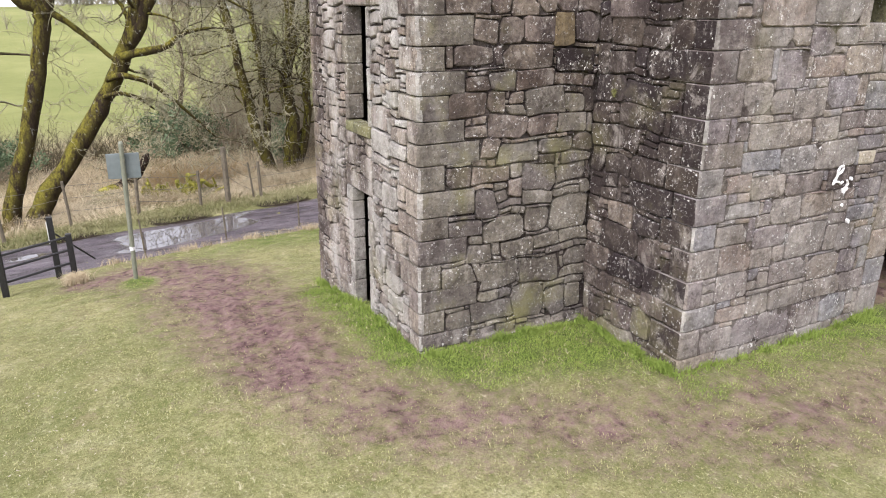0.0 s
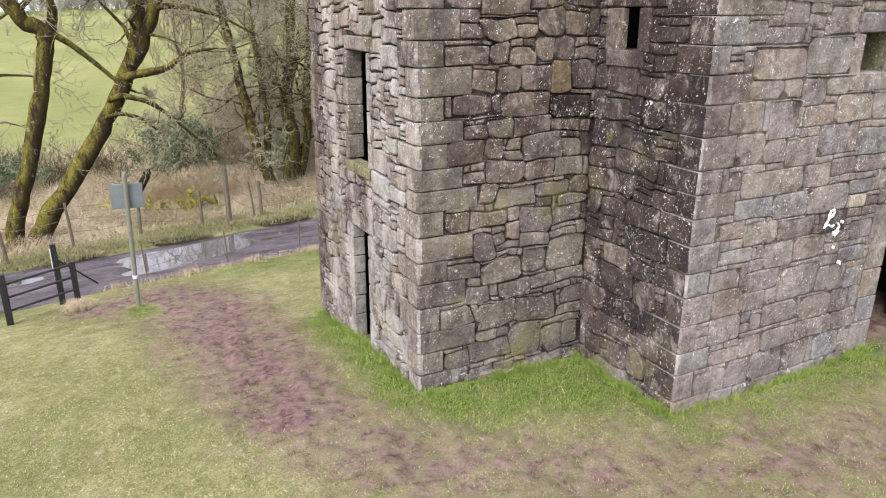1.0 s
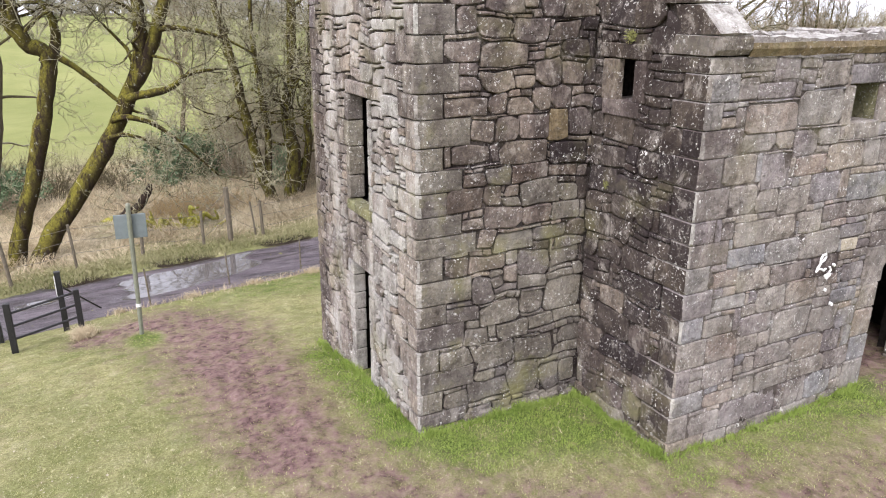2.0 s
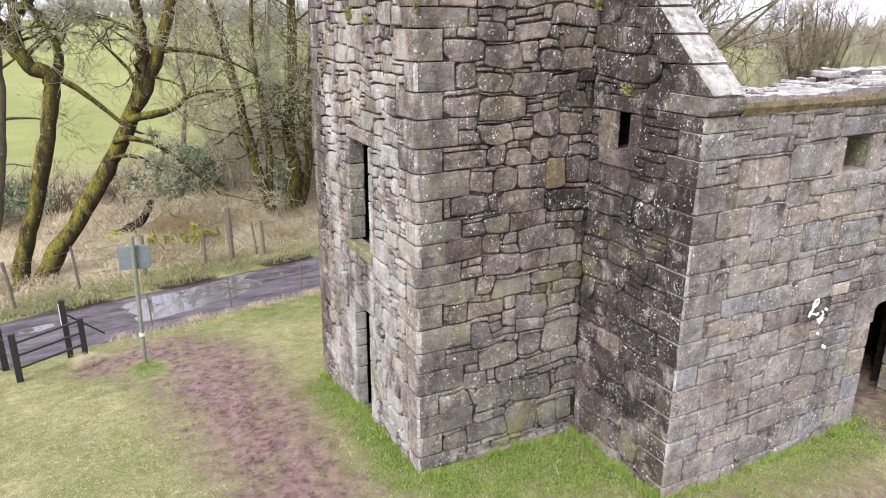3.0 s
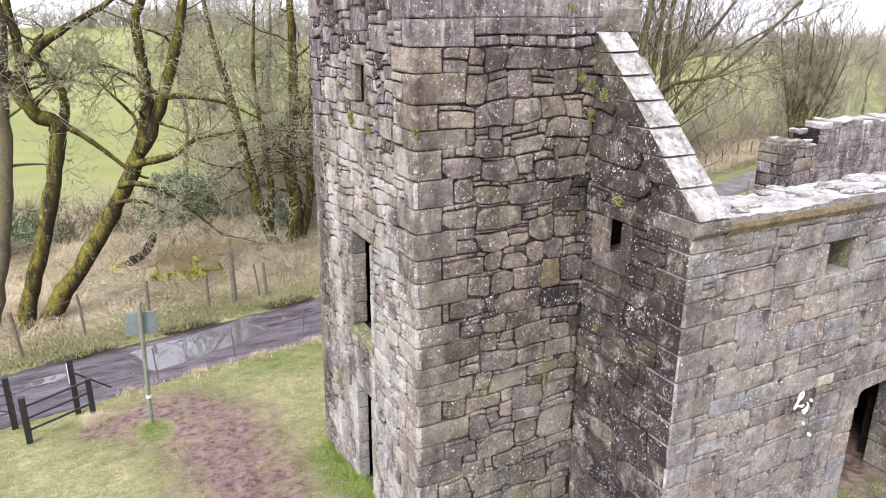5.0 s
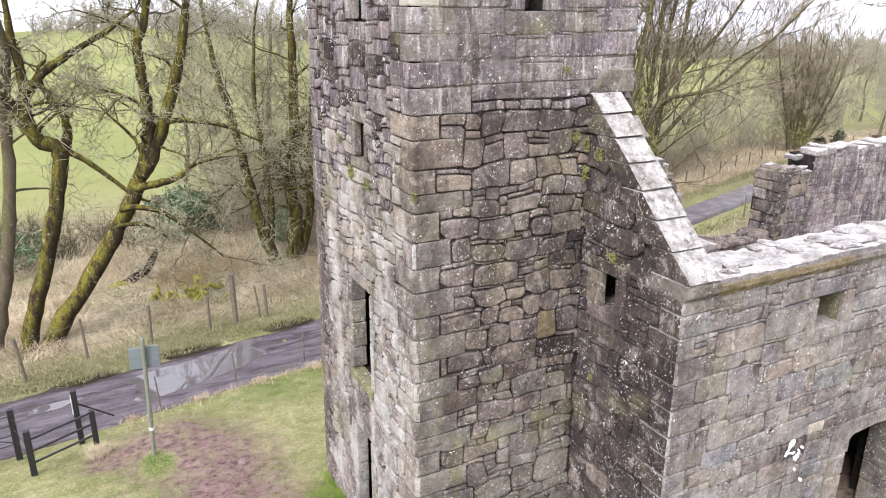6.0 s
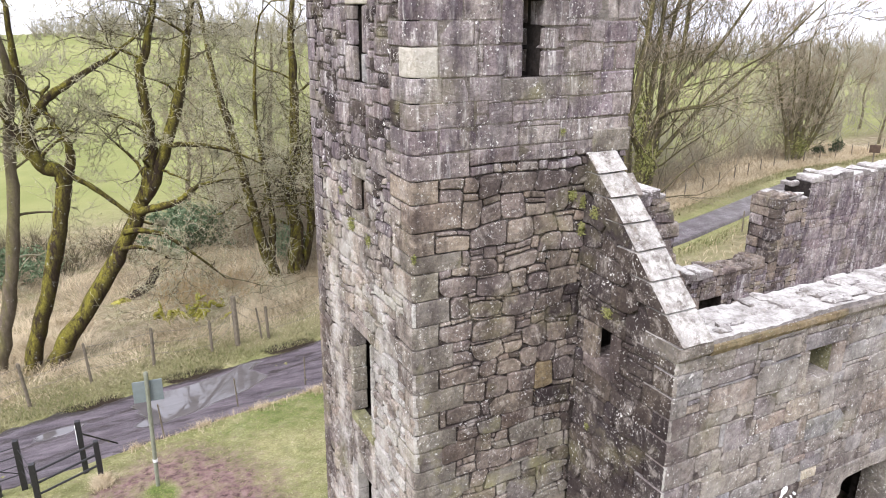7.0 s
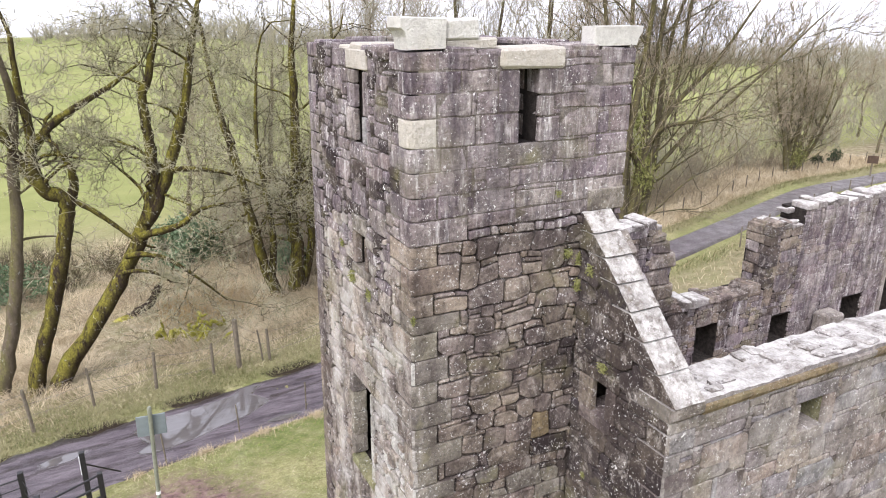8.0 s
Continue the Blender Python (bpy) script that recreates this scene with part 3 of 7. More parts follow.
def build_road():
    xs = np.concatenate([np.arange(-60, -12, 1.5), np.arange(-12, 12, 0.15), np.arange(12, 120, 1.0)])
    off = np.concatenate([[-1.6], np.linspace(-1.42, 1.42, 25), [1.6]])
    x, o = np.meshgrid(xs, off, indexing="ij")
    edge = 0.11 * np.sin(x * 2.3) + 0.07 * np.sin(x * 5.3 + 1) + 0.05 * np.sin(x * 11.7)
    near = 1 - step(np.abs(x), 10, 12)
    y = road_line(x) + o * lane_half(x) * (1 + 0.06 * near * np.sin(x * 2.3 + o))
    y = y + np.where(np.abs(o) > 1.35, edge * near, 0)
    base = land(x, road_line(x) + 0 * o)
    pool = np.exp(-(((x + 1.25) / 1.75) ** 4)) * np.exp(-(((o - 0.3 - 0.12 * (x + 1.2)) / 0.82) ** 4))
    z = base + 0.035 - 0.022 * near * (np.abs(np.abs(o) - 0.7) < 0.35) * (1 - step(pool, 0.1, 0.3)) - 0.012 * step(pool, 0.1, 0.3) - 0.05 * step(np.abs(o), 1.2, 1.42) - 0.4 * step(np.abs(o), 1.45, 1.6)
    wet = np.maximum(pool,
                     0.62 * np.exp(-(((x + 4.6) / 1.2) ** 2)) * np.exp(-(((o - 0.6) / 0.3) ** 2)))
    wet = np.maximum(wet, 0.6 * np.exp(-(((x - 0.8) / 1.0) ** 2)) * np.exp(-(((o + 0.95) / 0.25) ** 2)))
    muck = np.maximum(step(o, 0.95, 1.35), 0.75 * step(-o, 1.1, 1.45))
    for at, wide, deep in ((0.15, 0.16, 0.6), (-0.62, 0.12, 0.52), (0.7, 0.14, 0.55)):
        muck = np.maximum(muck, deep * np.exp(-((o - at - 0.1 * np.sin(x * 0.9 + at)) / wide) ** 2))
    muck = muck * (1 - 0.2 * step(x, 12, 20))
    n, m = x.shape
    verts = np.stack([x, y, z], -1).reshape(-1, 3)
    i = (np.arange(n - 1) * m)[:, None] + np.arange(m - 1)[None, :]
    faces = np.stack([i, i + m, i + m + 1, i + 1], -1).reshape(-1, 4)
    me = tri_mesh("road", verts, faces, ROAD, True)
    for name, data in (("wet", wet), ("muck", muck), ("dry", step(x, 14, 30))):
        at = me.attributes.new(name, "FLOAT", "POINT")
        at.data.foreach_set("value", data.astype(np.float32).ravel())
    tagged(part("road", me, None, None), "narrow wet tarmac lane with puddles and mud", "lane", kind="structure")


build_road()


# ---- masonry ----
class Face:
    """One face of a wall: u along it, z up, d outwards."""

    def __init__(self, origin, along, out, taper=None):
        self.o, self.u, self.n, self.taper = Vector(origin), Vector(along), Vector(out), taper

    def at(self, u, z, d):
        p = self.o + self.u * u + self.n * d
        p.z += z
        return Vector(self.taper(*p)) if self.taper else p


def lay(u0, u1, z0, z1, taken, rng, cell=0.05, size=1.0, pins=0.25):
    """Fill a stretch of wall with rubble: rectangles (u, z, width, height) round those already taken."""
    nx, nz = int(round((u1 - u0) / cell)), int(round((z1 - z0) / cell))
    busy = np.zeros((nz, nx), bool)
    cu, cz = u0 + (np.arange(nx) + 0.5) * cell, z0 + (np.arange(nz) + 0.5) * cell
    for a, b, w, h in taken:
        busy[np.ix_((cz > b) & (cz < b + h), (cu > a) & (cu < a + w))] = True
    out = []
    for j in range(nz):
        for i in range(nx):
            if busy[j, i]:
                continue
            kind = rng.random()
            if kind < pins:
                w, h = rng.uniform(0.10, 0.34), rng.uniform(0.05, 0.11)
            elif kind < 0.55:
                w, h = rng.uniform(0.16, 0.38), rng.uniform(0.12, 0.24)
            else:
                w, h = rng.uniform(0.30, 0.62), rng.uniform(0.2, 0.34)
            tw, th = max(2, round(w * size / cell)), max(1, round(h * size / cell))
            room = 0
            while i + room < nx and not busy[j, i + room] and room < tw + 2:
                room += 1
            n = room if room <= tw + 1 else tw
            th = max(1, min(th, round(n * rng.uniform(0.38, 0.82)))) if n > 2 else rng.randint(2, 5)
            m = 1
            while m < th + 1 and j + m < nz and not busy[j + m, i:i + n].any():
                m += 1
            if m == th + 1:
                m = th
            if n == 1 and m > 5:
                m = rng.randint(3, 5)
            busy[j:j + m, i:i + n] = True
            out.append((u0 + i * cell, z0 + j * cell, n * cell, m * cell))
    return out


def course(u0, u1, z0, z1, levels, taken, rng, cell=0.03, size=1.0, whole=0.6):
    """Fill a stretch of wall with coursed rubble: beds at the given levels, blocks of a full course, blocks under or over
    a thin levelling stone, and here and there a course made of smaller stones."""
    nx, nz = int(round((u1 - u0) / cell)), int(round((z1 - z0) / cell))
    busy = np.zeros((nz, nx), bool)
    cu, cz = u0 + (np.arange(nx) + 0.5) * cell, z0 + (np.arange(nz) + 0.5) * cell
    for a, b, w, h in taken:
        busy[np.ix_((cz > b) & (cz < b + h), (cu > a) & (cu < a + w))] = True
    beds = sorted({min(nz, max(0, int(round((v - z0) / cell)))) for v in levels} | {nz})
    out = []
    for j in range(nz):
        up = next(b for b in beds if b > j) - j
        i = 0
        while i < nx:
            if busy[j, i]:
                i += 1
                continue
            kind = rng.random()
            low = up * cell < 0.13
            if low:
                w, th = rng.uniform(0.10, 0.36), up
            elif kind < whole:
                w, th = rng.uniform(0.26, 0.66) * size, up
            elif kind < whole + 0.2:
                w, th = rng.uniform(0.24, 0.55) * size, max(2, up - rng.choice((2, 2, 3)))
            elif kind < whole + 0.28:
                w, th = rng.uniform(0.05, 0.1), rng.choice((up, max(2, up // 2)))
            else:
                w, th = rng.uniform(0.12, 0.34), max(2, int(up * rng.uniform(0.35, 0.65)))
            tw = max(2, round(w / cell))
            room = 0
            while i + room < nx and not busy[j, i + room] and room < tw + 3:
                room += 1
            n = room if room <= tw + 2 else tw
            m = 1
            while m < th and j + m < nz and not busy[j + m, i:i + n].any():
                m += 1
            if n <= 2 and m > 6:
                m = rng.randint(3, 6)
            busy[j:j + m, i:i + n] = True
            out.append((u0 + i * cell, z0 + j * cell, n * cell, m * cell))
            i += n
    return out


def bend(u, z, salt):
    """A gentle wander of the joints."""
    a = noise.noise((u * 1.5, z * 3.1, salt)) * 0.09 + noise.noise((u * 4.3, z * 5.3, salt + 3.1)) * 0.06
    b = noise.noise((u * 2.1, z * 1.3, salt + 9.7)) * 0.08 + noise.noise((u * 5.3, z * 4.3, salt + 5.3)) * 0.045
    keep = min(1.0, max(0.0, (u - 0.2) / 0.6))
    keep *= 0.3 if salt in (21.0, 41.0) else (0.75 if z < 6.7 else 0.35)
    return u + a * keep, z + b * keep


def stone_shape(face, rect, rng, salt, joint=0.007, proud=0.014, worn=1.0, top=None):
    """Vertices (in the world) and faces of one rubble stone with worn corners and a rough front."""
    u, z, w, h = rect
    u, z, w, h = u + joint, z + joint, w - 2 * joint, h - 2 * joint
    cut = min(w, h)
    q = [rng.uniform(0.04, 0.22) * cut * worn for _ in range(8)]
    if rng.random() < 0.4 * worn:
        k = 2 * rng.randrange(4)
        q[k] = rng.uniform(0.25, 0.45) * cut
        q[(k - 1) % 8] = rng.uniform(0.2, 0.42) * cut
    ring = [(u + q[0], z), (u + w - q[1], z), (u + w, z + q[2]), (u + w, z + h - q[3]),
            (u + w - q[4], z + h), (u + q[5], z + h), (u, z + h - q[6]), (u, z + q[7])]
    if w > 0.26:
        ring.insert(1, (u + w * rng.uniform(0.4, 0.6), z + rng.uniform(-0.008, 0.006)))
        ring.insert(6, (u + w * rng.uniform(0.4, 0.6), z + h + rng.uniform(-0.006, 0.008)))
    ring = [bend(a, b, salt) for a, b in ring]
    if top:
        ring = [(a, min(b, top(a))) for a, b in ring]
    n = len(ring)
    mu, mz = sum(a for a, _ in ring) / n, sum(b for _, b in ring) / n
    d = rng.uniform(-0.3, 1.0) * proud
    tu, tz = rng.uniform(-0.05, 0.05), rng.uniform(-0.06, 0.04)
    e = min(0.012, 0.12 * cut)
    fu, fz = 1 - 2 * e / max(w, 0.05), 1 - 2 * e / max(h, 0.05)
    verts = [face.at(a, b, -0.055) for a, b in ring]
    verts += [face.at(a, b, d - 0.008 - rng.uniform(0, 0.008) + (a - mu) * tu + (b - mz) * tz) for a, b in ring]
    inner = [(mu + (a - mu) * fu, mz + (b - mz) * fz) for a, b in ring]
    verts += [face.at(a, b, d + rng.uniform(-0.004, 0.004) + (a - mu) * tu + (b - mz) * tz) for a, b in inner]
    verts.append(face.at(mu, mz, d + rng.uniform(0.0, 0.012)))
    faces = []
    for r in (0, n):
        for k in range(n):
            k2 = (k + 1) % n
            faces.append((r + k, r + k2, r + n + k2, r + n + k))
    for k in range(n):
        faces.append((2 * n + k, 2 * n + (k + 1) % n, 3 * n))
    return verts, faces


def face_out(faces, verts, out):
    """Turn the faces so that the front looks outwards."""
    a, b, c = (verts[i] for i in faces[-1][:3])
    return faces if (b - a).cross(c - a).dot(out) > 0 else [f[::-1] for f in faces]


def set_stones(wall, face, rects, rng, salt, pick, limit=300, joint=0.007, proud=0.014, least=0.02, worn=1.0, top=None):
    """Set the stones of a face: large ones as pieces of their own, the rest and the pinnings joined."""
    order = sorted(range(len(rects)), key=lambda i: -rects[i][2] * rects[i][3])
    single = {i for i in order[:limit] if rects[i][2] * rects[i][3] > least}
    piles = {}
    for i, rect in enumerate(rects):
        verts, faces = stone_shape(face, rect, rng, salt, joint, proud, worn, top)
        faces = face_out(faces, verts, face.n)
        mat = pick(rect)
        if i in single:
            mid = sum(verts, Vector()) / len(verts)
            me = mesh_of("stone", [v - mid for v in verts], faces, mat)
            part("stone", me, None, wall).location = mid
        else:
            piles.setdefault(mat.name, (mat, Pile()))[1].add([tuple(v) for v in verts], faces)
    for mat, pile in piles.values():
        tagged(part("pinning_rubble", pile.mesh("pinning_rubble", mat), None, wall), kind="stuff")


def pierced(face, u0, u1, z0, z1, holes, thick, skin=0.055, top=None):
    """A solid wall with rectangular openings through it, its faces a little behind the stones'."""
    us = sorted({u0, u1, *(v for a, b, w, h in holes for v in (a, a + w) if u0 < v < u1)})
    zs = sorted({z0, z1, *(v for a, b, w, h in holes for v in (b, b + h) if z0 < v < z1)})
    index, verts, faces = {}, [], []

    def vert(u, z, d):
        k = (round(u, 4), round(z, 4), round(d, 4))
        if k not in index:
            index[k] = len(verts)
            verts.append(face.at(u, min(z, top(u)) if top else z, d))
        return index[k]

    def solid(i, j):
        if not (0 <= i < len(us) - 1 and 0 <= j < len(zs) - 1):
            return False
        cu, cz = (us[i] + us[i + 1]) / 2, (zs[j] + zs[j + 1]) / 2
        return not any(a < cu < a + w and b < cz < b + h for a, b, w, h in holes)

    for i in range(len(us) - 1):
        for j in range(len(zs) - 1):
            if not solid(i, j):
                continue
            a, b, c, d = us[i], us[i + 1], zs[j], zs[j + 1]
            f, k = -skin, -thick
            faces.append([vert(a, c, f), vert(b, c, f), vert(b, d, f), vert(a, d, f)])
            faces.append([vert(a, c, k), vert(a, d, k), vert(b, d, k), vert(b, c, k)])
            if not solid(i - 1, j):
                faces.append([vert(a, c, f), vert(a, d, f), vert(a, d, k), vert(a, c, k)])
            if not solid(i + 1, j):
                faces.append([vert(b, c, f), vert(b, c, k), vert(b, d, k), vert(b, d, f)])
            if not solid(i, j - 1):
                faces.append([vert(a, c, f), vert(a, c, k), vert(b, c, k), vert(b, c, f)])
            if not solid(i, j + 1):
                faces.append([vert(a, d, f), vert(b, d, f), vert(b, d, k), vert(a, d, k)])
    return mesh_of("wall", verts, faces, MORTAR_SHADE)


def pointing(wall, face, u0, u1, z0, z1, holes, salt, top=None, deep=0.03, cell=0.05, lime=POINTING):
    """The worn lime between the stones: here nearly flush, there washed out deep."""
    nu, nz = int((u1 - u0) / cell) + 1, int((z1 - z0) / cell) + 1
    verts, faces = [], []
    for j in range(nz):
        for i in range(nu):
            u, z = u0 + (u1 - u0) * i / (nu - 1), z0 + (z1 - z0) * j / (nz - 1)
            k = noise.noise((u * 1.6, z * 1.6, salt)) * 0.9 + noise.noise((u * 8.0, z * 8.0, salt + 4)) * 0.8
            d = -deep * (0.95 - 0.9 * k) 
            verts.append(face.at(u, min(z, top(u) - 0.02) if top else z, min(-0.004, max(d, -0.05))))
    for j in range(nz - 1):
        for i in range(nu - 1):
            u, z = u0 + (u1 - u0) * (i + 0.5) / (nu - 1), z0 + (z1 - z0) * (j + 0.5) / (nz - 1)
            if top and z > top(u) + cell:
                continue
            if not any(a - cell / 2 < u < a + w + cell / 2 and b - cell / 2 < z < b + h + cell / 2 for a, b, w, h in holes):
                k = j * nu + i
                faces.append((k, k + 1, k + 1 + nu, k + nu))
    faces = face_out(faces, verts, face.n)
    tagged(part("pointing", mesh_of("pointing", verts, faces, lime), None, wall), kind="stuff")


def prism(name, section, a0, a1, place, material, parent, rng, label=""):
    """A dressed stone of a given section, drawn out from a0 to a1 and set by place(a, b, c)."""
    n = len(section)
    mid = (a0 + a1) / 2
    rows = ((a0, 0.97), (a0 + 0.02, 1.0), (mid, 1.01), (a1 - 0.02, 1.0), (a1, 0.97))
    cb, cc = sum(b for b, _ in section) / n, sum(c for _, c in section) / n
    verts = []
    for a, f in rows:
        for b, c in section:
            verts.append(Vector(place(a, cb + (b - cb) * f + rng.uniform(-0.005, 0.005), cc + (c - cc) * f + rng.uniform(-0.006, 0.006))))
    faces = [tuple(range(n)), tuple(range(len(verts) - n, len(verts)))]
    for r in range(len(rows) - 1):
        for k in range(n):
            k2 = (k + 1) % n
            faces.append((r * n + k, r * n + k2, (r + 1) * n + k2, (r + 1) * n + k))
    origin = sum(verts, Vector()) / len(verts)
    bm = bmesh.new()
    vs = [bm.verts.new(v - origin) for v in verts]
    for f in faces:
        bm.faces.new([vs[i] for i in f])
    bmesh.ops.recalc_face_normals(bm, faces=bm.faces)
    ob = part(name, bm, material, parent, label)
    ob.location = origin
    return ob


def corner_stone(x, y, z0, z1, lf, ls, radius, material, parent, rng, warp=None, west=None, arris=None):
    """A quoin at the corner (x, y): lf along x, ls along y, its outer arris worn round and crusted."""
    e = 0.012
    r = min(radius * rng.uniform(0.7, 1.2), 0.4 * min(lf, ls))
    n = 4
    arc = [(r - r * math.sin(0.5 * math.pi * k / n), r - r * math.cos(0.5 * math.pi * k / n)) for k in range(n + 1)]
    ring = [(lf, 0.15), (lf, e), (lf - e, 0)] + arc + [(0, ls - e), (e, ls), (0.15, ls), (0.15, 0.15)]
    skew = rng.uniform(-0.008, 0.008)
    levels = ((z0, 0.010), (z0 + 0.010, 0.003), (z0 + 0.03, 0.0), ((z0 + z1) / 2, -0.004), (z1 - 0.03, 0.0), (z1 - 0.010, 0.003), (z1, 0.011))
    verts = []
    for z, back in levels:
        for a, b in ring:
            inner = a > 0.1 and b > 0.1
            p = Vector((x + a + (0 if inner else back + rng.uniform(-0.003, 0.003)), y + b + (0 if inner else back + rng.uniform(-0.003, 0.003)), z + skew * (a - b)))
            verts.append(Vector(warp(*p)) if warp else p)
    m = len(ring)
    faces = [tuple(range(m)), tuple(range(len(verts) - m, len(verts)))]
    for r0 in range(len(levels) - 1):
        for k in range(m):
            k2 = (k + 1) % m
            faces.append((r0 * m + k, r0 * m + k2, (r0 + 1) * m + k2, (r0 + 1) * m + k))
    origin = sum(verts, Vector()) / len(verts)
    bm = bmesh.new()
    vs = [bm.verts.new(v - origin) for v in verts]
    for f in faces:
        bm.faces.new([vs[i] for i in f])
    bmesh.ops.recalc_face_normals(bm, faces=bm.faces)
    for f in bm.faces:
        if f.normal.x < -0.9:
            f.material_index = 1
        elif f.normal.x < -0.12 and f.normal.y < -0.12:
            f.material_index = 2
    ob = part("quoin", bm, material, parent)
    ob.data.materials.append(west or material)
    ob.data.materials.append(arris or material)
    ob.location = origin
    return ob


# ---- the stair tower ----
tower = holder("castle_tower", "roofless ruined stone stair tower with slit windows", "tower")
rng = random.Random(11)


def batter(x, y, z):
    """The tower's back draws in a little towards its top."""
    return (x, y * (1 - 0.0118 * max(0.0, z)) if y > 0 else y, z)


FRONT = Face((0, 0, 0), (1, 0, 0), (0, -1, 0))
SIDE = Face((0, 0, 0), (0, 1, 0), (-1, 0, 0), batter)
TOP = 8.70

# heights of the corner stones' joints, from the foot up
joints = [-0.55, -0.25, 0.01, 0.22, 0.51, 0.79, 1.11, 1.42, 1.69, 2.0, 2.30, 2.55, 2.80, 3.08, 3.34, 3.60, 3.92, 4.20, 4.52,
          4.82, 5.14, 5.48, 5.70, 5.98, 6.31, 6.58, 6.87, 7.14, 7.43, 7.70, 8.02, 8.28, 8.52, 8.72]
front_taken, side_taken = [], []

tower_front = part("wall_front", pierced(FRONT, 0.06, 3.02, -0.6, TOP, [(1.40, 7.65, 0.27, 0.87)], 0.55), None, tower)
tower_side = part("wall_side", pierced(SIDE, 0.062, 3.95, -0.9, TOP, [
    (1.59, -0.17, 0.64, 1.82), (1.49, 2.52, 0.78, 1.52), (1.53, 5.81, 0.42, 0.53), (1.47, 7.53, 0.32, 0.93)], 0.17), None, tower)
pointing(tower_front, FRONT, 0.13, 3.01, -0.6, 6.75, [], 1.0, None, 0.042)
pointing(tower_front, FRONT, 0.13, 3.01, 6.75, TOP - 0.02, [(1.40, 7.65, 0.27, 0.87)], 1.0, None, 0.006, lime=SOFT_POINTING)
pointing(tower_side, SIDE, 0.13, 3.93, -0.9, 6.7, [(1.59, -0.17, 0.64, 1.82), (1.49, 2.52, 0.78, 1.52), (1.53, 5.81, 0.42, 0.53)], 2.0, None, 0.045)
pointing(tower_side, SIDE, 0.13, 3.93, 6.7, TOP - 0.02, [(1.47, 7.53, 0.32, 0.93)], 2.0, None, 0.016, lime=SOFT_POINTING)
LINER = Face((0.17, 0, 0), (0, 1, 0), (-1, 0, 0), batter)
part("wall_lining", pierced(LINER, 0.56, 3.40, -0.9, TOP, [(1.5, -0.17, 1.25, 1.9), (1.4, 2.5, 1.3, 1.6), (1.45, 5.8, 1.0, 0.55), (1.5, 7.5, 0.6, 1.0)], 0.38, 0.002), None, tower)
for k, (a, b) in enumerate(zip(joints[:-1], joints[1:])):
    long_front = k % 2 == (0 if b < 2.6 else 1)
    lf = rng.uniform(0.50, 0.80) if long_front else rng.uniform(0.30, 0.40)
    ls = rng.uniform(0.26, 0.34) if long_front else rng.uniform(0.48, 0.66)
    lf, ls = round(lf / 0.05) * 0.05, round(ls / 0.05) * 0.05
    mat = QUOIN_STONE if b < 5.8 else (DARK_STONE if b < 6.6 else HIGH_STONE)
    if 7.6 < a < 7.9:
        mat, lf, ls = PINK_STONE, 0.35, 0.30
    out = rng.uniform(0.0, 0.008)
    corner_stone(-out, -out, a + 0.006, b - 0.006, lf - 0.006, ls - 0.006, 0.06 if b < 6.6 else 0.09, mat, tower, rng, batter, SIDE_STONE if b < 5.5 else None, LIMED_STONE if b < 5.2 and rng.random() < 0.7 else None)
    front_taken.append((0.0, a, lf, b - a))
    side_taken.append((0.0, a, ls, b - a))

# the larger stones of the front, then rubble between them
BIG_UPPER = [(0.34, 4.46, 0.47, 0.3), (0.82, 4.46, 0.62, 0.27), (1.22, 4.74, 0.49, 0.28), (0.78, 4.76, 0.42, 0.24), (1.73, 4.73, 0.45, 0.25),
             (0.88, 5.06, 0.48, 0.28), (1.6, 5.0, 0.3, 0.24), (1.91, 5.0, 0.46, 0.25), (0.36, 3.88, 0.53, 0.26), (0.63, 3.61, 0.41, 0.26),
             (1.11, 3.29, 0.65, 0.31), (1.81, 3.25, 0.55, 0.28), (1.73, 3.55, 0.34, 0.39), (0.45, 3.37, 0.53, 0.22), (1.18, 3.89, 0.36, 0.22),
             (0.74, 5.36, 0.44, 0.2), (1.28, 5.34, 0.46, 0.2)]
BIG_LOWER = [(0.87, 2.54, 0.55, 0.28), (0.48, 2.27, 0.52, 0.26), (1.06, 2.22, 0.55, 0.27), (0.56, 1.62, 0.5, 0.33), (0.84, 1.30, 0.62, 0.3),
             (1.38, 1.85, 0.48, 0.35), (1.88, 1.93, 0.49, 0.24), (1.83, 1.29, 0.59, 0.46), (1.48, 1.34, 0.34, 0.32), (0.84, 0.66, 0.55, 0.36),
             (1.4, 0.63, 0.6, 0.38), (1.28, 0.14, 0.5, 0.46), (1.8, 0.12, 0.34, 0.41), (2.16, 0.16, 0.26, 0.36), (0.51, 1.04, 0.48, 0.25),
             (1.11, 1.04, 0.46, 0.24)]


def clear_of(rects, taken):
    """Those rectangles that do not run into the ones already there, trimmed where a side overlaps a little."""
    kept = []
    for u, z, w, h in rects:
        for a, b, c, d in taken + kept:
            if u < a + c and u + w > a and z < b + d and z + h > b:
                px, pz = min(u + w, a + c) - max(u, a), min(z + h, b + d) - max(z, b)
                if px <= pz:
                    u, w = (a + c, w - px) if u > a else (u, w - px)
                else:
                    z, h = (b + d, h - pz) if z > b else (z, h - pz)
        if w > 0.12 and h > 0.1:
            kept.append((u, z, w, h))
    return kept


slot_frame = [(1.40, 7.65, 0.27, 0.87), (1.12, 8.50, 0.9, 0.25), (1.66, 7.66, 0.32, 0.29), (1.66, 7.95, 0.24, 0.25), (1.66, 8.2, 0.36, 0.3), (1.20, 7.66, 0.2, 0.36), (1.12, 8.02, 0.28, 0.48)]
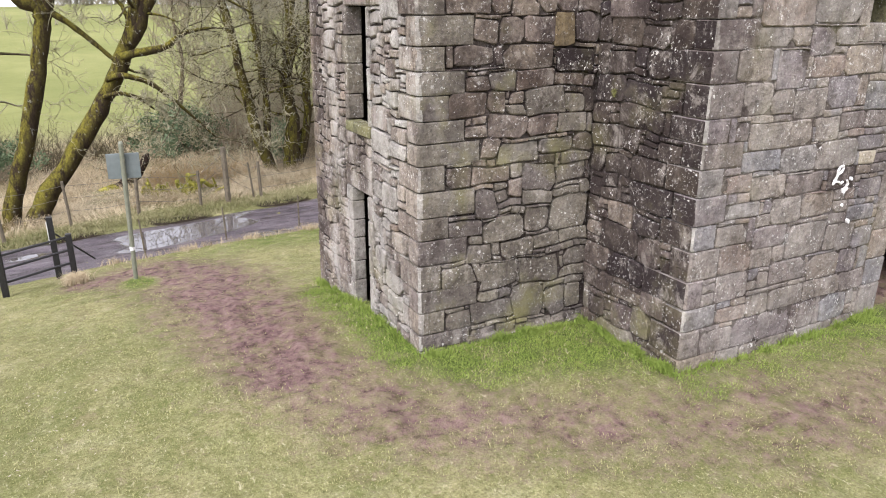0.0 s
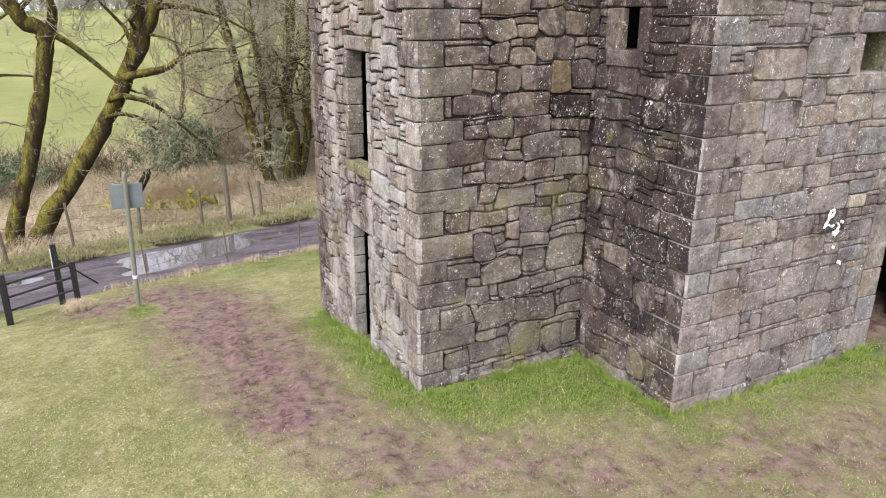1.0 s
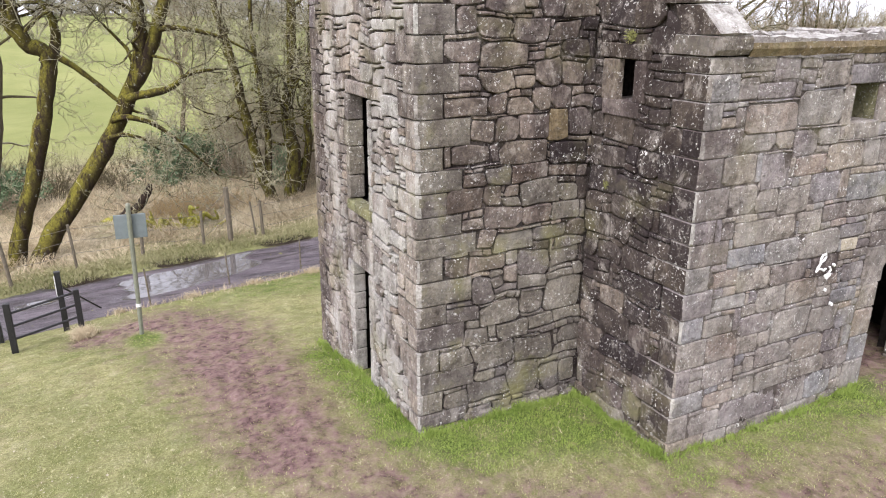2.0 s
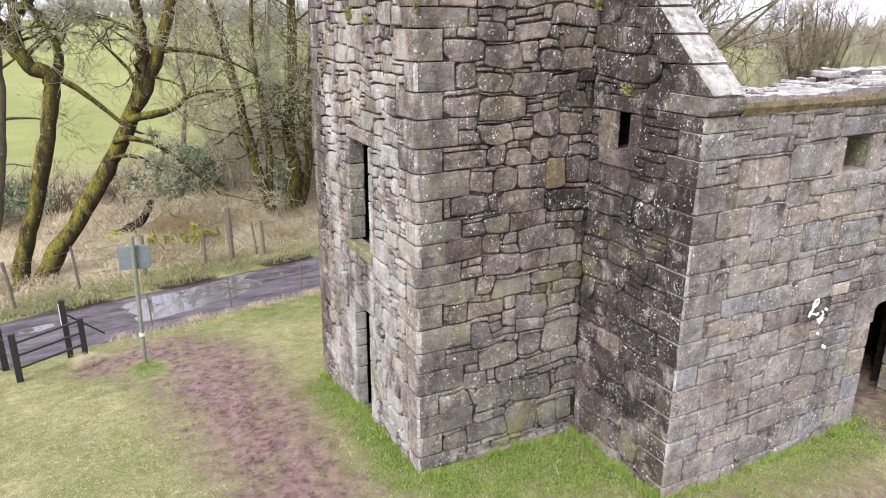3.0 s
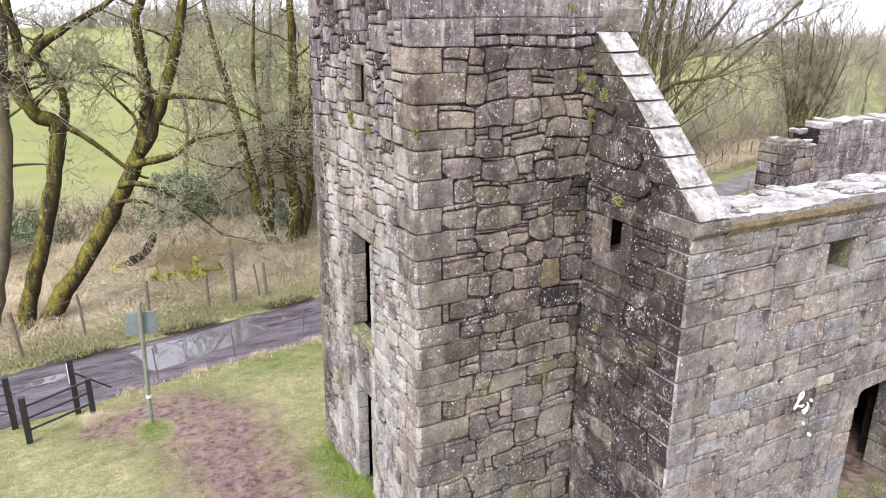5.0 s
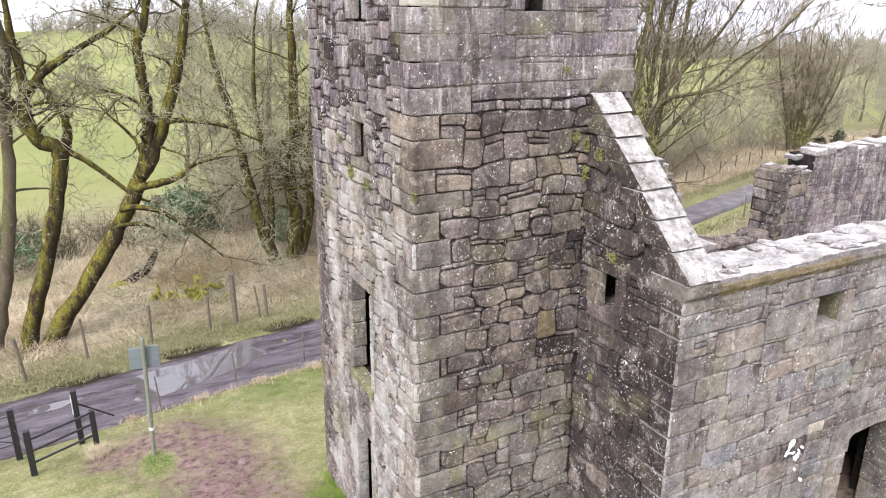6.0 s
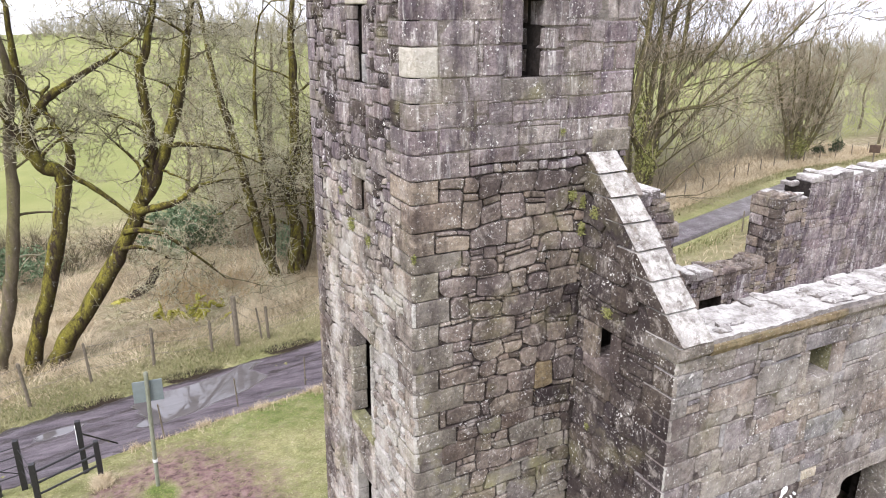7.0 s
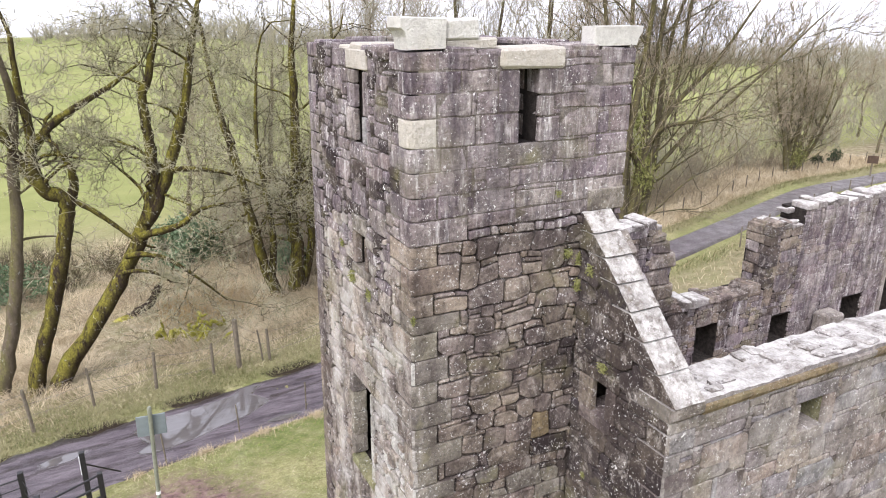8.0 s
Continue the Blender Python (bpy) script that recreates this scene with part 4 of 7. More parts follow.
for k, (a, b) in enumerate(zip(joints[:-1], joints[1:])):
    if a > 6.8:
        w = 0.3 if k % 2 else 0.5
        block_part("quoin", (3.04 - w + 0.006, rng.uniform(-0.012, 0.0), a + 0.006), (3.03 + 0.03 * (a - 6.8), 0.4, b - 0.006), 0.016, HIGH_STONE, tower, rng, 0.006)
        front_taken.append((3.04 - w, a, w, b - a))
front_taken += slot_frame
big = clear_of(BIG_UPPER + BIG_LOWER, front_taken)
rubble = course(0.0, 2.44, -0.6, 6.7, joints, front_taken + big, rng)
under_slot = (1.15, 7.40, 0.75, 0.25)
above = [under_slot] + course(0.0, 3.03, 6.7, 8.7, joints, front_taken + [under_slot], rng, size=1.1, whole=0.66)
fill_in = lay(2.44, 3.03, 4.7, 6.7, front_taken, rng)


def front_tint(rect):
    if rect == under_slot:
        return QUOIN_STONE
    if abs(rect[0] - 1.73) < 0.06 and abs(rect[1] - 3.55) < 0.06:
        return OCHRE_STONE
    if rect[1] + 2.2 * rng.random() < 3.4:
        return QUOIN_STONE
    if rect[1] > 6.2 + 0.5 * rng.random():
        return HIGH_STONE
    if rect[0] > 1.2 + rng.random() and rect[1] > 1.6 and rng.random() < 0.4:
        return BLACK_SHADE_STONE
    return DARK_STONE


set_stones(tower_front, FRONT, big + rubble + fill_in, rng, 2.0, front_tint, 260, 0.0095, 0.016)
set_stones(tower_front, FRONT, above, rng, 2.0, front_tint, 60, 0.002, 0.008, 0.02, 0.5)

for a, b, w in ((7.66, 7.95, 0.32), (7.96, 8.2, 0.24), (8.21, 8.5, 0.36)):
    block_part("slot_jamb", (1.665 + rng.uniform(0, 0.012), -0.012, a), (1.66 + w, 0.2 + rng.uniform(0, 0.1), b), 0.02, HIGH_STONE, tower_front, rng, 0.006)
    block_part("slot_jamb", (1.66 + rng.uniform(0, 0.03), 0.31, a + 0.03), (1.9, 0.54, b + 0.01), 0.02, DARK_STONE, tower_front, rng, 0.008)
for a, b, w in ((7.66, 8.02, 0.2), (8.03, 8.5, 0.28)):
    block_part("slot_jamb", (1.405 - w, -0.01, a), (1.405, 0.25, b), 0.018, HIGH_STONE, tower_front, rng, 0.005)

# jambs, sills and lintels of the side
MOSS_AND_SHADE_STONE = stone_material("algae_green_sill_and_shaded_reveal", [(0.0, (0.26, 0.26, 0.13)), (1.0, (0.30, 0.29, 0.16))], 0.3, 0.5, 0.0, 0.8)
side_holes = [(1.62, -0.14, 0.58, 1.76), (1.52, 2.55, 0.72, 1.46), (1.56, 5.84, 0.36, 0.47), (1.50, 7.56, 0.25, 0.87)]
dressed = []


def side_block(name, u0, z0, u1, z1, mat=LIMED_STONE, deep=0.165, out=0.012):
    block_part(name, (-out, u0 + 0.006, z0 + 0.006), (deep, u1 - 0.006, z1 - 0.006), 0.014, mat, tower_side, rng, 0.004, batter)
    dressed.append((u0, z0, u1 - u0, z1 - z0))


z = -0.34
for h in (0.53, 0.3, 0.36, 0.27, 0.28, 0.22):
    side_block("jamb_stone", 2.20, z, 2.20 + rng.uniform(0.16, 0.26), z + h, LIMED_STONE, 0.175)
    z += h
z = -0.34
for h in (0.82, 0.42, 0.38, 0.34):
    side_block("jamb_stone", 1.46 + rng.uniform(-0.05, 0.02), z, 1.62, z + h)
    z += h
side_block("lintel", 1.42, 1.62, 2.42, 1.86, SIDE_STONE, deep=0.3, out=0.015)
side_block("door_sill", 1.63, -0.45, 2.19, -0.16, QUOIN_STONE, 0.45, 0.04)
z = 2.55
for h in (0.34, 0.40, 0.36, 0.36):
    side_block("jamb_stone", 2.24, z, 2.24 + rng.uniform(0.12, 0.2), z + h, QUOIN_STONE, 0.215)
    side_block("jamb_stone", 1.40 + rng.uniform(-0.04, 0.02), z, 1.52, z + h)
    z += h
side_block("lintel", 1.36, 4.01, 2.36, 4.2, SIDE_STONE, out=0.008)
side_block("window_sill", 1.42, 2.40, 2.34, 2.55, MOSS_AND_SHADE_STONE, 0.165, 0.035)
side_block("lintel", 1.46, 6.31, 2.05, 6.56, QUOIN_STONE, out=0.015)
side_block("jamb_stone", 1.92, 5.84, 2.06, 6.31, DARK_STONE, 0.1)
side_block("jamb_stone", 1.44, 5.84, 1.56, 6.31, DARK_STONE)
side_block("window_sill", 1.42, 5.70, 2.1, 5.84, QUOIN_STONE)
side_block("lintel", 1.31, 8.45, 2.06, 8.70, PINK_STONE, 0.165, 0.02)
side_block("jamb_stone", 1.75, 7.56, 2.12, 7.98, HIGH_STONE, 0.06, 0.02)
side_block("jamb_stone", 1.75, 7.98, 2.05, 8.28, HIGH_STONE, 0.06, 0.02)
side_block("jamb_stone", 1.75, 8.28, 2.0, 8.45, HIGH_STONE, 0.06, 0.02)
side_block("jamb_stone", 1.34, 7.56, 1.50, 7.90, BLUE_STONE, 0.165, 0.012)
side_block("jamb_stone", 1.28, 7.90, 1.50, 8.45, HIGH_STONE, 0.165, 0.0)
for k, (a, b) in enumerate(zip(joints[:-1], joints[1:])):
    side_block("quoin", 3.95 - (rng.uniform(0.26, 0.36) if k % 2 else rng.uniform(0.42, 0.6)), a, 3.955, b, DARK_STONE if b < 5 else HIGH_STONE, 0.3, 0.004)
taken = side_taken + side_holes + dressed
SIDE_LOW = lay(0.0, 3.95, -0.9, 5.0, taken, rng, size=0.95, pins=0.2)
SIDE_HIGH = lay(0.0, 3.95, 5.0, 8.7, taken, rng, size=1.0, pins=0.15)
set_stones(tower_side, SIDE, SIDE_LOW, rng, 7.0, lambda r: LIMED_STONE if 0.2 < r[0] < 1.45 and rng.random() < 0.6 else SIDE_STONE, 200, 0.011, 0.026)
set_stones(tower_side, SIDE, SIDE_HIGH, rng, 7.0, lambda r: SIDE_STONE if rng.random() < 1.0 - 0.6 * (r[1] - 5.0) else (BLACK_SHADE_STONE if rng.random() < 0.3 else HIGH_STONE), 140, 0.0095, 0.022)

# the two hidden walls, the inner floor and the wall head
BACK = Face((3.04, 3.95, 0), (-1, 0, 0), (0, 1, 0), batter)
EAST = Face((3.04, 3.95, 0), (0, -1, 0), (1, 0, 0), batter)
tower_back = part("wall_back", pierced(BACK, 0.0, 3.03, -0.9, TOP, [(1.3, 7.6, 0.2, 0.9)], 0.5, 0.0), MORTAR_SHADE, tower)
tower_east = part("wall_east", pierced(EAST, 0.0, 3.88, -0.9, TOP, [(2.2, 7.6, 0.2, 0.9)], 0.5, 0.0), MORTAR_SHADE, tower)
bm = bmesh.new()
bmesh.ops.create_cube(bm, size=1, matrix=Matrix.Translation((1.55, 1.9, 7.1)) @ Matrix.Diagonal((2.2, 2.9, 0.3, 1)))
part("stone_floor", bm, MORTAR_SHADE, tower)
for u in np.arange(0.02, 3.0, 0.42):
    if not 1.08 < u + 0.2 < 2.04:
        block_part("wall_head_stone", (u, 0.0, 8.66 + rng.uniform(-0.03, 0.0)), (min(u + 0.4, 3.06), 0.55, 8.72 + rng.uniform(0, 0.05)), 0.02, HIGH_STONE, tower, rng, 0.012)
for v in np.arange(0.62, 3.2, 0.45):
    block_part("wall_head_stone", (0.0, v, 8.66), (0.55, v + 0.43, 8.72 + rng.uniform(0, 0.05)), 0.02, PINK_STONE if 1.5 < v < 2.1 else HIGH_STONE, tower, rng, 0.012, batter)
    block_part("wall_head_stone", (2.55, v, 8.64), (3.1, v + 0.43, 8.72 + rng.uniform(0, 0.05)), 0.02, HIGH_STONE, tower, rng, 0.012, batter)
for u in np.arange(0.1, 2.9, 0.48):
    block_part("wall_head_stone", (u, 3.4, 8.66), (u + 0.46, 3.93, 8.74 + rng.uniform(0, 0.06)), 0.02, HIGH_STONE, tower, rng, 0.012, batter)
block_part("slot_lintel", (1.13, -0.035, 8.51), (2.01, 0.5, 8.75), 0.035, PINK_STONE, tower, rng, 0.012)
block_part("corner_cap", (0.48, 0.04, 8.85), (0.9, 0.42, 9.05), 0.03, CAP_STONE, tower, rng, 0.02)
block_part("corner_cap", (0.45, 0.06, 8.72), (1.13, 0.5, 8.84), 0.03, PINK_STONE, tower, rng, 0.012)
block_part("corbel_stone", (2.47, -0.03, 6.70), (3.06, 0.4, 7.0), 0.02, QUOIN_STONE, tower, rng, 0.008)

# a rough footing course that shows above the grass in the corner
x = 0.06
while x < 2.36:
    w = min(rng.uniform(0.3, 0.62), 2.41 - x)
    block_part("footing_stone", (x, -0.045 - rng.uniform(0, 0.02), -0.5), (x + w - 0.012, 0.05, 0.03 + rng.uniform(-0.04, 0.11)), 0.03, QUOIN_STONE, tower, rng, 0.016)
    x += w


# ---- the roofless hall ----
hall = holder("castle_hall", "roofless ruined stone hall with a skewed gable", "ruin")
rng = random.Random(23)
GABLE = Face((2.42, -1.8, 0), (0, 1, 0), (-1, 0, 0))
HALL_FRONT = Face((2.42, -1.8, 0), (1, 0, 0), (0, -1, 0))
SLOPE = 1.02


def gable_top(u):
    return 4.52 + SLOPE * u


gable_window = (1.12, 4.09, 0.25, 0.45)
gable = part("gable_wall", pierced(GABLE, 0.05, 1.8, -0.6, 6.9, [(1.12, 4.07, 0.55, 0.48)], 0.44, 0.055, gable_top), None, hall)
front_holes = [(2.34, 3.85, 0.48, 0.41), (3.56, -0.4, 1.25, 2.32)]
hall_front = part("front_wall", pierced(HALL_FRONT, 0.05, 9.5, -0.6, 4.62, [(2.31, 3.82, 0.64, 0.46), (3.53, -0.4, 1.62, 2.36)], 0.72, 0.045), None, hall)
pointing(gable, GABLE, 0.07, 1.8, -0.6, 6.8, [(1.12, 4.07, 0.55, 0.48)], 3.0, gable_top, 0.042)
pointing(hall_front, HALL_FRONT, 0.07, 7.0, -0.6, 4.62, [(2.31, 3.82, 0.64, 0.46), (3.53, -0.4, 1.62, 2.36)], 4.0, None, 0.016, lime=SOFT_POINTING)
gable_taken, hall_taken = [gable_window], list(front_holes)
corner = [-0.5, -0.18, 0.16, 0.51, 0.78, 1.12, 1.47, 1.76, 2.08, 2.38, 2.65, 2.91, 3.26, 3.59, 3.89, 4.18, 4.46, 4.63]
for k, (a, b) in enumerate(zip(corner[:-1], corner[1:])):
    lf = rng.choice((0.45, 0.5, 0.6)) if k % 2 else rng.choice((0.25, 0.3, 0.35))
    ls = rng.choice((0.3, 0.35)) if k % 2 else rng.choice((0.5, 0.6, 0.7))
    if b > 4.6:
        lf = 0.95
    out = rng.uniform(0.0, 0.012)
    # west faces take the black stone: part algae, part shade put into the colour
    corner_stone(2.42 - out, -1.8 - out, a + 0.005, b - 0.005, lf - 0.005, ls - 0.005, 0.04, PALE_STONE, hall, rng, None, BLACK_SHADE_STONE, rng.choice((LIMED_STONE, SIDE_STONE, SIDE_STONE, PALE_STONE)))
    gable_taken.append((0.0, a, ls, b - a))
    hall_taken.append((0.0, a, lf, b - a))


def gable_block(name, u0, z0, u1, z1, mat=BLACK_SHADE_STONE, deep=0.5, out=0.012):
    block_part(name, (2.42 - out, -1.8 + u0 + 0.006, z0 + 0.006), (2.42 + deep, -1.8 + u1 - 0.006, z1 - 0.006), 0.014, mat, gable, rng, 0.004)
    gable_taken.append((u0, z0, u1 - u0, z1 - z0))


gable_block("window_jamb", 1.37, 4.06, 1.66, 4.54, DARK_STONE, 0.09)
gable_block("window_jamb", 0.92, 4.06, 1.12, 4.54, DARK_STONE)
gable_block("window_lintel", 0.86, 4.54, 1.74, 4.72)
gable_block("window_sill", 0.98, 3.88, 1.62, 4.08, DARK_STONE, 0.5, 0.02)
# block behind the window, its near-black colour standing for the shade inside
block_part("niche_back", (2.86, -0.9, 3.9), (3.0, -0.02, 4.7), 0.01, MORTAR_SHADE, gable, rng, 0.01)
rects = [(u, z, w, min(h, gable_top(u + 0.8 * w) - z)) for u, z, w, h in course(0.0, 1.8, -0.5, 6.8, corner + [4.93, 5.22, 5.5, 5.8, 6.1, 6.4, 6.7], gable_taken, rng, size=1.1, whole=0.55) if gable_top(u + 0.8 * w) - z > 0.05]
set_stones(gable, GABLE, rects, rng, 14.0, lambda r: QUOIN_STONE if r[1] + 2.4 * rng.random() < 0.8 else (DARK_STONE if r[1] + 2.4 * rng.random() < 2.0 else BLACK_SHADE_STONE), 250, top=lambda u: gable_top(u) + 0.03)


# the skew: sloping coping stones from the kneeler to the tower
run = Vector((0, 1.0, SLOPE)).normalized()
rise = Vector((0, -SLOPE, 1.0)).normalized()
foot = Vector((2.41, -1.83, 4.88))


def on_skew(a, b, c):
    return foot + run * a + Vector((1, 0, 0)) * b + rise * c


def skew_line(z):
    """Where the sloping face stands at a height."""
    return -1.83 + (z - 4.88) / SLOPE


z = 4.838
for k, high in enumerate((0.30, 0.29, 0.28, 0.27, 0.26, 0.25, 0.235)):
    y0, y1 = skew_line(z), skew_line(z + high)
    lap = 0.004 + rng.uniform(0, 0.016)
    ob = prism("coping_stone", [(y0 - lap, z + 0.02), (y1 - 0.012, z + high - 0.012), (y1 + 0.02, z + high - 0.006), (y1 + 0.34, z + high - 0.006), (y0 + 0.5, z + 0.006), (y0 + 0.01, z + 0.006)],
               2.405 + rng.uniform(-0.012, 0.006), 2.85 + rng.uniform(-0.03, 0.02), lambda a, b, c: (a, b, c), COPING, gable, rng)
    # its west side gets the black stone: algae and painted shade together
    ob.data.materials.append(BLACK_SHADE_STONE)
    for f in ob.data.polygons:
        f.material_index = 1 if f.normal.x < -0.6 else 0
    z += high
prism("corner_cap", [(-0.07, 9.075), (-0.075, 8.97), (-0.03, 8.93), (0.0, 8.87), (0.01, 8.745), (0.46, 8.745), (0.47, 9.06)], 0.0, 0.36, lambda a, b, c: (b, a, c), CAP_STONE, tower, rng)
prism("corner_cap", [(2.42, 8.965), (2.42, 8.735), (3.08, 8.735), (3.11, 8.82), (3.16, 8.90), (3.16, 8.965)], 0.0, 0.26, lambda a, b, c: (b, a, c), CAP_STONE, tower, rng)
s = 1.35
while s < 2.35:
    w, deep = rng.uniform(0.22, 0.4), rng.uniform(-0.16, -0.1)
    reach = rng.uniform(0.52, 0.66)
    prism("core_stone", [(0.40, -0.6), (0.40, deep), (reach, deep - rng.uniform(0.02, 0.07)), (reach + 0.02, -0.6)], s, s + w - 0.01, on_skew, PALE_STONE, gable, rng)
    s += w
prism("kneeler", [(-1.875, 4.70), (-1.875, 4.80), (-1.86, 4.832), (-1.28, 4.832), (-1.28, 4.645), (-1.83, 4.645)], 2.392, 2.89, lambda a, b, c: (a, b, c), COPING, gable, rng)

# the hall front: window, shouldered doorway, larger stones, rubble
def front_block(name, u0, z0, u1, z1, mat=PALE_STONE, deep=0.6, out=0.01):
    block_part(name, (2.42 + u0 + 0.005, -1.8 - out, z0 + 0.006), (2.42 + u1 - 0.005, -1.8 + deep, z1 - 0.006), 0.014, mat, hall_front, rng, 0.004)
    hall_taken.append((u0, z0, u1 - u0, z1 - z0))


front_block("window_jamb", 2.16, 3.80, 2.34, 4.27)
front_block("window_jamb", 2.82, 3.80, 3.05, 4.27, PALE_STONE, 0.05)
# olive reveal: green algae, its darker tone also painting the opening's shade
block_part("window_reveal", (2.42 + 2.835, -1.745, 3.83), (2.42 + 2.93, -1.1, 4.28), 0.01, MOSS_AND_SHADE_STONE, hall_front, rng, 0.006)
front_block("window_lintel", 2.22, 4.27, 3.05, 4.50)
front_block("window_sill", 2.28, 3.62, 2.92, 3.84)
z = -0.4
for h in (0.5, 0.42, 0.36, 0.4, 0.36):
    w = rng.uniform(0.2, 0.42)
    front_block("door_jamb", 3.56 - w, z, 3.56, z + h)
    front_block("door_jamb", 4.81, z, 4.81 + rng.uniform(0.38, 0.55), z + h, QUOIN_STONE, 0.43)
    z += h
arch = [(3.18, 1.64), (3.56, 1.64), (3.565, 1.83), (3.59, 1.885), (3.66, 1.915), (4.18, 1.95), (4.71, 1.915), (4.78, 1.885), (4.805, 1.83), (4.81, 1.64), (5.3, 1.64), (5.3, 2.16), (3.18, 2.16)]
prism("door_arch", arch, -0.012, 0.62, lambda a, b, c: (2.42 + b, -1.8 + a, c), PALE_STONE, hall_front, rng)
hall_taken.append((3.18, 1.64, 2.12, 0.52))
FRONT_A = [(0.55, 3.81, 0.85, 0.32), (1.42, 3.5, 0.4, 0.3), (1.42, 3.84, 0.74, 0.4), (0.26, 4.18, 0.46, 0.24), (0.83, 4.36, 0.51, 0.25), (1.68, 4.27, 0.5, 0.29),
           (0.95, 3.17, 0.53, 0.41), (1.5, 3.26, 0.55, 0.24), (0.47, 2.91, 0.47, 0.35), (1.29, 2.83, 0.54, 0.33), (0.67, 2.52, 1.0, 0.31), (0.53, 2.28, 0.69, 0.24)]
FRONT_B = [(1.23, 2.23, 0.56, 0.29), (1.81, 2.2, 0.75, 0.34), (1.36, 1.95, 0.68, 0.28), (0.8, 1.95, 0.54, 0.32), (1.69, 1.63, 0.6, 0.3), (1.19, 1.61, 0.5, 0.33),
           (0.95, 1.34, 0.56, 0.27), (1.53, 1.14, 0.72, 0.42), (2.52, 2.85, 0.84, 0.34), (1.7, 2.54, 0.46, 0.3), (1.33, 0.85, 0.62, 0.28), (2.6, 2.19, 0.34, 0.17), (2.1, 1.9, 0.5, 0.28)]
big = clear_of(FRONT_A + FRONT_B, hall_taken)
rubble = course(0.0, 5.4, -0.6, 4.62, corner, hall_taken + big, rng, size=1.1, whole=0.62)
rest = lay(5.4, 9.5, -0.6, 4.62, hall_taken, rng, size=1.4)


CREAM_STONE = stone_material("cream_sandstone", [(0.0, (0.56, 0.49, 0.38)), (1.0, (0.60, 0.53, 0.42))], 0.15, 0.6, 0.2, 0.2, 0.0, 0.7)


def hall_tint(rect):
    u, z = rect[0], rect[1]
    if abs(u - 2.6) < 0.05 and abs(z - 2.19) < 0.05:
        return CREAM_STONE
    if (abs(u - 2.52) < 0.05 and abs(z - 2.85) < 0.05) or (abs(u - 0.53) < 0.05 and abs(z - 2.28) < 0.1):
        return BLUE_STONE
    if abs(u - 2.1) < 0.05 and abs(z - 1.9) < 0.06:
        return DARK_STONE
    return PALE_STONE


set_stones(hall_front, HALL_FRONT, big + rubble, rng, 21.0, hall_tint, 300, 0.006, 0.009)
set_stones(hall_front, HALL_FRONT, rest, rng, 21.0, lambda r: PALE_STONE, 0)

# dark block closing the window, with the interior's shade in its colour
block_part("niche_back", (4.6, -1.16, 3.6), (5.5, -1.02, 4.5), 0.01, MORTAR_SHADE, hall_front, rng, 0.01)

# cornice and the rough wall head
WALL_HEAD = stone_material("crusted_wall_head", [(0.0, (0.16, 0.14, 0.13)), (0.5, (0.27, 0.245, 0.235)), (1.0, (0.38, 0.35, 0.335))], 0.35, 0.9, 0.3, 0.15, 0.8)
x = 2.9
while x < 11.6:
    w = rng.uniform(0.6, 1.05)
    cornice = [(-0.07, 4.76), (-0.07, 4.70), (-0.02, 4.62), (0.4, 4.62), (0.4, 4.76)]
    prism("cornice_stone", cornice, x, x + w - 0.008, lambda a, b, c: (a, -1.8 + b, c), OCHRE_STONE if rng.random() < 0.6 else PALE_STONE, hall_front, rng)
    x += w


bm = bmesh.new()
bmesh.ops.create_grid(bm, x_segments=140, y_segments=14, size=0.5, matrix=Matrix.Translation((6.4, -1.46, 4.815)) @ Matrix.Diagonal((7.0, 0.72, 1, 1)))
for v in bm.verts:
    v.co.z += noise.noise(v.co * 3.0) * 0.03 + noise.noise(v.co * 9.0) * 0.02
ret = bmesh.ops.extrude_face_region(bm, geom=bm.faces[:])
bmesh.ops.translate(bm, vec=(0, 0, -0.2), verts=[e for e in ret["geom"] if isinstance(e, bmesh.types.BMVert)])
bmesh.ops.recalc_face_normals(bm, faces=bm.faces)
part("wall_head_core", bm, WALL_HEAD, hall_front)
for k in range(34):
    x, y = rng.uniform(2.95, 9.6), rng.uniform(-1.78, -1.3)
    w, d = rng.uniform(0.18, 0.5), rng.uniform(0.14, 0.34)
    block_part("wall_head_stone", (x, y, 4.70), (x + w, min(y + d, -1.08), 4.83 + rng.uniform(0.0, 0.05)), 0.03, WALL_HEAD, hall_front, rng, 0.02)

# the rear wall of the hall, half fallen
REAR = Face((5.0, 5.1, 0), (1, 0, 0), (0, -1, 0))
rear_parts = [(0.0, 3.9, 4.32), (3.9, 4.3, 3.45), (4.3, 7.85, 2.0), (7.85, 9.1, 3.68), (9.1, 16.0, 4.1)]
rear_holes = [(5.45, 0.3, 0.75, 1.02), (8.3, 0.2, 0.9, 0.85), (11.4, 0.1, 0.95, 0.95), (13.3, -0.5, 0.85, 2.9)]
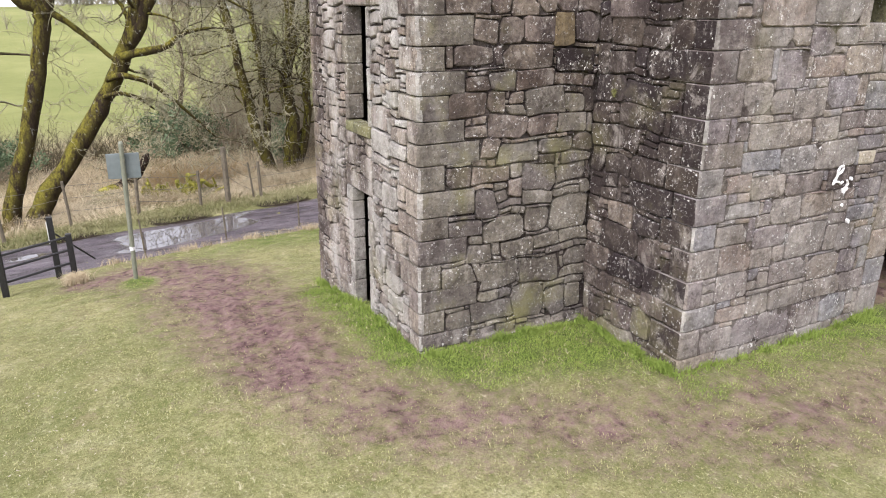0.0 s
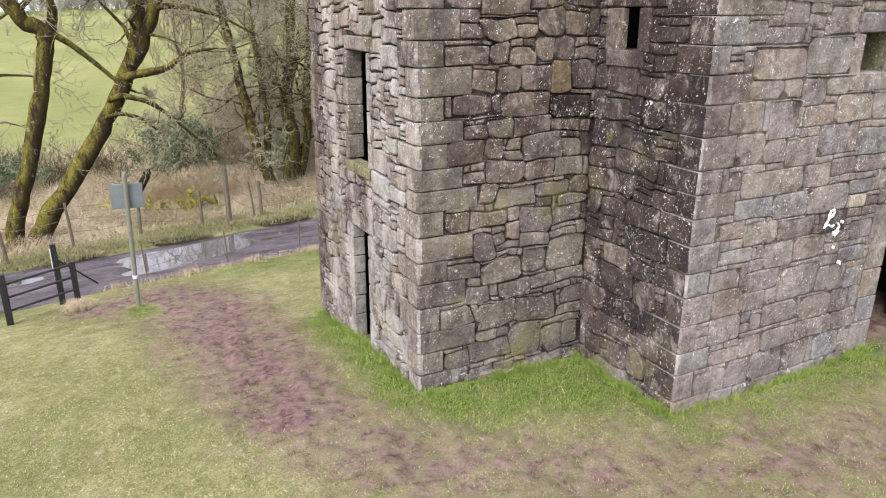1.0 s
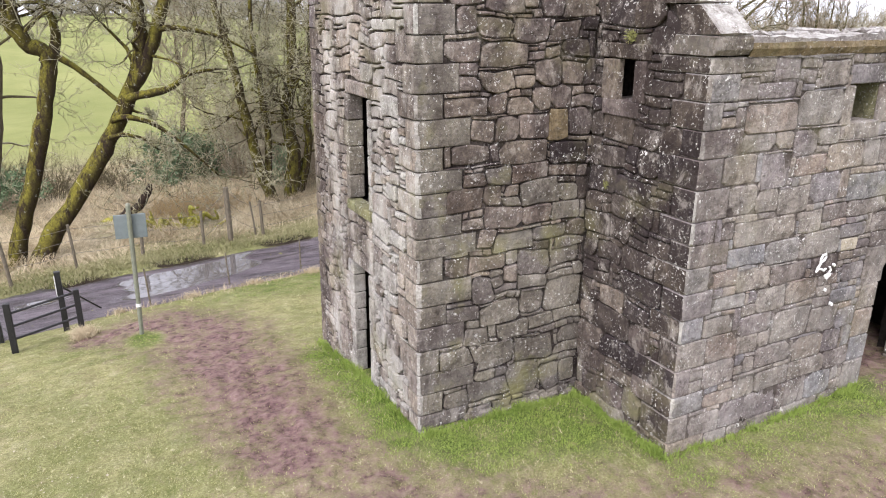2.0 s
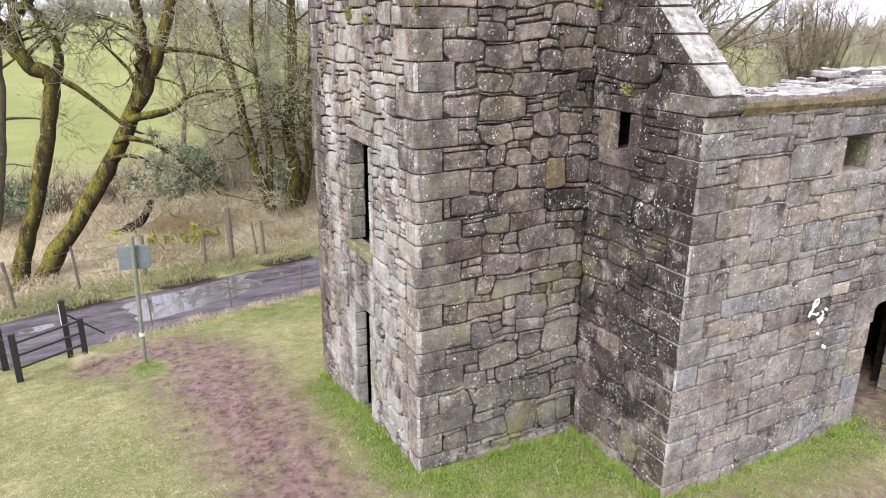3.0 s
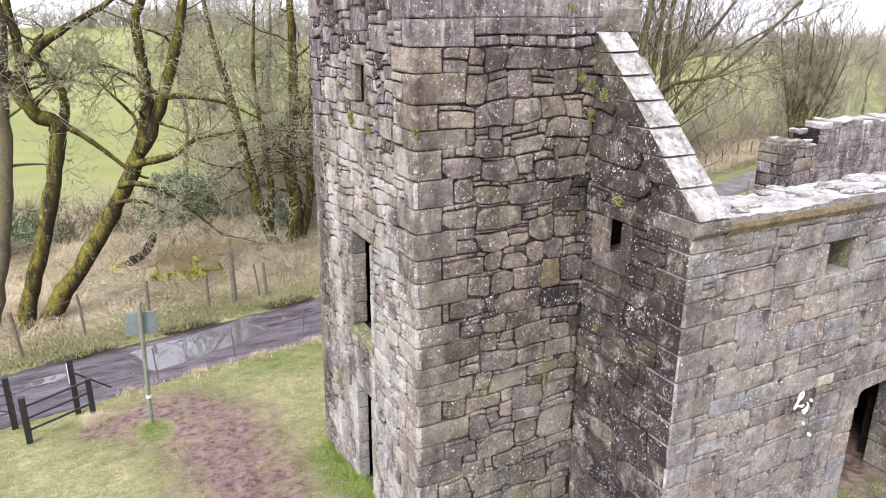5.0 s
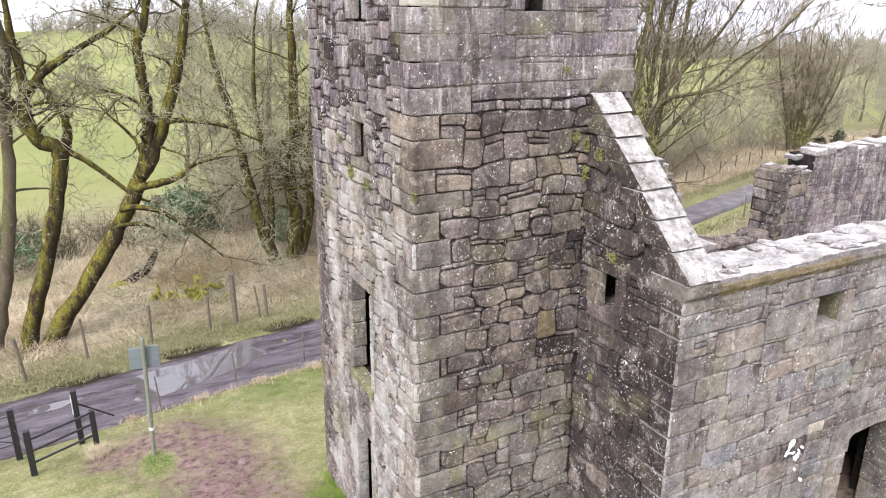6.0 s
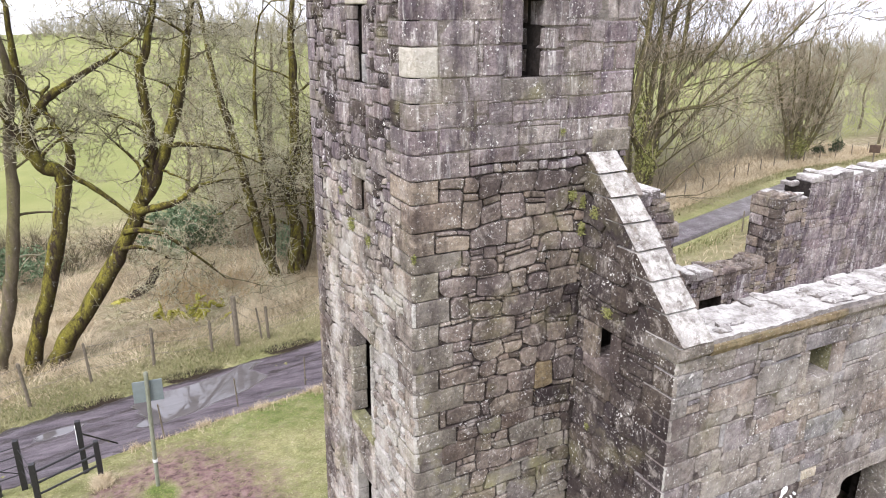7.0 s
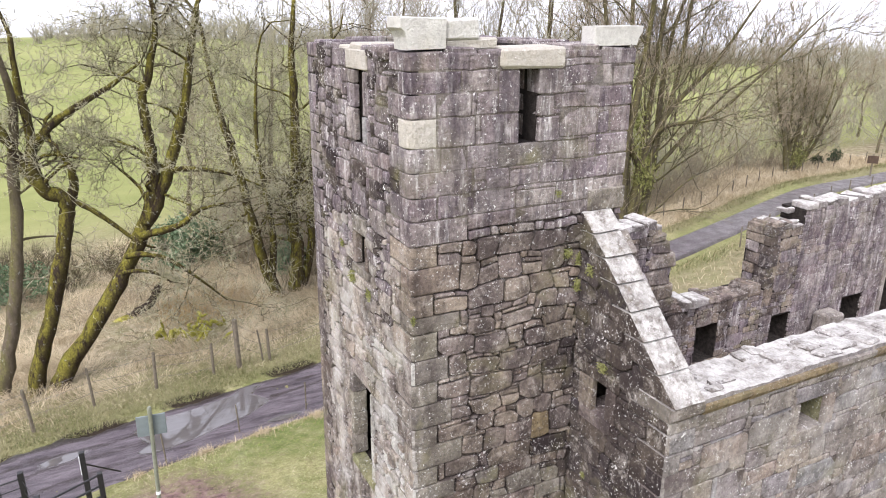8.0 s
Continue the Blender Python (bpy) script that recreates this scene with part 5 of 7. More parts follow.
for k, (a, b, top) in enumerate(rear_parts):
    inside = [h for h in rear_holes if a <= h[0] < b]
    piece = part("rear_wall", pierced(REAR, a + 0.002 * k, b, -1.6, top - 0.06, inside, 0.8, 0.016), None, hall)
    rects = lay(a, b, -0.6, top, inside, rng, 0.06, 1.45, 0.25)
    set_stones(piece, REAR, rects, rng, 41.0, lambda r: HIGH_STONE if k == 4 or rng.random() < 0.4 else DARK_STONE, 150, 0.006 if k < 4 else 0.004, 0.016 if k < 4 else 0.009)
    pointing(piece, REAR, a + 0.01, b - 0.01, -0.6, top - 0.08, inside, 6.0 + k, None, 0.03 if k < 4 else 0.012, 0.08, SOFT_POINTING if k == 4 else POINTING)
    u = a + 0.02
    while u < b - 0.1:
        w = min(rng.uniform(0.3, 0.6), b - u)
        lift = rng.uniform(-0.04, 0.1)
        block_part("wall_head_stone", (5.0 + u, 5.08, top - 0.08), (5.0 + u + w - 0.02, 5.08 + rng.uniform(0.5, 0.8), top + 0.05 + lift), 0.03,
                   WALL_HEAD if k in (0, 4) or rng.random() < 0.3 else DARK_STONE, piece, rng, 0.03)
        u += w
# the broken end of the tall stretch: dressed blocks in courses, returning through the wall's thickness
for z0, z1 in ((2.0, 2.3), (2.31, 2.58), (2.59, 2.92), (2.93, 3.2), (3.21, 3.46), (3.47, 3.74)):
    cut = rng.uniform(5.3, 5.62)
    ragged = rng.uniform(-0.03, 0.03)
    block_part("broken_stone", (12.81 + ragged, 5.06, z0), (13.15 + rng.uniform(-0.08, 0.1), cut - 0.012, z1), 0.022, BLACK_SHADE_STONE if rng.random() < 0.6 else DARK_STONE, hall, rng, 0.012)
    block_part("broken_stone", (12.80 - ragged, cut, z0 + 0.004), (13.1, 5.88 + rng.uniform(-0.05, 0.04), z1), 0.022, DARK_STONE if rng.random() < 0.6 else HIGH_STONE, hall, rng, 0.012)
for k in range(14):
    u, y, z = rng.uniform(7.85, 9.3), rng.uniform(5.1, 5.6), rng.uniform(0.05, 0.12)
    top = 3.74 if u < 8.7 else 3.95
    block_part("wall_head_stone", (5.0 + u, y, top - 0.05), (5.0 + u + rng.uniform(0.15, 0.4), y + rng.uniform(0.15, 0.3), top + z), 0.025, WALL_HEAD if rng.random() < 0.6 else DARK_STONE, hall, rng, 0.025)
for k in range(12):
    u, y = rng.uniform(4.5, 7.6), rng.uniform(5.1, 5.6)
    block_part("wall_head_stone", (5.0 + u, y, 1.98), (5.0 + u + rng.uniform(0.15, 0.4), y + rng.uniform(0.12, 0.28), 2.08 + rng.uniform(0.0, 0.1)), 0.025, DARK_STONE if rng.random() < 0.6 else HIGH_STONE, hall, rng, 0.025)
for z0, z1, u1 in ((3.9, 4.1, 4.05), (3.6, 3.9, 4.2), (3.2, 3.6, 4.42), (2.8, 3.2, 4.2), (2.4, 2.8, 4.4), (2.0, 2.4, 4.45)):
    block_part("broken_stone", (8.6, 5.05, z0 + 0.01), (5.0 + u1, 5.7, z1), 0.05, DARK_STONE, hall, rng, 0.03)
block_part("gate_jamb", (18.12, 5.05, -0.5), (18.3, 5.3, 2.4), 0.02, PALE_STONE, hall, rng, 0.01)
block_part("gate_jamb", (19.15, 5.05, -0.5), (19.35, 5.3, 2.4), 0.02, PALE_STONE, hall, rng, 0.01)
block_part("low_pillar", (15.0, 4.5, -0.8), (15.7, 5.04, 0.95), 0.04, PALE_STONE, hall, rng, 0.02)

# the passage behind the doorway: its inner wall and recess
INNER = Face((5.2, 1.3, 0), (1, 0, 0), (0, -1, 0))
inner = part("inner_wall", pierced(INNER, 0.0, 3.4, -0.6, 2.5, [(0.95, 0.75, 0.5, 0.5)], 0.7), None, hall)
set_stones(inner, INNER, lay(0.0, 3.4, -0.6, 2.5, [(0.95, 0.75, 0.5, 0.5)], rng, 0.06, 1.1), rng, 51.0, lambda r: DARK_STONE, 60)
block_part("recess_back", (6.1, 1.65, 0.7), (6.7, 1.98, 1.3), 0.02, LIMED_STONE, hall, rng, 0.01)
# unseen slab and side walls, near-black, added to keep the doorway dark
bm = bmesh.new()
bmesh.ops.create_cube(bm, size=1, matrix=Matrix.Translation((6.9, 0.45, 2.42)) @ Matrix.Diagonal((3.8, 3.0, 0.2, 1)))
part("vault", bm, MORTAR_SHADE, hall)
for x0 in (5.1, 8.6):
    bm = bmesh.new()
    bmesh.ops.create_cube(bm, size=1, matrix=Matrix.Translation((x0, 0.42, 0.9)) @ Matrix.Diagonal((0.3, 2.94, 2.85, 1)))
    part("passage_wall", bm, MORTAR_SHADE, hall)

# a smear of white paint on the hall front, made of dabs
smear = holder("white_paint_marks", "smeared white paint marks on the hall wall", "paint mark")
for line in (((4.665, 2.09), (4.66, 2.16), (4.69, 2.21), (4.74, 2.215), (4.755, 2.18), (4.72, 2.14), (4.67, 2.11), (4.63, 2.05), (4.6, 2.0)),
             ((4.6, 2.0), (4.64, 2.035), (4.7, 2.025), (4.75, 2.0), (4.79, 2.02)), ((4.86, 2.03), (4.89, 1.985), (4.86, 1.95))):
    v, f = tube([(u, -1.815, z) for u, z in line], [0.015 + 0.005 * math.sin(3.0 * k) for k in range(len(line))], 6)
    part("stroke", mesh_of("stroke", v, f), WHITE_PAINT, smear)
for u, z, size in ((4.83, 1.9, 0.03), (4.87, 1.92, 0.024), (4.94, 2.04, 0.02), (5.03, 1.49, 0.026), (4.85, 1.72, 0.02)):
    pts = [(u + size * math.cos(t) * rng.uniform(0.7, 1.1), z + size * 1.2 * math.sin(t) * rng.uniform(0.7, 1.1)) for t in np.linspace(0, 6.28, 11)[:-1]]
    part("drop", mesh_of("drop", [(a, -1.826, b) for a, b in pts] + [(a, -1.79, b) for a, b in pts],
                         [tuple(range(10))] + [(i, (i + 1) % 10, 10 + (i + 1) % 10, 10 + i) for i in range(10)]), WHITE_PAINT, smear)


# ---- things on the lawn and by the lane ----
def pole_mesh(name, points, radii, material, sides=10):
    v, f = tube(points, radii, sides)
    me = mesh_of(name, v, f, material)
    return me


def road_sign(x, y):
    z = float(land(x, y))
    ob = holder("road_sign", "back of a grey road sign on a greenish metal pole", "road sign", at=(x, y, z))
    part("pole", pole_mesh("pole", [(0, 0, -0.1), (0.02, 0, 1.3), (0.04, 0, 2.56)], [0.042, 0.042, 0.042], GALVANISED), None, ob)
    part("pole_cap", pole_mesh("pole_cap", [(0.04, 0, 2.56), (0.04, 0, 2.60)], [0.047, 0.03], GALVANISED), None, ob)
    part("collar", pole_mesh("collar", [(0.01, 0, 0.58), (0.01, 0, 0.64)], [0.05, 0.05], WHITE_PAINT), None, ob, "pale band on the pole")
    r = random.Random(4)
    panel = block_part("panel", (-0.235, 0.055, 1.92), (0.315, 0.075, 2.38), 0.012, SIGN_GREY, ob, r)
    for zz in (2.02, 2.27):
        block_part("bracket", (-0.02, 0.03, zz - 0.012), (0.1, 0.053, zz + 0.012), 0.006, SIGN_GREY, ob, r)
    ob.rotation_euler = (0, radians(0.8), radians(-6))


road_sign(-2.77, 6.67)


def kissing_gate():
    ob = holder("kissing_gate", "black iron kissing gate with posts and rails", "gate", at=(-4.4, 7.9, -1.0))
    r = random.Random(8)
    o = Vector((-4.4, 7.9, -1.0))

    def post(name, x, y, top, half=0.055):
        zb = float(land(x, y)) - 0.15
        block_part(name, (x - half - o.x, y - half - o.y, zb - o.z), (x + half - o.x, y + half - o.y, top - o.z), 0.008, BLACK_IRON, ob, r, 0.003)

    def rail(name, p, q, rad=0.024):
        d = [tuple(Vector(a) - o) for a in (p, q)]
        part(name, pole_mesh(name, d, [rad, rad], BLACK_IRON, 6), None, ob)

    post("post", -4.95, 7.35, -0.06)
    post("post", -3.80, 7.75, -0.12)
    post("gate_post", -4.10, 8.40, 0.08, 0.055)
    post("post", -5.28, 8.40, -0.05)
    post("gate_post", -5.75, 8.35, 0.02)
    for z in (-0.24, -0.5, -0.76):
        rail("rail", (-4.95, 7.35, z - 0.03), (-3.80, 7.75, z + 0.06))
        rail("rail", (-4.95, 7.35, z), (-5.28, 8.40, z), 0.008)
    for z in (-0.2, -0.42, -0.64, -0.86):
        rail("gate_bar", (-5.28, 8.40, z), (-6.4, 8.15, z), 0.012)
    rail("gate_bar", (-5.28, 8.40, -0.86), (-6.4, 8.15, -0.2), 0.012)
    rail("brace", (-4.10, 8.40, -0.22), (-3.42, 9.2, -1.15), 0.018)
    block_part("reflector", (-4.17 - o.x, 8.33 - o.y, -0.45 - o.z), (-4.155 - o.x, 8.38 - o.y, 0.0 - o.z), 0.003, WHITE_PAINT, ob, r)


kissing_gate()


def stake(x, y, h, lean):
    z = float(land(x, y))
    v, f = tube([(0, 0, -0.15), (lean * 0.5, 0, h * 0.5), (lean, 0.01, h)], [0.022, 0.02, 0.017], 6)
    ob = part("marker_stake", mesh_of("marker_stake", v, f, POST_WOOD), None, None)
    ob.location = (x, y, z)
    tagged(ob, "thin weathered wooden stake at the lane's edge", "stake", "stakes along the lane")


for x, y, h, lean in ((-2.40, 9.25, 0.95, -0.05), (-0.50, 10.0, 0.85, -0.04), (1.40, 10.35, 0.85, 0.02)):
    stake(x, y, h, lean)


def wire_fence(label, posts, group=""):
    ob = holder("wire_fence", label, "fence", at=(posts[0][0], posts[0][1], float(land(posts[0][0], posts[0][1]))))
    o = ob.location.copy()
    r = random.Random(len(posts))
    tops = []
    for x, y, h, w, lean in posts:
        z = float(land(x, y))
        v, f = tube([(x - o.x, y - o.y, z - 0.2 - o.z), (x - o.x + lean * 0.5, y - o.y, z + h * 0.5 - o.z), (x - o.x + lean, y - o.y, z + h - o.z)], [w, w * 0.95, w * 0.9], 7)
        part("post", mesh_of("post", v, f, POST_WOOD), None, ob)
        tops.append(Vector((x + lean - o.x, y - o.y, z + h - o.z)))
    for drop in (0.12, 0.45, 0.8):
        for a, b in zip(tops[:-1], tops[1:]):
            d = Vector((0, 0, drop))
            m = (a + b) / 2 - d - Vector((0, 0, 0.05))
            v, f = tube([a - d, m, b - d], [0.006] * 3, 3, False)
            part("wire", mesh_of("wire", v, f, WIRE), None, ob)


wire_fence("weathered timber post and wire fence beyond the lane", [
    (-11.0, 12.2, 1.1, 0.05, 0.0), (-8.2, 12.5, 1.1, 0.05, 0.05), (-5.38, 12.85, 1.3, 0.05, -0.1), (-3.87, 13.4, 1.25, 0.04, -0.06), (-2.2, 13.5, 1.2, 0.05, 0.04), (-0.52, 13.65, 1.05, 0.045, 0.0),
    (0.28, 13.8, 1.65, 0.085, -0.02), (1.05, 13.85, 1.1, 0.03, -0.12), (1.24, 13.75, 1.1, 0.05, -0.04), (3.6, 14.6, 1.15, 0.05, 0.0), (6.5, 15.4, 1.1, 0.05, 0.0), (9.5, 16.4, 1.1, 0.05, 0.03)])
wire_fence("slim timber posts along the lane's verge", [(x, float(road_line(np.array(float(x)))) - 2.1, 1.0, 0.035, 0.02 * (x % 3 - 1)) for x in range(24, 62, 3)])
wire_fence("slim timber posts on the far verge of the lane", [(x, float(road_line(np.array(float(x)))) + 3.0, 1.0, 0.035, 0.02 * (x % 3 - 1)) for x in range(20, 62, 2)])


def notice_board(x, y):
    z = float(land(x, y))
    ob = holder("notice_board", "small brown notice board on a slim timber post", "sign", at=(x, y, z))
    r = random.Random(31)
    block_part("post", (-0.05, -0.05, -0.3), (0.05, 0.05, 1.6), 0.01, POST_WOOD, ob, r, 0.004)
    block_part("panel", (-0.34, -0.085, 0.95), (0.34, -0.05, 1.5), 0.012, plain_material("brown_board", (0.045, 0.026, 0.016), (0.08, 0.05, 0.032), 6), ob, r, 0.004)
    ob.rotation_euler = (0, 0, radians(-50))


notice_board(46.4, 23.3)


# ---- trees and scrub ----
class Sticks:
    """Collects tapered sticks of five points each and builds them all at once."""

    def __init__(self):
        self.p, self.r = [], []

    def add(self, pts, radii):
        self.p.append(pts)
        self.r.append(radii)

    def mesh(self, name, material, sides):
        p, r = np.array(self.p, float), np.array(self.r, float)
        n, k = p.shape[:2]
        tang = np.gradient(p, axis=1)
        tang /= np.linalg.norm(tang, axis=2, keepdims=True) + 1e-9
        ref = np.where(np.abs(tang[:, :1, 2:3]) > 0.7, np.array([[[0.9, 0.3, 0.1]]]), np.array([[[0.1, 0.05, 1.0]]]))
        a = np.cross(tang, np.broadcast_to(ref, tang.shape))
        a /= np.linalg.norm(a, axis=2, keepdims=True) + 1e-9
        b = np.cross(tang, a)
        ang = np.linspace(0, 2 * math.pi, sides, endpoint=False)
        ring = p[:, :, None] + r[:, :, None, None] * (np.cos(ang)[:, None] * a[:, :, None] + np.sin(ang)[:, None] * b[:, :, None])
        verts = ring.reshape(-1, 3)
        base = (np.arange(n) * k * sides)[:, None, None] + (np.arange(k - 1) * sides)[None, :, None]
        i = np.arange(sides)
        j = (i + 1) % sides
        quads = np.stack([base + i, base + j, base + j + sides, base + i + sides], -1).reshape(-1, 4)
        return tri_mesh(name, verts, quads, material, True)


def grow(limbs, twigs, fine, p, d, length, r, level, last, rng, lift=0.12, spread=1.0, kids=(5, 6, 5, 3), least=0.011):
    """One bough and, out of it, the smaller ones."""
    pts, radii = [p], [r]
    tip = 0.45 if level < last else 0.25
    wild = (0.34 if least < 0.015 else 0.17) + (0.05 * level if least < 0.015 else 0)
    for k in range(4):
        d = (d + Vector((rng.gauss(0, wild), rng.gauss(0, wild), rng.gauss(0, wild * 0.9) + lift))).normalized()
        p = p + d * (length / 4)
        pts.append(p)
        radii.append(r * (1 + (tip - 1) * (k + 1) / 4))
    if level >= last:
        fine.add([tuple(q) for q in pts[::2]], radii[::2])
    else:
        (limbs if r > 0.04 else twigs).add([tuple(q) for q in pts], radii)
    if level >= last:
        return
    for c in range(kids[level]):
        at = rng.uniform(0.25, 1.0) if c else 1.0
        i = min(3, int(at * 4))
        q = pts[i].lerp(pts[i + 1], at * 4 - i)
        axis = (pts[i + 1] - pts[i]).normalized()
        side = axis.cross(Vector((rng.gauss(0, 1), rng.gauss(0, 1), rng.gauss(0, 1)))).normalized()
        ang = rng.uniform(0.35, 1.05) * spread if c else rng.uniform(0.1, 0.4)
        nd = axis * math.cos(ang) + side * math.sin(ang)
        grow(limbs, twigs, fine, q, nd, length * rng.uniform(0.5, 0.8), max(least, radii[i] * rng.uniform(0.42, 0.66)), level + 1, last, rng, lift, spread, kids, least)


def stem_tube(pile, pts, radii, rng, sides=9):
    """A trunk along a bent line, smoothed and lumpy."""
    pts = [Vector(p) for p in pts]
    fine, rad = [], []
    for i in range(len(pts) - 1):
        a, b = pts[max(0, i - 1)], pts[i]
        c, d = pts[i + 1], pts[min(len(pts) - 1, i + 2)]
        for s in (0, 0.25, 0.5, 0.75):
            q = 0.5 * ((2 * b) + (c - a) * s + (2 * a - 5 * b + 4 * c - d) * s * s + (3 * b - a - 3 * c + d) * s ** 3)
            if s and i:
                q = q + Vector((rng.gauss(0, 1), rng.gauss(0, 1), rng.gauss(0, 0.6))) * 0.12 * radii[i]
            fine.append(q)
            rad.append((radii[i] + (radii[i + 1] - radii[i]) * s) * rng.uniform(0.91, 1.09))
    fine.append(pts[-1])
    rad.append(radii[-1])
    v, f = tube(fine, rad, sides)
    pile.add(v, f)
    return fine, rad


def tree(label, stems, seed, boughs, size, bark, twig, spread=1.0, lift=0.12, start=0.35, kids=(5, 6, 5, 3), last=3, toward=None, far=False, spurs=0):
    """A bare tree: bent tapered stems, boughs along them and a crown of fine twigs."""
    rng = random.Random(seed)
    ob = holder("tree", label, "tree", at=stems[0][0][0])
    o = Vector(stems[0][0][0])
    limbs, twigs, small = Sticks(), Sticks(), Sticks()
    for s, (pts, radii) in enumerate(stems):
        trunk = Pile()
        fine, rad = stem_tube(trunk, [Vector(p) - o for p in pts], radii, rng)
        part("trunk" if s == 0 else "stem", trunk.mesh("trunk", bark, True), None, ob)
        n = len(fine)
        run_length = sum((b - a).length for a, b in zip(fine[:-1], fine[1:]))
        limb = run_length < 3.6 and radii[0] < 0.12
        count = 1 if limb else max(2, round(boughs * min(1.0, run_length / 8.0)))
        reach = size * (0.15 if limb else 1.0)
        for k in range(count):
            at = start + (1 - start) * (k + rng.random()) / count
            i = min(n - 2, int(at * (n - 1)))
            axis = (fine[i + 1] - fine[i]).normalized()
            side = axis.cross(Vector((rng.gauss(0, 1), rng.gauss(0, 1), rng.gauss(0, 0.6)))).normalized()
            ang = rng.uniform(0.6, 1.2) * spread
            d = axis * math.cos(ang) + side * math.sin(ang)
            if toward:
                d = (d + Vector(toward) * rng.uniform(0, 0.8)).normalized()
            grow(limbs, twigs, small, fine[i], d, reach * rng.uniform(0.55, 1.1) * (1.15 - 0.5 * at), max(0.02, rad[i] * rng.uniform(0.2, 0.42)), 0, last, rng, lift, spread, kids, 0.016 if far else 0.0085)
        grow(limbs, twigs, small, fine[-1], (fine[-1] - fine[-2]).normalized(), reach * 0.9, rad[-1], 0, last, rng, lift, spread, kids, 0.016 if far else 0.0085)
    if spurs:
        g = np.random.default_rng(seed)
        q = np.concatenate([np.array(twigs.p, float)[:, 2:].reshape(-1, 3), np.array(small.p, float)[:, 1:].reshape(-1, 3)])
        q = q[g.random(len(q)) < spurs]
        d = g.normal(0, 1, q.shape) + np.array((0, 0, 0.25))
        d *= (g.uniform(0.06, 0.22, len(q)) / np.linalg.norm(d, axis=1))[:, None]
        lichen = Sticks()
        lichen.p.extend(np.stack([q, q + d * 0.5 + g.normal(0, 0.02, q.shape), q + d], 1))
        lichen.r.extend(np.tile((0.007, 0.011, 0.006), (len(q), 1)))
        tagged(part("lichen_growth", lichen.mesh("lichen_growth", PALE_TWIG, 3), None, ob), kind="stuff")
    if limbs.p:
        tagged(part("bough_work", limbs.mesh("bough_work", bark, 5), None, ob), kind="stuff")
    tagged(part("crown", twigs.mesh("crown", MOSS_TWIG if bark in (MOSSY_BARK, OLIVE_BARK) else twig, 3), None, ob), kind="stuff")
    if far:
        small.p, small.r = [q[::2] for q in small.p], [q[::2] for q in small.r]
    tagged(part("twig_spray", small.mesh("twig_spray", twig, 3), None, ob), kind="stuff")
    return ob


# the pair of leaning mossy trees across the lane
tree("mossy leaning bare tree with forked trunk", [
    ([(-4.95, 16.0, -2.3), (-4.75, 16.0, -1.8), (-4.1, 16.0, -0.8), (-2.94, 16.0, 0.83), (-2.21, 16.0, 2.0), (-1.55, 16.0, 3.2), (-0.88, 16.0, 4.56), (-0.26, 16.0, 6.25), (0.08, 16.0, 7.73), (0.48, 16.0, 9.4)],
     [0.38, 0.30, 0.26, 0.24, 0.235, 0.23, 0.18, 0.15, 0.11, 0.07]),
    ([(-1.75, 16.0, 2.9), (-1.40, 16.05, 3.9), (-1.33, 16.1, 4.78), (-1.30, 16.1, 5.64), (-1.36, 16.1, 6.64), (-1.04, 16.1, 7.6), (-0.73, 16.2, 8.9), (-0.9, 16.2, 10.2)],
     [0.18, 0.2, 0.18, 0.16, 0.14, 0.11, 0.08, 0.05]),
    ([(-2.0, 15.9, 2.6), (-1.5, 15.6, 2.75), (-0.82, 15.6, 2.87), (-0.13, 15.6, 3.29), (0.63, 15.6, 3.4)], [0.13, 0.12, 0.095, 0.07, 0.03]),
    ([(-2.4, 15.9, 2.0), (-2.0, 15.5, 2.14), (-1.27, 15.5, 1.87), (-0.53, 15.5, 1.19), (0.38, 15.5, 0.19)], [0.09, 0.085, 0.07, 0.05, 0.02]),
    ([(-2.6, 15.9, 1.5), (-2.16, 15.4, 1.66), (-1.64, 15.4, 1.48), (-1.28, 15.4, 1.15)], [0.07, 0.06, 0.05, 0.02]),
    ([(-0.9, 16.0, 4.5), (-0.5, 15.7, 4.6), (0.18, 15.7, 4.51), (0.98, 15.7, 4.27), (1.88, 15.7, 3.78)], [0.09, 0.08, 0.07, 0.05, 0.02])],
     3, 13, 2.6, MOSSY_BARK, PALE_TWIG, 1.2, 0.02, 0.55, (4, 5, 4, 3), spurs=0.6)
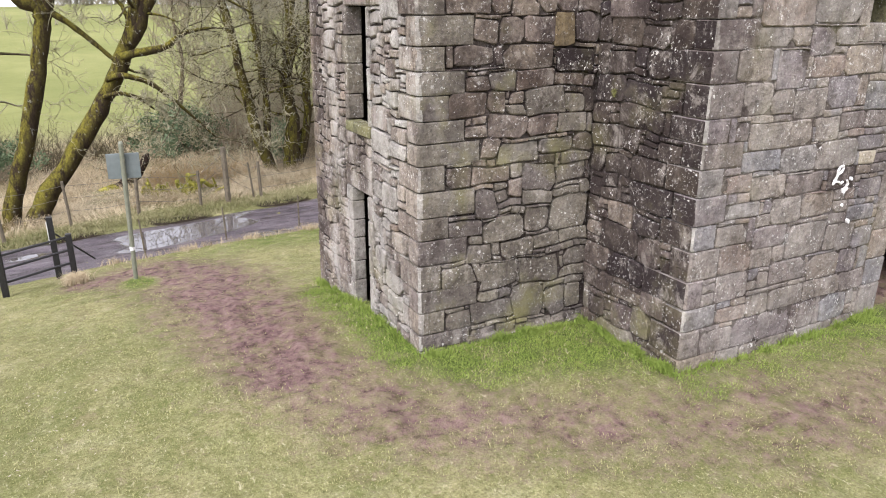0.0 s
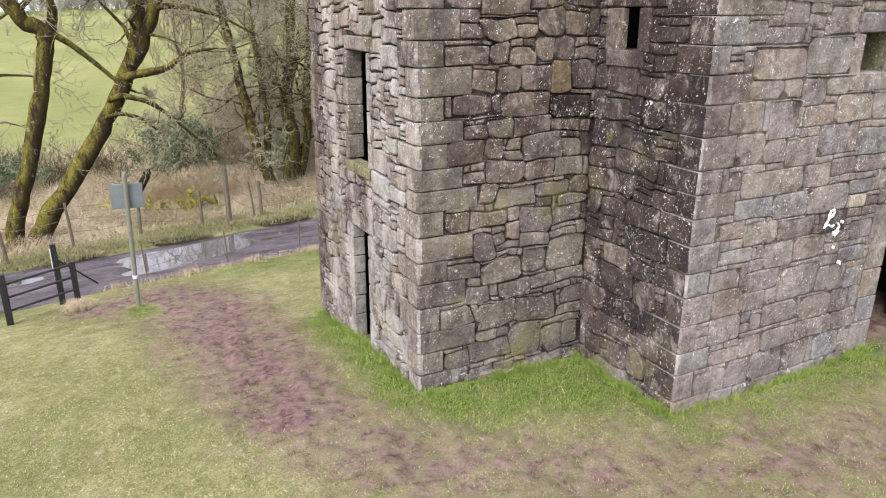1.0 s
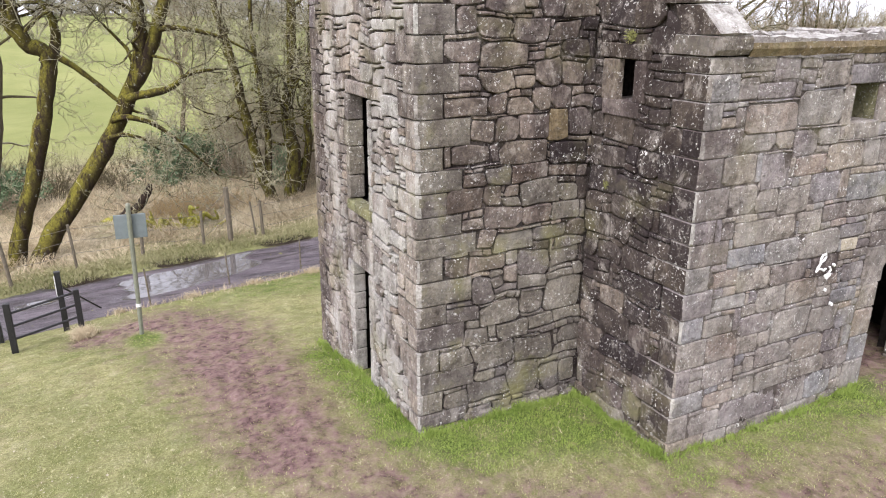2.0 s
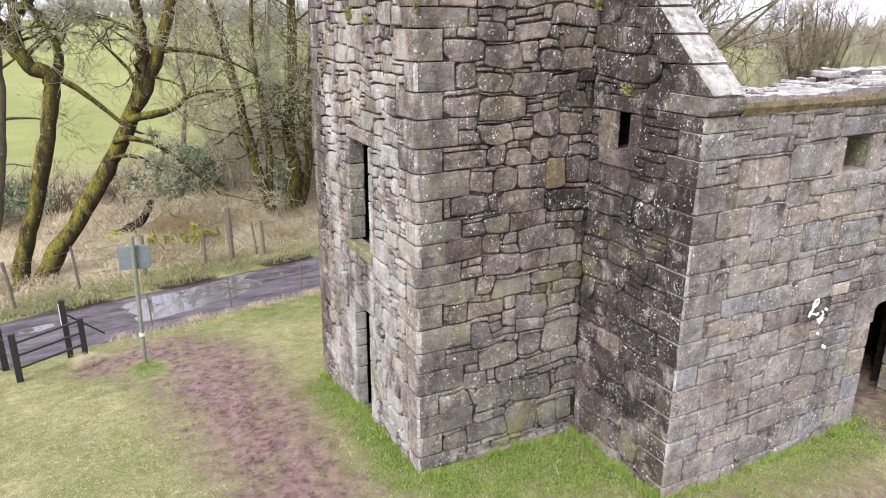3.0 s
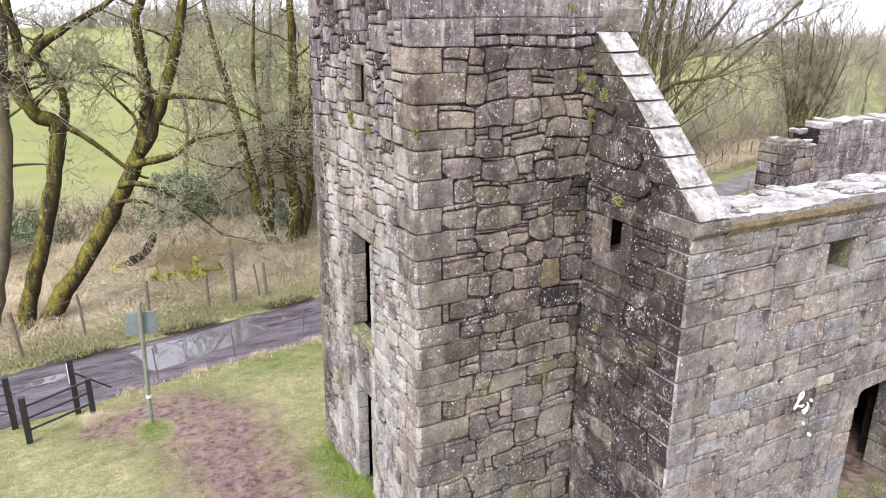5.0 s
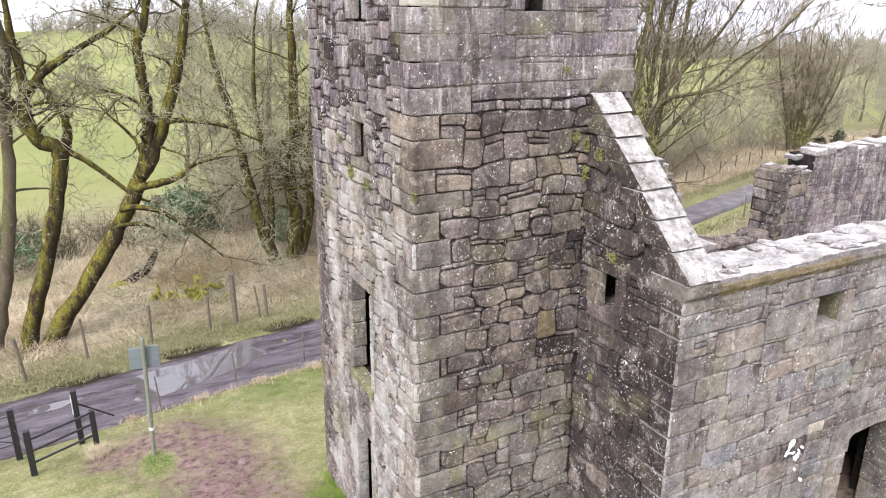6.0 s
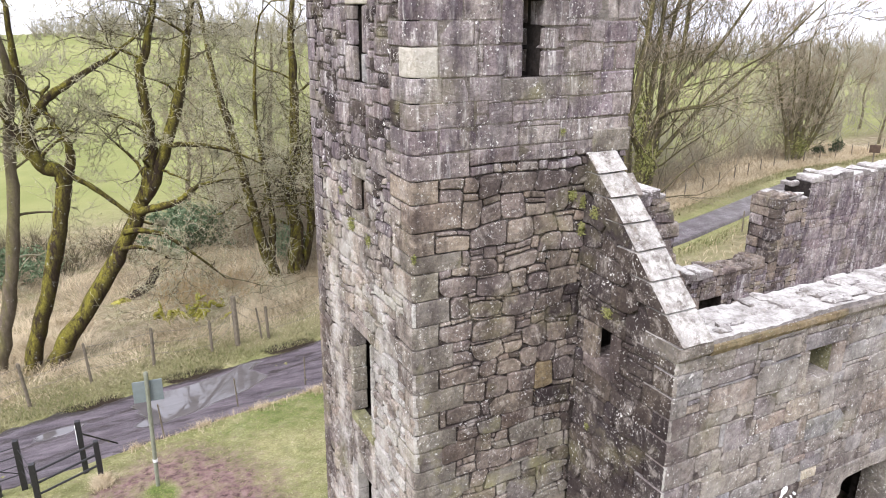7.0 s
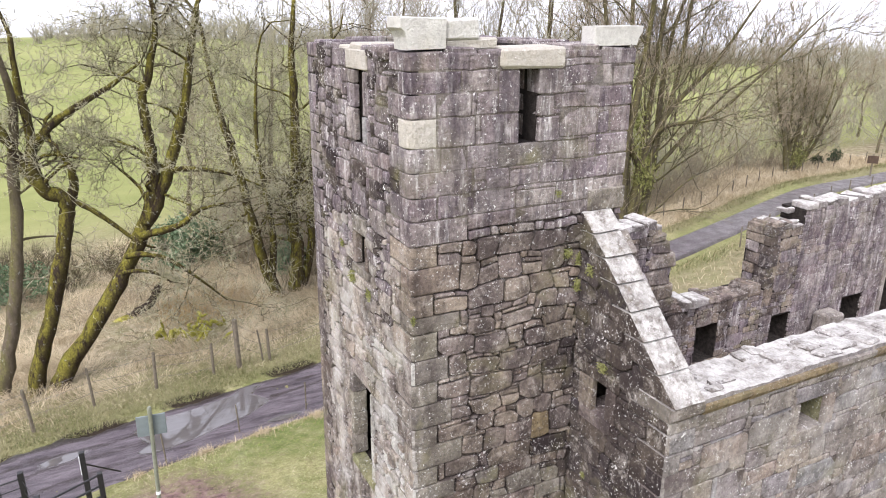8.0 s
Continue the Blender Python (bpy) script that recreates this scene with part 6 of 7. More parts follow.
tree("mossy crooked bare tree with an elbowed trunk", [
    ([(-5.62, 16.2, -2.4), (-5.47, 16.2, -1.95), (-5.15, 16.2, -0.89), (-4.6, 16.2, 0.7), (-4.1, 16.2, 2.25), (-3.82, 16.2, 3.45), (-3.84, 16.2, 3.95), (-4.28, 16.2, 4.22), (-4.46, 16.2, 4.87), (-4.40, 16.2, 5.84), (-4.49, 16.2, 7.25), (-4.45, 16.2, 8.6)],
     [0.34, 0.26, 0.22, 0.22, 0.22, 0.23, 0.22, 0.2, 0.18, 0.14, 0.1, 0.06]),
    ([(-3.75, 16.2, 3.6), (-3.56, 16.15, 4.15), (-3.5, 16.1, 4.55), (-3.57, 16.1, 5.04)], [0.16, 0.14, 0.12, 0.1]),
    ([(-4.35, 16.2, 4.3), (-4.67, 16.2, 5.01), (-4.91, 16.2, 5.57), (-5.13, 16.2, 6.25)], [0.17, 0.14, 0.12, 0.08]),
    ([(-4.3, 16.1, 5.6), (-3.87, 16.1, 6.07), (-3.33, 16.1, 6.43), (-2.78, 16.1, 6.77), (-2.08, 16.1, 7.17), (-1.25, 16.1, 7.78)], [0.12, 0.12, 0.11, 0.09, 0.07, 0.03]),
    ([(-3.80, 16.2, 3.95), (-3.32, 16.1, 3.68), (-2.63, 16.0, 3.05), (-1.92, 15.9, 2.35), (-1.5, 15.9, 2.15)], [0.10, 0.085, 0.07, 0.05, 0.025]),
    ([(-4.46, 16.2, 4.9), (-4.9, 16.0, 5.6), (-5.2, 15.8, 6.0), (-5.3, 15.6, 6.9)], [0.10, 0.08, 0.06, 0.03])],
     6, 8, 2.0, MOSSY_BARK, PALE_TWIG, 1.2, 0.02, 0.6, (4, 4, 4, 3), spurs=0.6)
tree("reddish-brown bare tree trunk by the fence", [
    ([(-6.5, 16.5, -2.5), (-6.37, 16.5, -2.0), (-5.89, 16.5, -0.28), (-5.48, 16.5, 1.48), (-5.17, 16.5, 3.2), (-5.01, 16.5, 4.87), (-4.7, 16.5, 6.6), (-4.9, 16.5, 8.4)],
     [0.34, 0.24, 0.2, 0.19, 0.17, 0.15, 0.11, 0.07])], 9, 7, 2.6, GREY_BARK, PALE_TWIG, 1.1, 0.04, 0.4, (4, 4, 4, 3), spurs=0.3)
tree("ivy-mossed bare tree leaning over the scrub", [
    ([(3.5, 21.5, -2.8), (3.3, 21.5, -1.9), (2.95, 21.5, -0.71), (2.55, 21.5, 1.4), (2.3, 21.5, 3.0), (1.95, 21.5, 4.6), (1.6, 21.5, 6.5), (1.4, 21.5, 8.6)],
     [0.34, 0.26, 0.22, 0.19, 0.16, 0.13, 0.1, 0.06]),
    ([(3.3, 21.6, -1.5), (3.45, 21.6, 0.2), (3.3, 21.6, 2.2), (3.1, 21.6, 4.5), (3.3, 21.6, 7.0)], [0.16, 0.14, 0.12, 0.09, 0.05])],
     12, 18, 3.0, MOSSY_BARK, PALE_TWIG, 1.15, 0.04, 0.28, (4, 4, 4, 3), spurs=0.3)
tree("mossy bare tree with a stout twin trunk", [
    ([(4.35, 22.0, -2.9), (4.38, 22.0, -2.2), (4.55, 22.0, -0.84), (4.40, 22.0, 0.97), (4.74, 22.0, 2.89), (4.84, 22.0, 5.24), (4.83, 22.0, 7.48), (5.09, 22.0, 9.7)],
     [0.42, 0.33, 0.29, 0.26, 0.23, 0.19, 0.13, 0.08]),
    ([(4.7, 22.1, -2.4), (5.2, 22.1, -0.6), (5.3, 22.1, 1.6), (5.6, 22.1, 4.2), (5.7, 22.1, 7.0)], [0.2, 0.18, 0.15, 0.12, 0.06])],
     15, 18, 3.0, MOSSY_BARK, PALE_TWIG, 1.15, 0.04, 0.28, (4, 4, 4, 3), spurs=0.3)

def trunk_ivy(ob, middle, reach, n, seed):
    """Ivy and hanging moss about a stem: small leaves in drooping clumps, part of the tree."""
    g = np.random.default_rng(seed)
    c = g.normal(0, 0.45, (n, 3)) * np.array(reach) + np.array(middle) - np.array(ob.location)
    a = g.normal(0, 1, (n, 3)) + np.array((0, 0, -0.8))
    a /= np.linalg.norm(a, axis=1)[:, None]
    b = np.cross(a, g.normal(0, 1, (n, 3)))
    b /= np.linalg.norm(b, axis=1)[:, None]
    w = g.uniform(0.05, 0.13, (n, 1))
    verts = np.stack([c - a * w, c + b * w * 0.3, c + a * w, c - b * w * 0.3], 1).reshape(-1, 3)
    tagged(part("ivy", tri_mesh("ivy", verts, np.arange(4 * n).reshape(-1, 4), IVY), None, ob, "yellow-green ivy and hanging moss"), kind="stuff")


# the tall tree behind the tower and its neighbours to the east
tall_tree = tree("tall spreading many-stemmed bare tree beyond the lane", [
    ([(22.7, 21.6, -2.6), (22.8, 21.6, -1.6), (23.2, 21.6, 1.0), (23.6, 21.6, 4.4), (23.9, 21.6, 7.2), (24.1, 21.6, 10.5), (24.4, 21.5, 14.0)], [0.45, 0.3, 0.2, 0.16, 0.13, 0.1, 0.05]),
    ([(22.9, 21.5, -1.4), (24.2, 21.4, 3.0), (25.1, 21.3, 5.9), (25.6, 21.3, 10.2), (26.4, 21.3, 13.5)], [0.2, 0.15, 0.12, 0.09, 0.04]),
    ([(22.7, 21.7, -1.4), (22.5, 21.8, 3.2), (22.3, 21.9, 7.2), (22.2, 22.0, 10.8), (21.7, 22.0, 14.5)], [0.2, 0.15, 0.12, 0.09, 0.04]),
    ([(23.2, 21.5, 0.6), (23.9, 21.2, 3.2), (27.0, 20.6, 3.9), (29.6, 20.2, 5.7), (32.5, 19.6, 8.3), (34.0, 19.3, 9.6)], [0.14, 0.12, 0.09, 0.07, 0.045, 0.02]),
    ([(23.4, 21.5, 2.2), (25.0, 21.2, 4.6), (27.2, 20.9, 6.6), (29.4, 20.5, 9.6)], [0.16, 0.13, 0.1, 0.05]),
    ([(23.1, 21.6, 1.4), (21.6, 21.4, 4.5), (20.2, 21.2, 8.0), (19.4, 21.0, 11.5)], [0.18, 0.15, 0.11, 0.06]),
    ([(22.2, 21.4, -2.4), (22.0, 21.4, 1.5), (22.5, 21.3, 5.5), (22.9, 21.2, 9.5), (23.2, 21.2, 13.0)], [0.3, 0.22, 0.17, 0.12, 0.05]),
    ([(23.6, 21.7, -2.4), (24.4, 21.8, 1.2), (24.6, 21.9, 5.0), (25.2, 22.0, 8.5), (27.0, 22.0, 12.0)], [0.28, 0.2, 0.15, 0.1, 0.05]),
    ([(24.3, 21.6, 1.0), (26.4, 21.2, 3.2), (28.6, 20.9, 5.2), (31.0, 20.4, 6.4)], [0.12, 0.1, 0.07, 0.03])],
     18, 11, 4.2, OLIVE_BARK, BROWN_TWIG, 0.95, 0.08, 0.15, (4, 4, 4, 3), far=True)
trunk_ivy(tall_tree, (23.4, 21.3, 0.9), (0.9, 0.6, 1.3), 900, 61)
trunk_ivy(tall_tree, (22.7, 21.4, 3.4), (0.5, 0.5, 2.2), 700, 62)
bend_tree = tree("many-stemmed bare tree beside the lane's bend", [
    ([(41.9, 26.5, -2.5), (41.1, 26.5, 0.4), (39.98, 26.5, 2.96), (39.1, 26.4, 5.0)], [0.22, 0.15, 0.10, 0.04]),
    ([(42.0, 26.6, -2.4), (41.6, 26.5, 0.3), (41.2, 26.4, 2.9), (40.7, 26.4, 5.6)], [0.24, 0.16, 0.10, 0.04]),
    ([(42.1, 26.4, -2.4), (42.2, 26.4, 0.6), (42.2, 26.3, 3.2), (42.0, 26.3, 5.9)], [0.22, 0.15, 0.10, 0.04]),
    ([(42.2, 26.5, -2.3), (42.7, 26.4, 0.2), (43.3, 26.3, 2.5), (43.6, 26.3, 5.2)], [0.22, 0.15, 0.10, 0.04]),
    ([(42.3, 26.4, -2.2), (43.3, 26.2, 0.2), (44.2, 26.0, 2.4), (44.8, 26.0, 4.6)], [0.2, 0.14, 0.09, 0.04]),
    ([(42.4, 26.5, -2.0), (43.9, 26.4, -0.2), (45.2, 26.4, 1.8), (46.1, 26.4, 3.6)], [0.17, 0.12, 0.08, 0.03])],
     21, 14, 2.0, OLIVE_BARK, BROWN_TWIG, 0.85, 0.1, 0.2, (4, 4, 4, 3), far=True)
trunk_ivy(bend_tree, (42.3, 26.2, -0.6), (1.0, 0.6, 1.0), 500, 63)


def simple_tree(label, x, y, h, seed, bark, twig, lean=0.0, boughs=16, kids=(4, 4, 4, 2), last=3):
    r = random.Random(seed)
    z = float(land(x, y))
    pts = [(x, y, z - 0.3)] + [(x + lean * k + r.gauss(0, 0.15), y + r.gauss(0, 0.15), z + h * k / 4) for k in range(1, 5)]
    w = h * 0.015
    return tree(label, [(pts, [w * 1.5, w, w * 0.8, w * 0.55, w * 0.25])], seed, boughs, h * 0.36, bark, twig, kids=kids, last=last, start=0.25, far=True)


for k, (x, y, h, lean) in enumerate(((-14.5, 31, 7, 0.2), (1.6, 33, 8, 0.1), (5.0, 29, 10.5, 0.2), (8.0, 27, 12.5, 0.1), (11.0, 29, 12, 0.0), (14.0, 33, 13, 0.2),
                                     (17.0, 30, 14, -0.1), (19.5, 31, 13.5, 0.2), (22.5, 30, 14, 0.1), (25.5, 33, 13, -0.1), (28.5, 31, 11, 0.1), (33.0, 37, 8, -0.2), (56.0, 29, 6, 0.2), (64.0, 36, 7, 0.1))):
    simple_tree("bare grey-green tree in the belt beyond the lane", x, y, h, 40 + k, GREY_BARK, (TWIG, BROWN_TWIG, PALE_TWIG)[k % 3], lean)


def thicket(name, label, spots, height, seed, material, stems=14, side=5, thick=0.014):
    """Bare scrub: fans of thin stems with side twigs."""
    g = np.random.default_rng(seed)
    spots = np.array(spots, float)
    n = len(spots) * stems
    base = np.repeat(spots, stems, 0) + np.c_[g.normal(0, 0.3, (n, 2)), np.zeros(n)]
    d = np.c_[g.normal(0, 0.42, (n, 2)), np.ones(n)]
    h = np.repeat(g.uniform(0.6, 1.2, len(spots)), stems) * height * g.uniform(0.6, 1.1, n)
    curve = g.normal(0, 0.25, (n, 3))
    t = np.linspace(0, 1, 5)
    p = base[:, None] + (d[:, None] * t[None, :, None] + curve[:, None] * (t ** 2)[None, :, None]) * h[:, None, None]
    r = thick * h[:, None] / height * np.linspace(1.2, 0.35, 5)[None]
    s = Sticks()
    s.p.extend(p)
    s.r.extend(r)
    m = n * side
    who = np.repeat(np.arange(n), side)
    at = g.integers(1, 4, m)
    q = p[who, at]
    d2 = d[who] * 0.6 + g.normal(0, 0.7, (m, 3)) + np.array((0, 0, 0.2))
    l2 = h[who] * g.uniform(0.18, 0.45, m)
    p2 = q[:, None] + (d2[:, None] * t[None, :, None] + g.normal(0, 0.3, (m, 1, 3)) * (t ** 2)[None, :, None]) * l2[:, None, None]
    ob = tagged(part(name, s.mesh(name, material, 3), None, None), label, "scrub", kind="stuff")
    s = Sticks()
    s.p.extend(p2[:, ::4])
    s.r.extend(r[who, at][:, None] * np.linspace(0.75, 0.35, 2)[None])
    tagged(part("side_twigs", s.mesh("side_twigs", material, 3), None, ob), kind="stuff")
    return ob


def scatter(n, seed, x0, x1, y0, y1, keep=None):
    g = np.random.default_rng(seed)
    x, y = g.uniform(x0, x1, n), g.uniform(y0, y1, n)
    if keep is not None:
        ok = keep(x, y)
        x, y = x[ok], y[ok]
    return np.c_[x, y, land(x, y)]


def behind_lane(x, y):
    return y - road_line(x) > 4.5


thicket("scrub", "tangled bare brown scrub beyond the fence", scatter(80, 3, 5, 16, 20, 30, behind_lane), 1.9, 3, BROWN_TWIG, 10, 5, 0.016)
thicket("scrub", "bare grey hedgerow scrub behind the trees", scatter(130, 4, 2, 36, 27, 38, behind_lane), 3.2, 4, TWIG, 8, 5, 0.022)
thicket("scrub", "bare brown scrub beside the lane's bend", scatter(210, 5, 15, 48, 19.5, 32, lambda x, y: y - road_line(x) > 5.5), 2.1, 5, BROWN_TWIG, 9, 6, 0.02)
thicket("scrub", "bare grey wood on the slope", scatter(210, 6, 52, 125, 24, 75, lambda x, y: y < 20 + 0.5 * x), 5.0, 6, TWIG, 9, 6, 0.035)
thicket("scrub", "tall bare saplings beyond the lane", scatter(60, 15, 27, 60, 30, 44, lambda x, y: y - road_line(x) > 7), 3.8, 15, TWIG, 9, 6, 0.024)
thicket("scrub", "tall grey saplings crowding the mossy trees", scatter(34, 26, 2.2, 8, 26, 33), 4.6, 26, BROWN_TWIG, 7, 8, 0.02)
RUST_TWIG = bark_material("rusty_dead_bracken", (0.52, 0.37, 0.2), (0.5, 0.4, 0.2), 0.5)
thicket("bracken", "rusty dead bracken round the fallen bough", scatter(46, 27, -1.2, 2.4, 19.5, 23.5), 0.6, 27, RUST_TWIG, 10, 4, 0.009)
thicket("bracken", "flattened brown bracken and bramble under the mossy trees", scatter(70, 28, -5.5, 5, 21.5, 26.0), 0.5, 28, BROWN_TWIG, 9, 5, 0.008)
thicket("scrub", "low dark bare scrub along the pasture's edge", scatter(120, 16, -16, 10, 27.5, 33, lambda x, y: np.abs(x - 1.2) > 2.4), 1.35, 16, GREY_BARK, 10, 6, 0.014)
# the far rows use the pale twig colour as their haze
thicket("hedgerow", "distant bare hedgerow across the pasture", [(x, 110 + 6 * math.sin(x * 0.05), float(land(x, 110 + 6 * math.sin(x * 0.05)))) for x in range(-70, 130, 3)], 3.0, 7, TWIG, 6, 3, 0.06)
thicket("hedgerow", "distant wood along the hill's crest", [(-3 + r * math.sin(a), -7 + r * math.cos(a), float(land(-3 + r * math.sin(a), -7 + r * math.cos(a)))) for a, r in ((k * 0.0075 - 0.3, 168 + 9 * math.sin(k * 1.7)) for k in range(230)) if math.sin(a * 9) + math.sin(a * 23) > -1.0], 5.0, 8, TWIG, 12, 6, 0.12)


def leafy(name, label, category, middle, reach, n, seed, material, leaf=0.09, kind=""):
    """A dense evergreen: leaves in clumps over a rounded uneven form, with stems inside."""
    g = np.random.default_rng(seed)
    ob = holder(name, label, category, kind=kind, at=middle)
    clumps = g.normal(0, 1, (60, 3))
    clumps /= np.linalg.norm(clumps, axis=1)[:, None]
    clumps *= np.array(reach) * g.uniform(0.35, 1.2, (60, 1))
    who = g.integers(0, 60, n)
    c = clumps[who] + g.normal(0, 0.17, (n, 3)) * min(reach)
    a = g.normal(0, 1, (n, 3))
    a /= np.linalg.norm(a, axis=1)[:, None]
    b = np.cross(a, g.normal(0, 1, (n, 3)))
    b /= np.linalg.norm(b, axis=1)[:, None]
    w = g.uniform(0.6, 1.2, (n, 1)) * leaf
    verts = np.stack([c - a * w, c + b * w * 0.35, c + a * w, c - b * w * 0.35], 1).reshape(-1, 3)
    tagged(part("foliage", tri_mesh("foliage", verts, np.arange(4 * n).reshape(-1, 4), material), None, ob), kind="stuff")
    s = Sticks()
    t = np.linspace(0, 1, 5)[:, None]
    for q in clumps[:40]:
        foot_at = np.array((q[0] * 0.15, q[1] * 0.15, -reach[2]))
        s.add(foot_at + (q - foot_at) * t, [0.03, 0.025, 0.02, 0.015, 0.01])
    tagged(part("branch_work", s.mesh("branch_work", BROWN_TWIG, 4), None, ob), kind="stuff")


leafy("evergreen_bush", "dark green rhododendron bush beneath the trees", "bush", (1.2, 28.6, -1.7), (2.0, 1.3, 1.2), 9000, 2, EVERGREEN, 0.11)
leafy("evergreen_bush", "low dark evergreen bush behind the trunks", "bush", (4.9, 24.5, -1.7), (0.8, 0.7, 0.8), 1500, 3, EVERGREEN)
leafy("evergreen_bush", "dark bramble and evergreen tangle by the trees", "bush", (-6.8, 27.0, -2.1), (1.7, 1.1, 0.75), 3000, 4, EVERGREEN)

DARK_SHRUB = blade_material("dark_shrub_leaves", (0.012, 0.018, 0.01), (0.03, 0.042, 0.022), (0.07, 0.09, 0.045))
leafy("evergreen_bush", "small round clipped evergreen shrub beside the lane", "bush", (47.4, 28.2, float(land(47.4, 28.2)) + 0.4), (0.4, 0.4, 0.45), 600, 5, DARK_SHRUB, 0.1)
leafy("evergreen_bush", "small round clipped evergreen shrub beside the lane", "bush", (48.9, 27.8, float(land(48.9, 27.8)) + 0.6), (0.5, 0.5, 0.6), 700, 6, DARK_SHRUB, 0.1)
# a broken leaning stump with yellow moss, and a mossy fallen bough
stump = holder("tree_stump", "broken leaning tree stump with yellow moss", "stump", at=(-2.15, 22.7, -2.85))
pile = Pile()
stem_tube(pile, [(-0.6, 0, -0.2), (-0.3, 0, 0.1), (0.25, 0, 0.38), (0.65, 0, 0.68), (0.95, 0, 1.2)], [0.2, 0.19, 0.18, 0.17, 0.13], random.Random(2), 8)
stem_tube(pile, [(0.86, 0, 1.05), (0.97, 0, 1.22), (1.1, 0.02, 1.28)], [0.13, 0.14, 0.11], random.Random(3), 6)
part("trunk", pile.mesh("trunk", bark_material("dark_wet_bark", (0.045, 0.032, 0.026), (0.05, 0.04, 0.02), 0.2), True), None, stump)
MOSS = plain_material("yellow_green_moss", (0.11, 0.105, 0.02), (0.40, 0.37, 0.075), 11, 0.95, 0.0, 0.1, 0.8)
bm = bmesh.new()
bmesh.ops.create_icosphere(bm, subdivisions=3, radius=0.3, matrix=Matrix.Translation((-0.45, -0.25, 0.0)) @ Matrix.Diagonal((1.5, 0.9, 1.1, 1)))
for v in bm.verts:
    v.co += v.co.normalized() * noise.noise(v.co * 7) * 0.22
part("moss", bm, MOSS, stump, "yellow-green moss cushion")
log = holder("fallen_bough", "fallen bough covered in yellow-green moss", "log", at=(-0.2, 19.0, float(land(-0.2, 19.0))))
r = random.Random(5)
for k in range(18):
    x0, y0 = r.uniform(-1.6, 0.5), r.uniform(-1.7, 0.6)
    pts = [(x0, y0, 0.12)]
    for j in range(4):
        pts.append((pts[-1][0] + r.uniform(-0.12, 0.3), pts[-1][1] + r.gauss(0, 0.16), min(0.5, max(0.05, pts[-1][2] + r.gauss(0.04, 0.2)))))
    pile = Pile()
    stem_tube(pile, pts, [0.04, 0.075, 0.08, 0.06, 0.025], r, 6)
    part("branch", pile.mesh("branch", MOSS, True), None, log)


# ---- grass ----
def blades(name, label, x, y, height, width, lean, material, seed, swirl=False):
    """Bent blades of grass, two triangles each, rooted on the ground."""
    g = np.random.default_rng(seed)
    n = len(x)
    z = land(x, y) - 0.01
    th = g.uniform(0, 2 * math.pi, n)
    side = np.c_[np.cos(th), np.sin(th), np.zeros(n)] * width[:, None] * 0.5
    ph = g.uniform(0, 2 * math.pi, n)
    if swirl:
        ph = 2.4 * np.sin(x * 0.9 + 1.3 * np.sin(y * 0.7)) + 1.9 * np.sin(y * 1.3 - x * 0.5) + g.normal(0, 0.55, n)
    way = np.c_[np.cos(ph), np.sin(ph), np.zeros(n)] * (lean * height)[:, None]
    root = np.c_[x, y, z]
    mid = root + way * 0.35 + np.c_[np.zeros((n, 2)), height * 0.6]
    tip = root + way + np.c_[np.zeros((n, 2)), height * np.sqrt(np.clip(1 - lean ** 2 * 0.5, 0.2, 1))]
    verts = np.stack([root - side, root + side, mid + side * 0.7, mid - side * 0.7, tip], 1).reshape(-1, 3)
    b = np.arange(n)[:, None] * 5
    faces = np.concatenate([b + np.array([0, 1, 2]), b + np.array([0, 2, 3]), b + np.array([3, 2, 4])], 0)
    return tagged(part(name, tri_mesh(name, verts, faces, material), None, None), label, "grass", kind="stuff")


def inside_walls(x, y):
    tower_in = (x > 0.02) & (x < 3.2) & (y > 0.02) & (y < 3.9)
    hall_in = (x > 2.44) & (y > -1.78) & (y < 5.9)
    return tower_in | hall_in


g = np.random.default_rng(77)
n = 210000
x, y = g.uniform(-7.5, 8.5, n), g.uniform(-4.5, 9.6, n)
mud, lush = mud_mask(x, y), lush_mask(x, y)
patch = 0.5 + 0.5 * np.sin(x * 2.3 + 1.1 * np.sin(y * 1.9)) * np.sin(y * 2.7 + np.sin(x * 1.3))
chance = np.clip(1.0 - 1.0 * mud + 0.25 * (patch - 0.5), 0.1, 1) * (1 - 0.8 * lush)
ok = (g.random(n) < chance) & ~inside_walls(x, y) & (y - road_line(x) < -1.45)
x, y = x[ok], y[ok]
k = len(x)
blades("lawn_grass", "short patchy yellow-green winter turf", x, y, g.uniform(0.015, 0.036, k), g.uniform(0.005, 0.010, k), g.uniform(0.4, 1.3, k), TURF, 1)
n = 420000
close = g.random(n) < 0.7
x = np.where(close, g.uniform(-1.0, 5.8, n), g.uniform(-5, 8.5, n))
y = np.where(close, g.uniform(-2.9, 4.4, n), g.uniform(-3.2, 10.2, n))
lush = lush_mask(x, y)
ok = (g.random(n) < lush) & ~inside_walls(x, y) & (y - road_line(x) < -1.4)
x, y = x[ok], y[ok]
k = len(x)
blades("lush_grass", "longer bright green grass along the walls", x, y, g.uniform(0.02, 0.075, k) * (0.5 + 0.5 * lush[ok]), g.uniform(0.004, 0.009, k), g.uniform(0.4, 1.25, k), LUSH, 2)
# longer tufts against the foot of the walls, and withered ones among the green
n = 15000
at = g.integers(0, 4, n)
along = g.random(n) + 0.04 * np.sin(40 * g.random(n))
off = np.abs(g.normal(0, 0.05, n)) + 0.02
x = np.choose(at, [-off, 2.4 * along, 2.42 - off - 0.01, 2.42 + 6 * along])
y = np.choose(at, [3.9 * along, -off - 0.05, -1.8 + 1.8 * along, -1.81 - off])
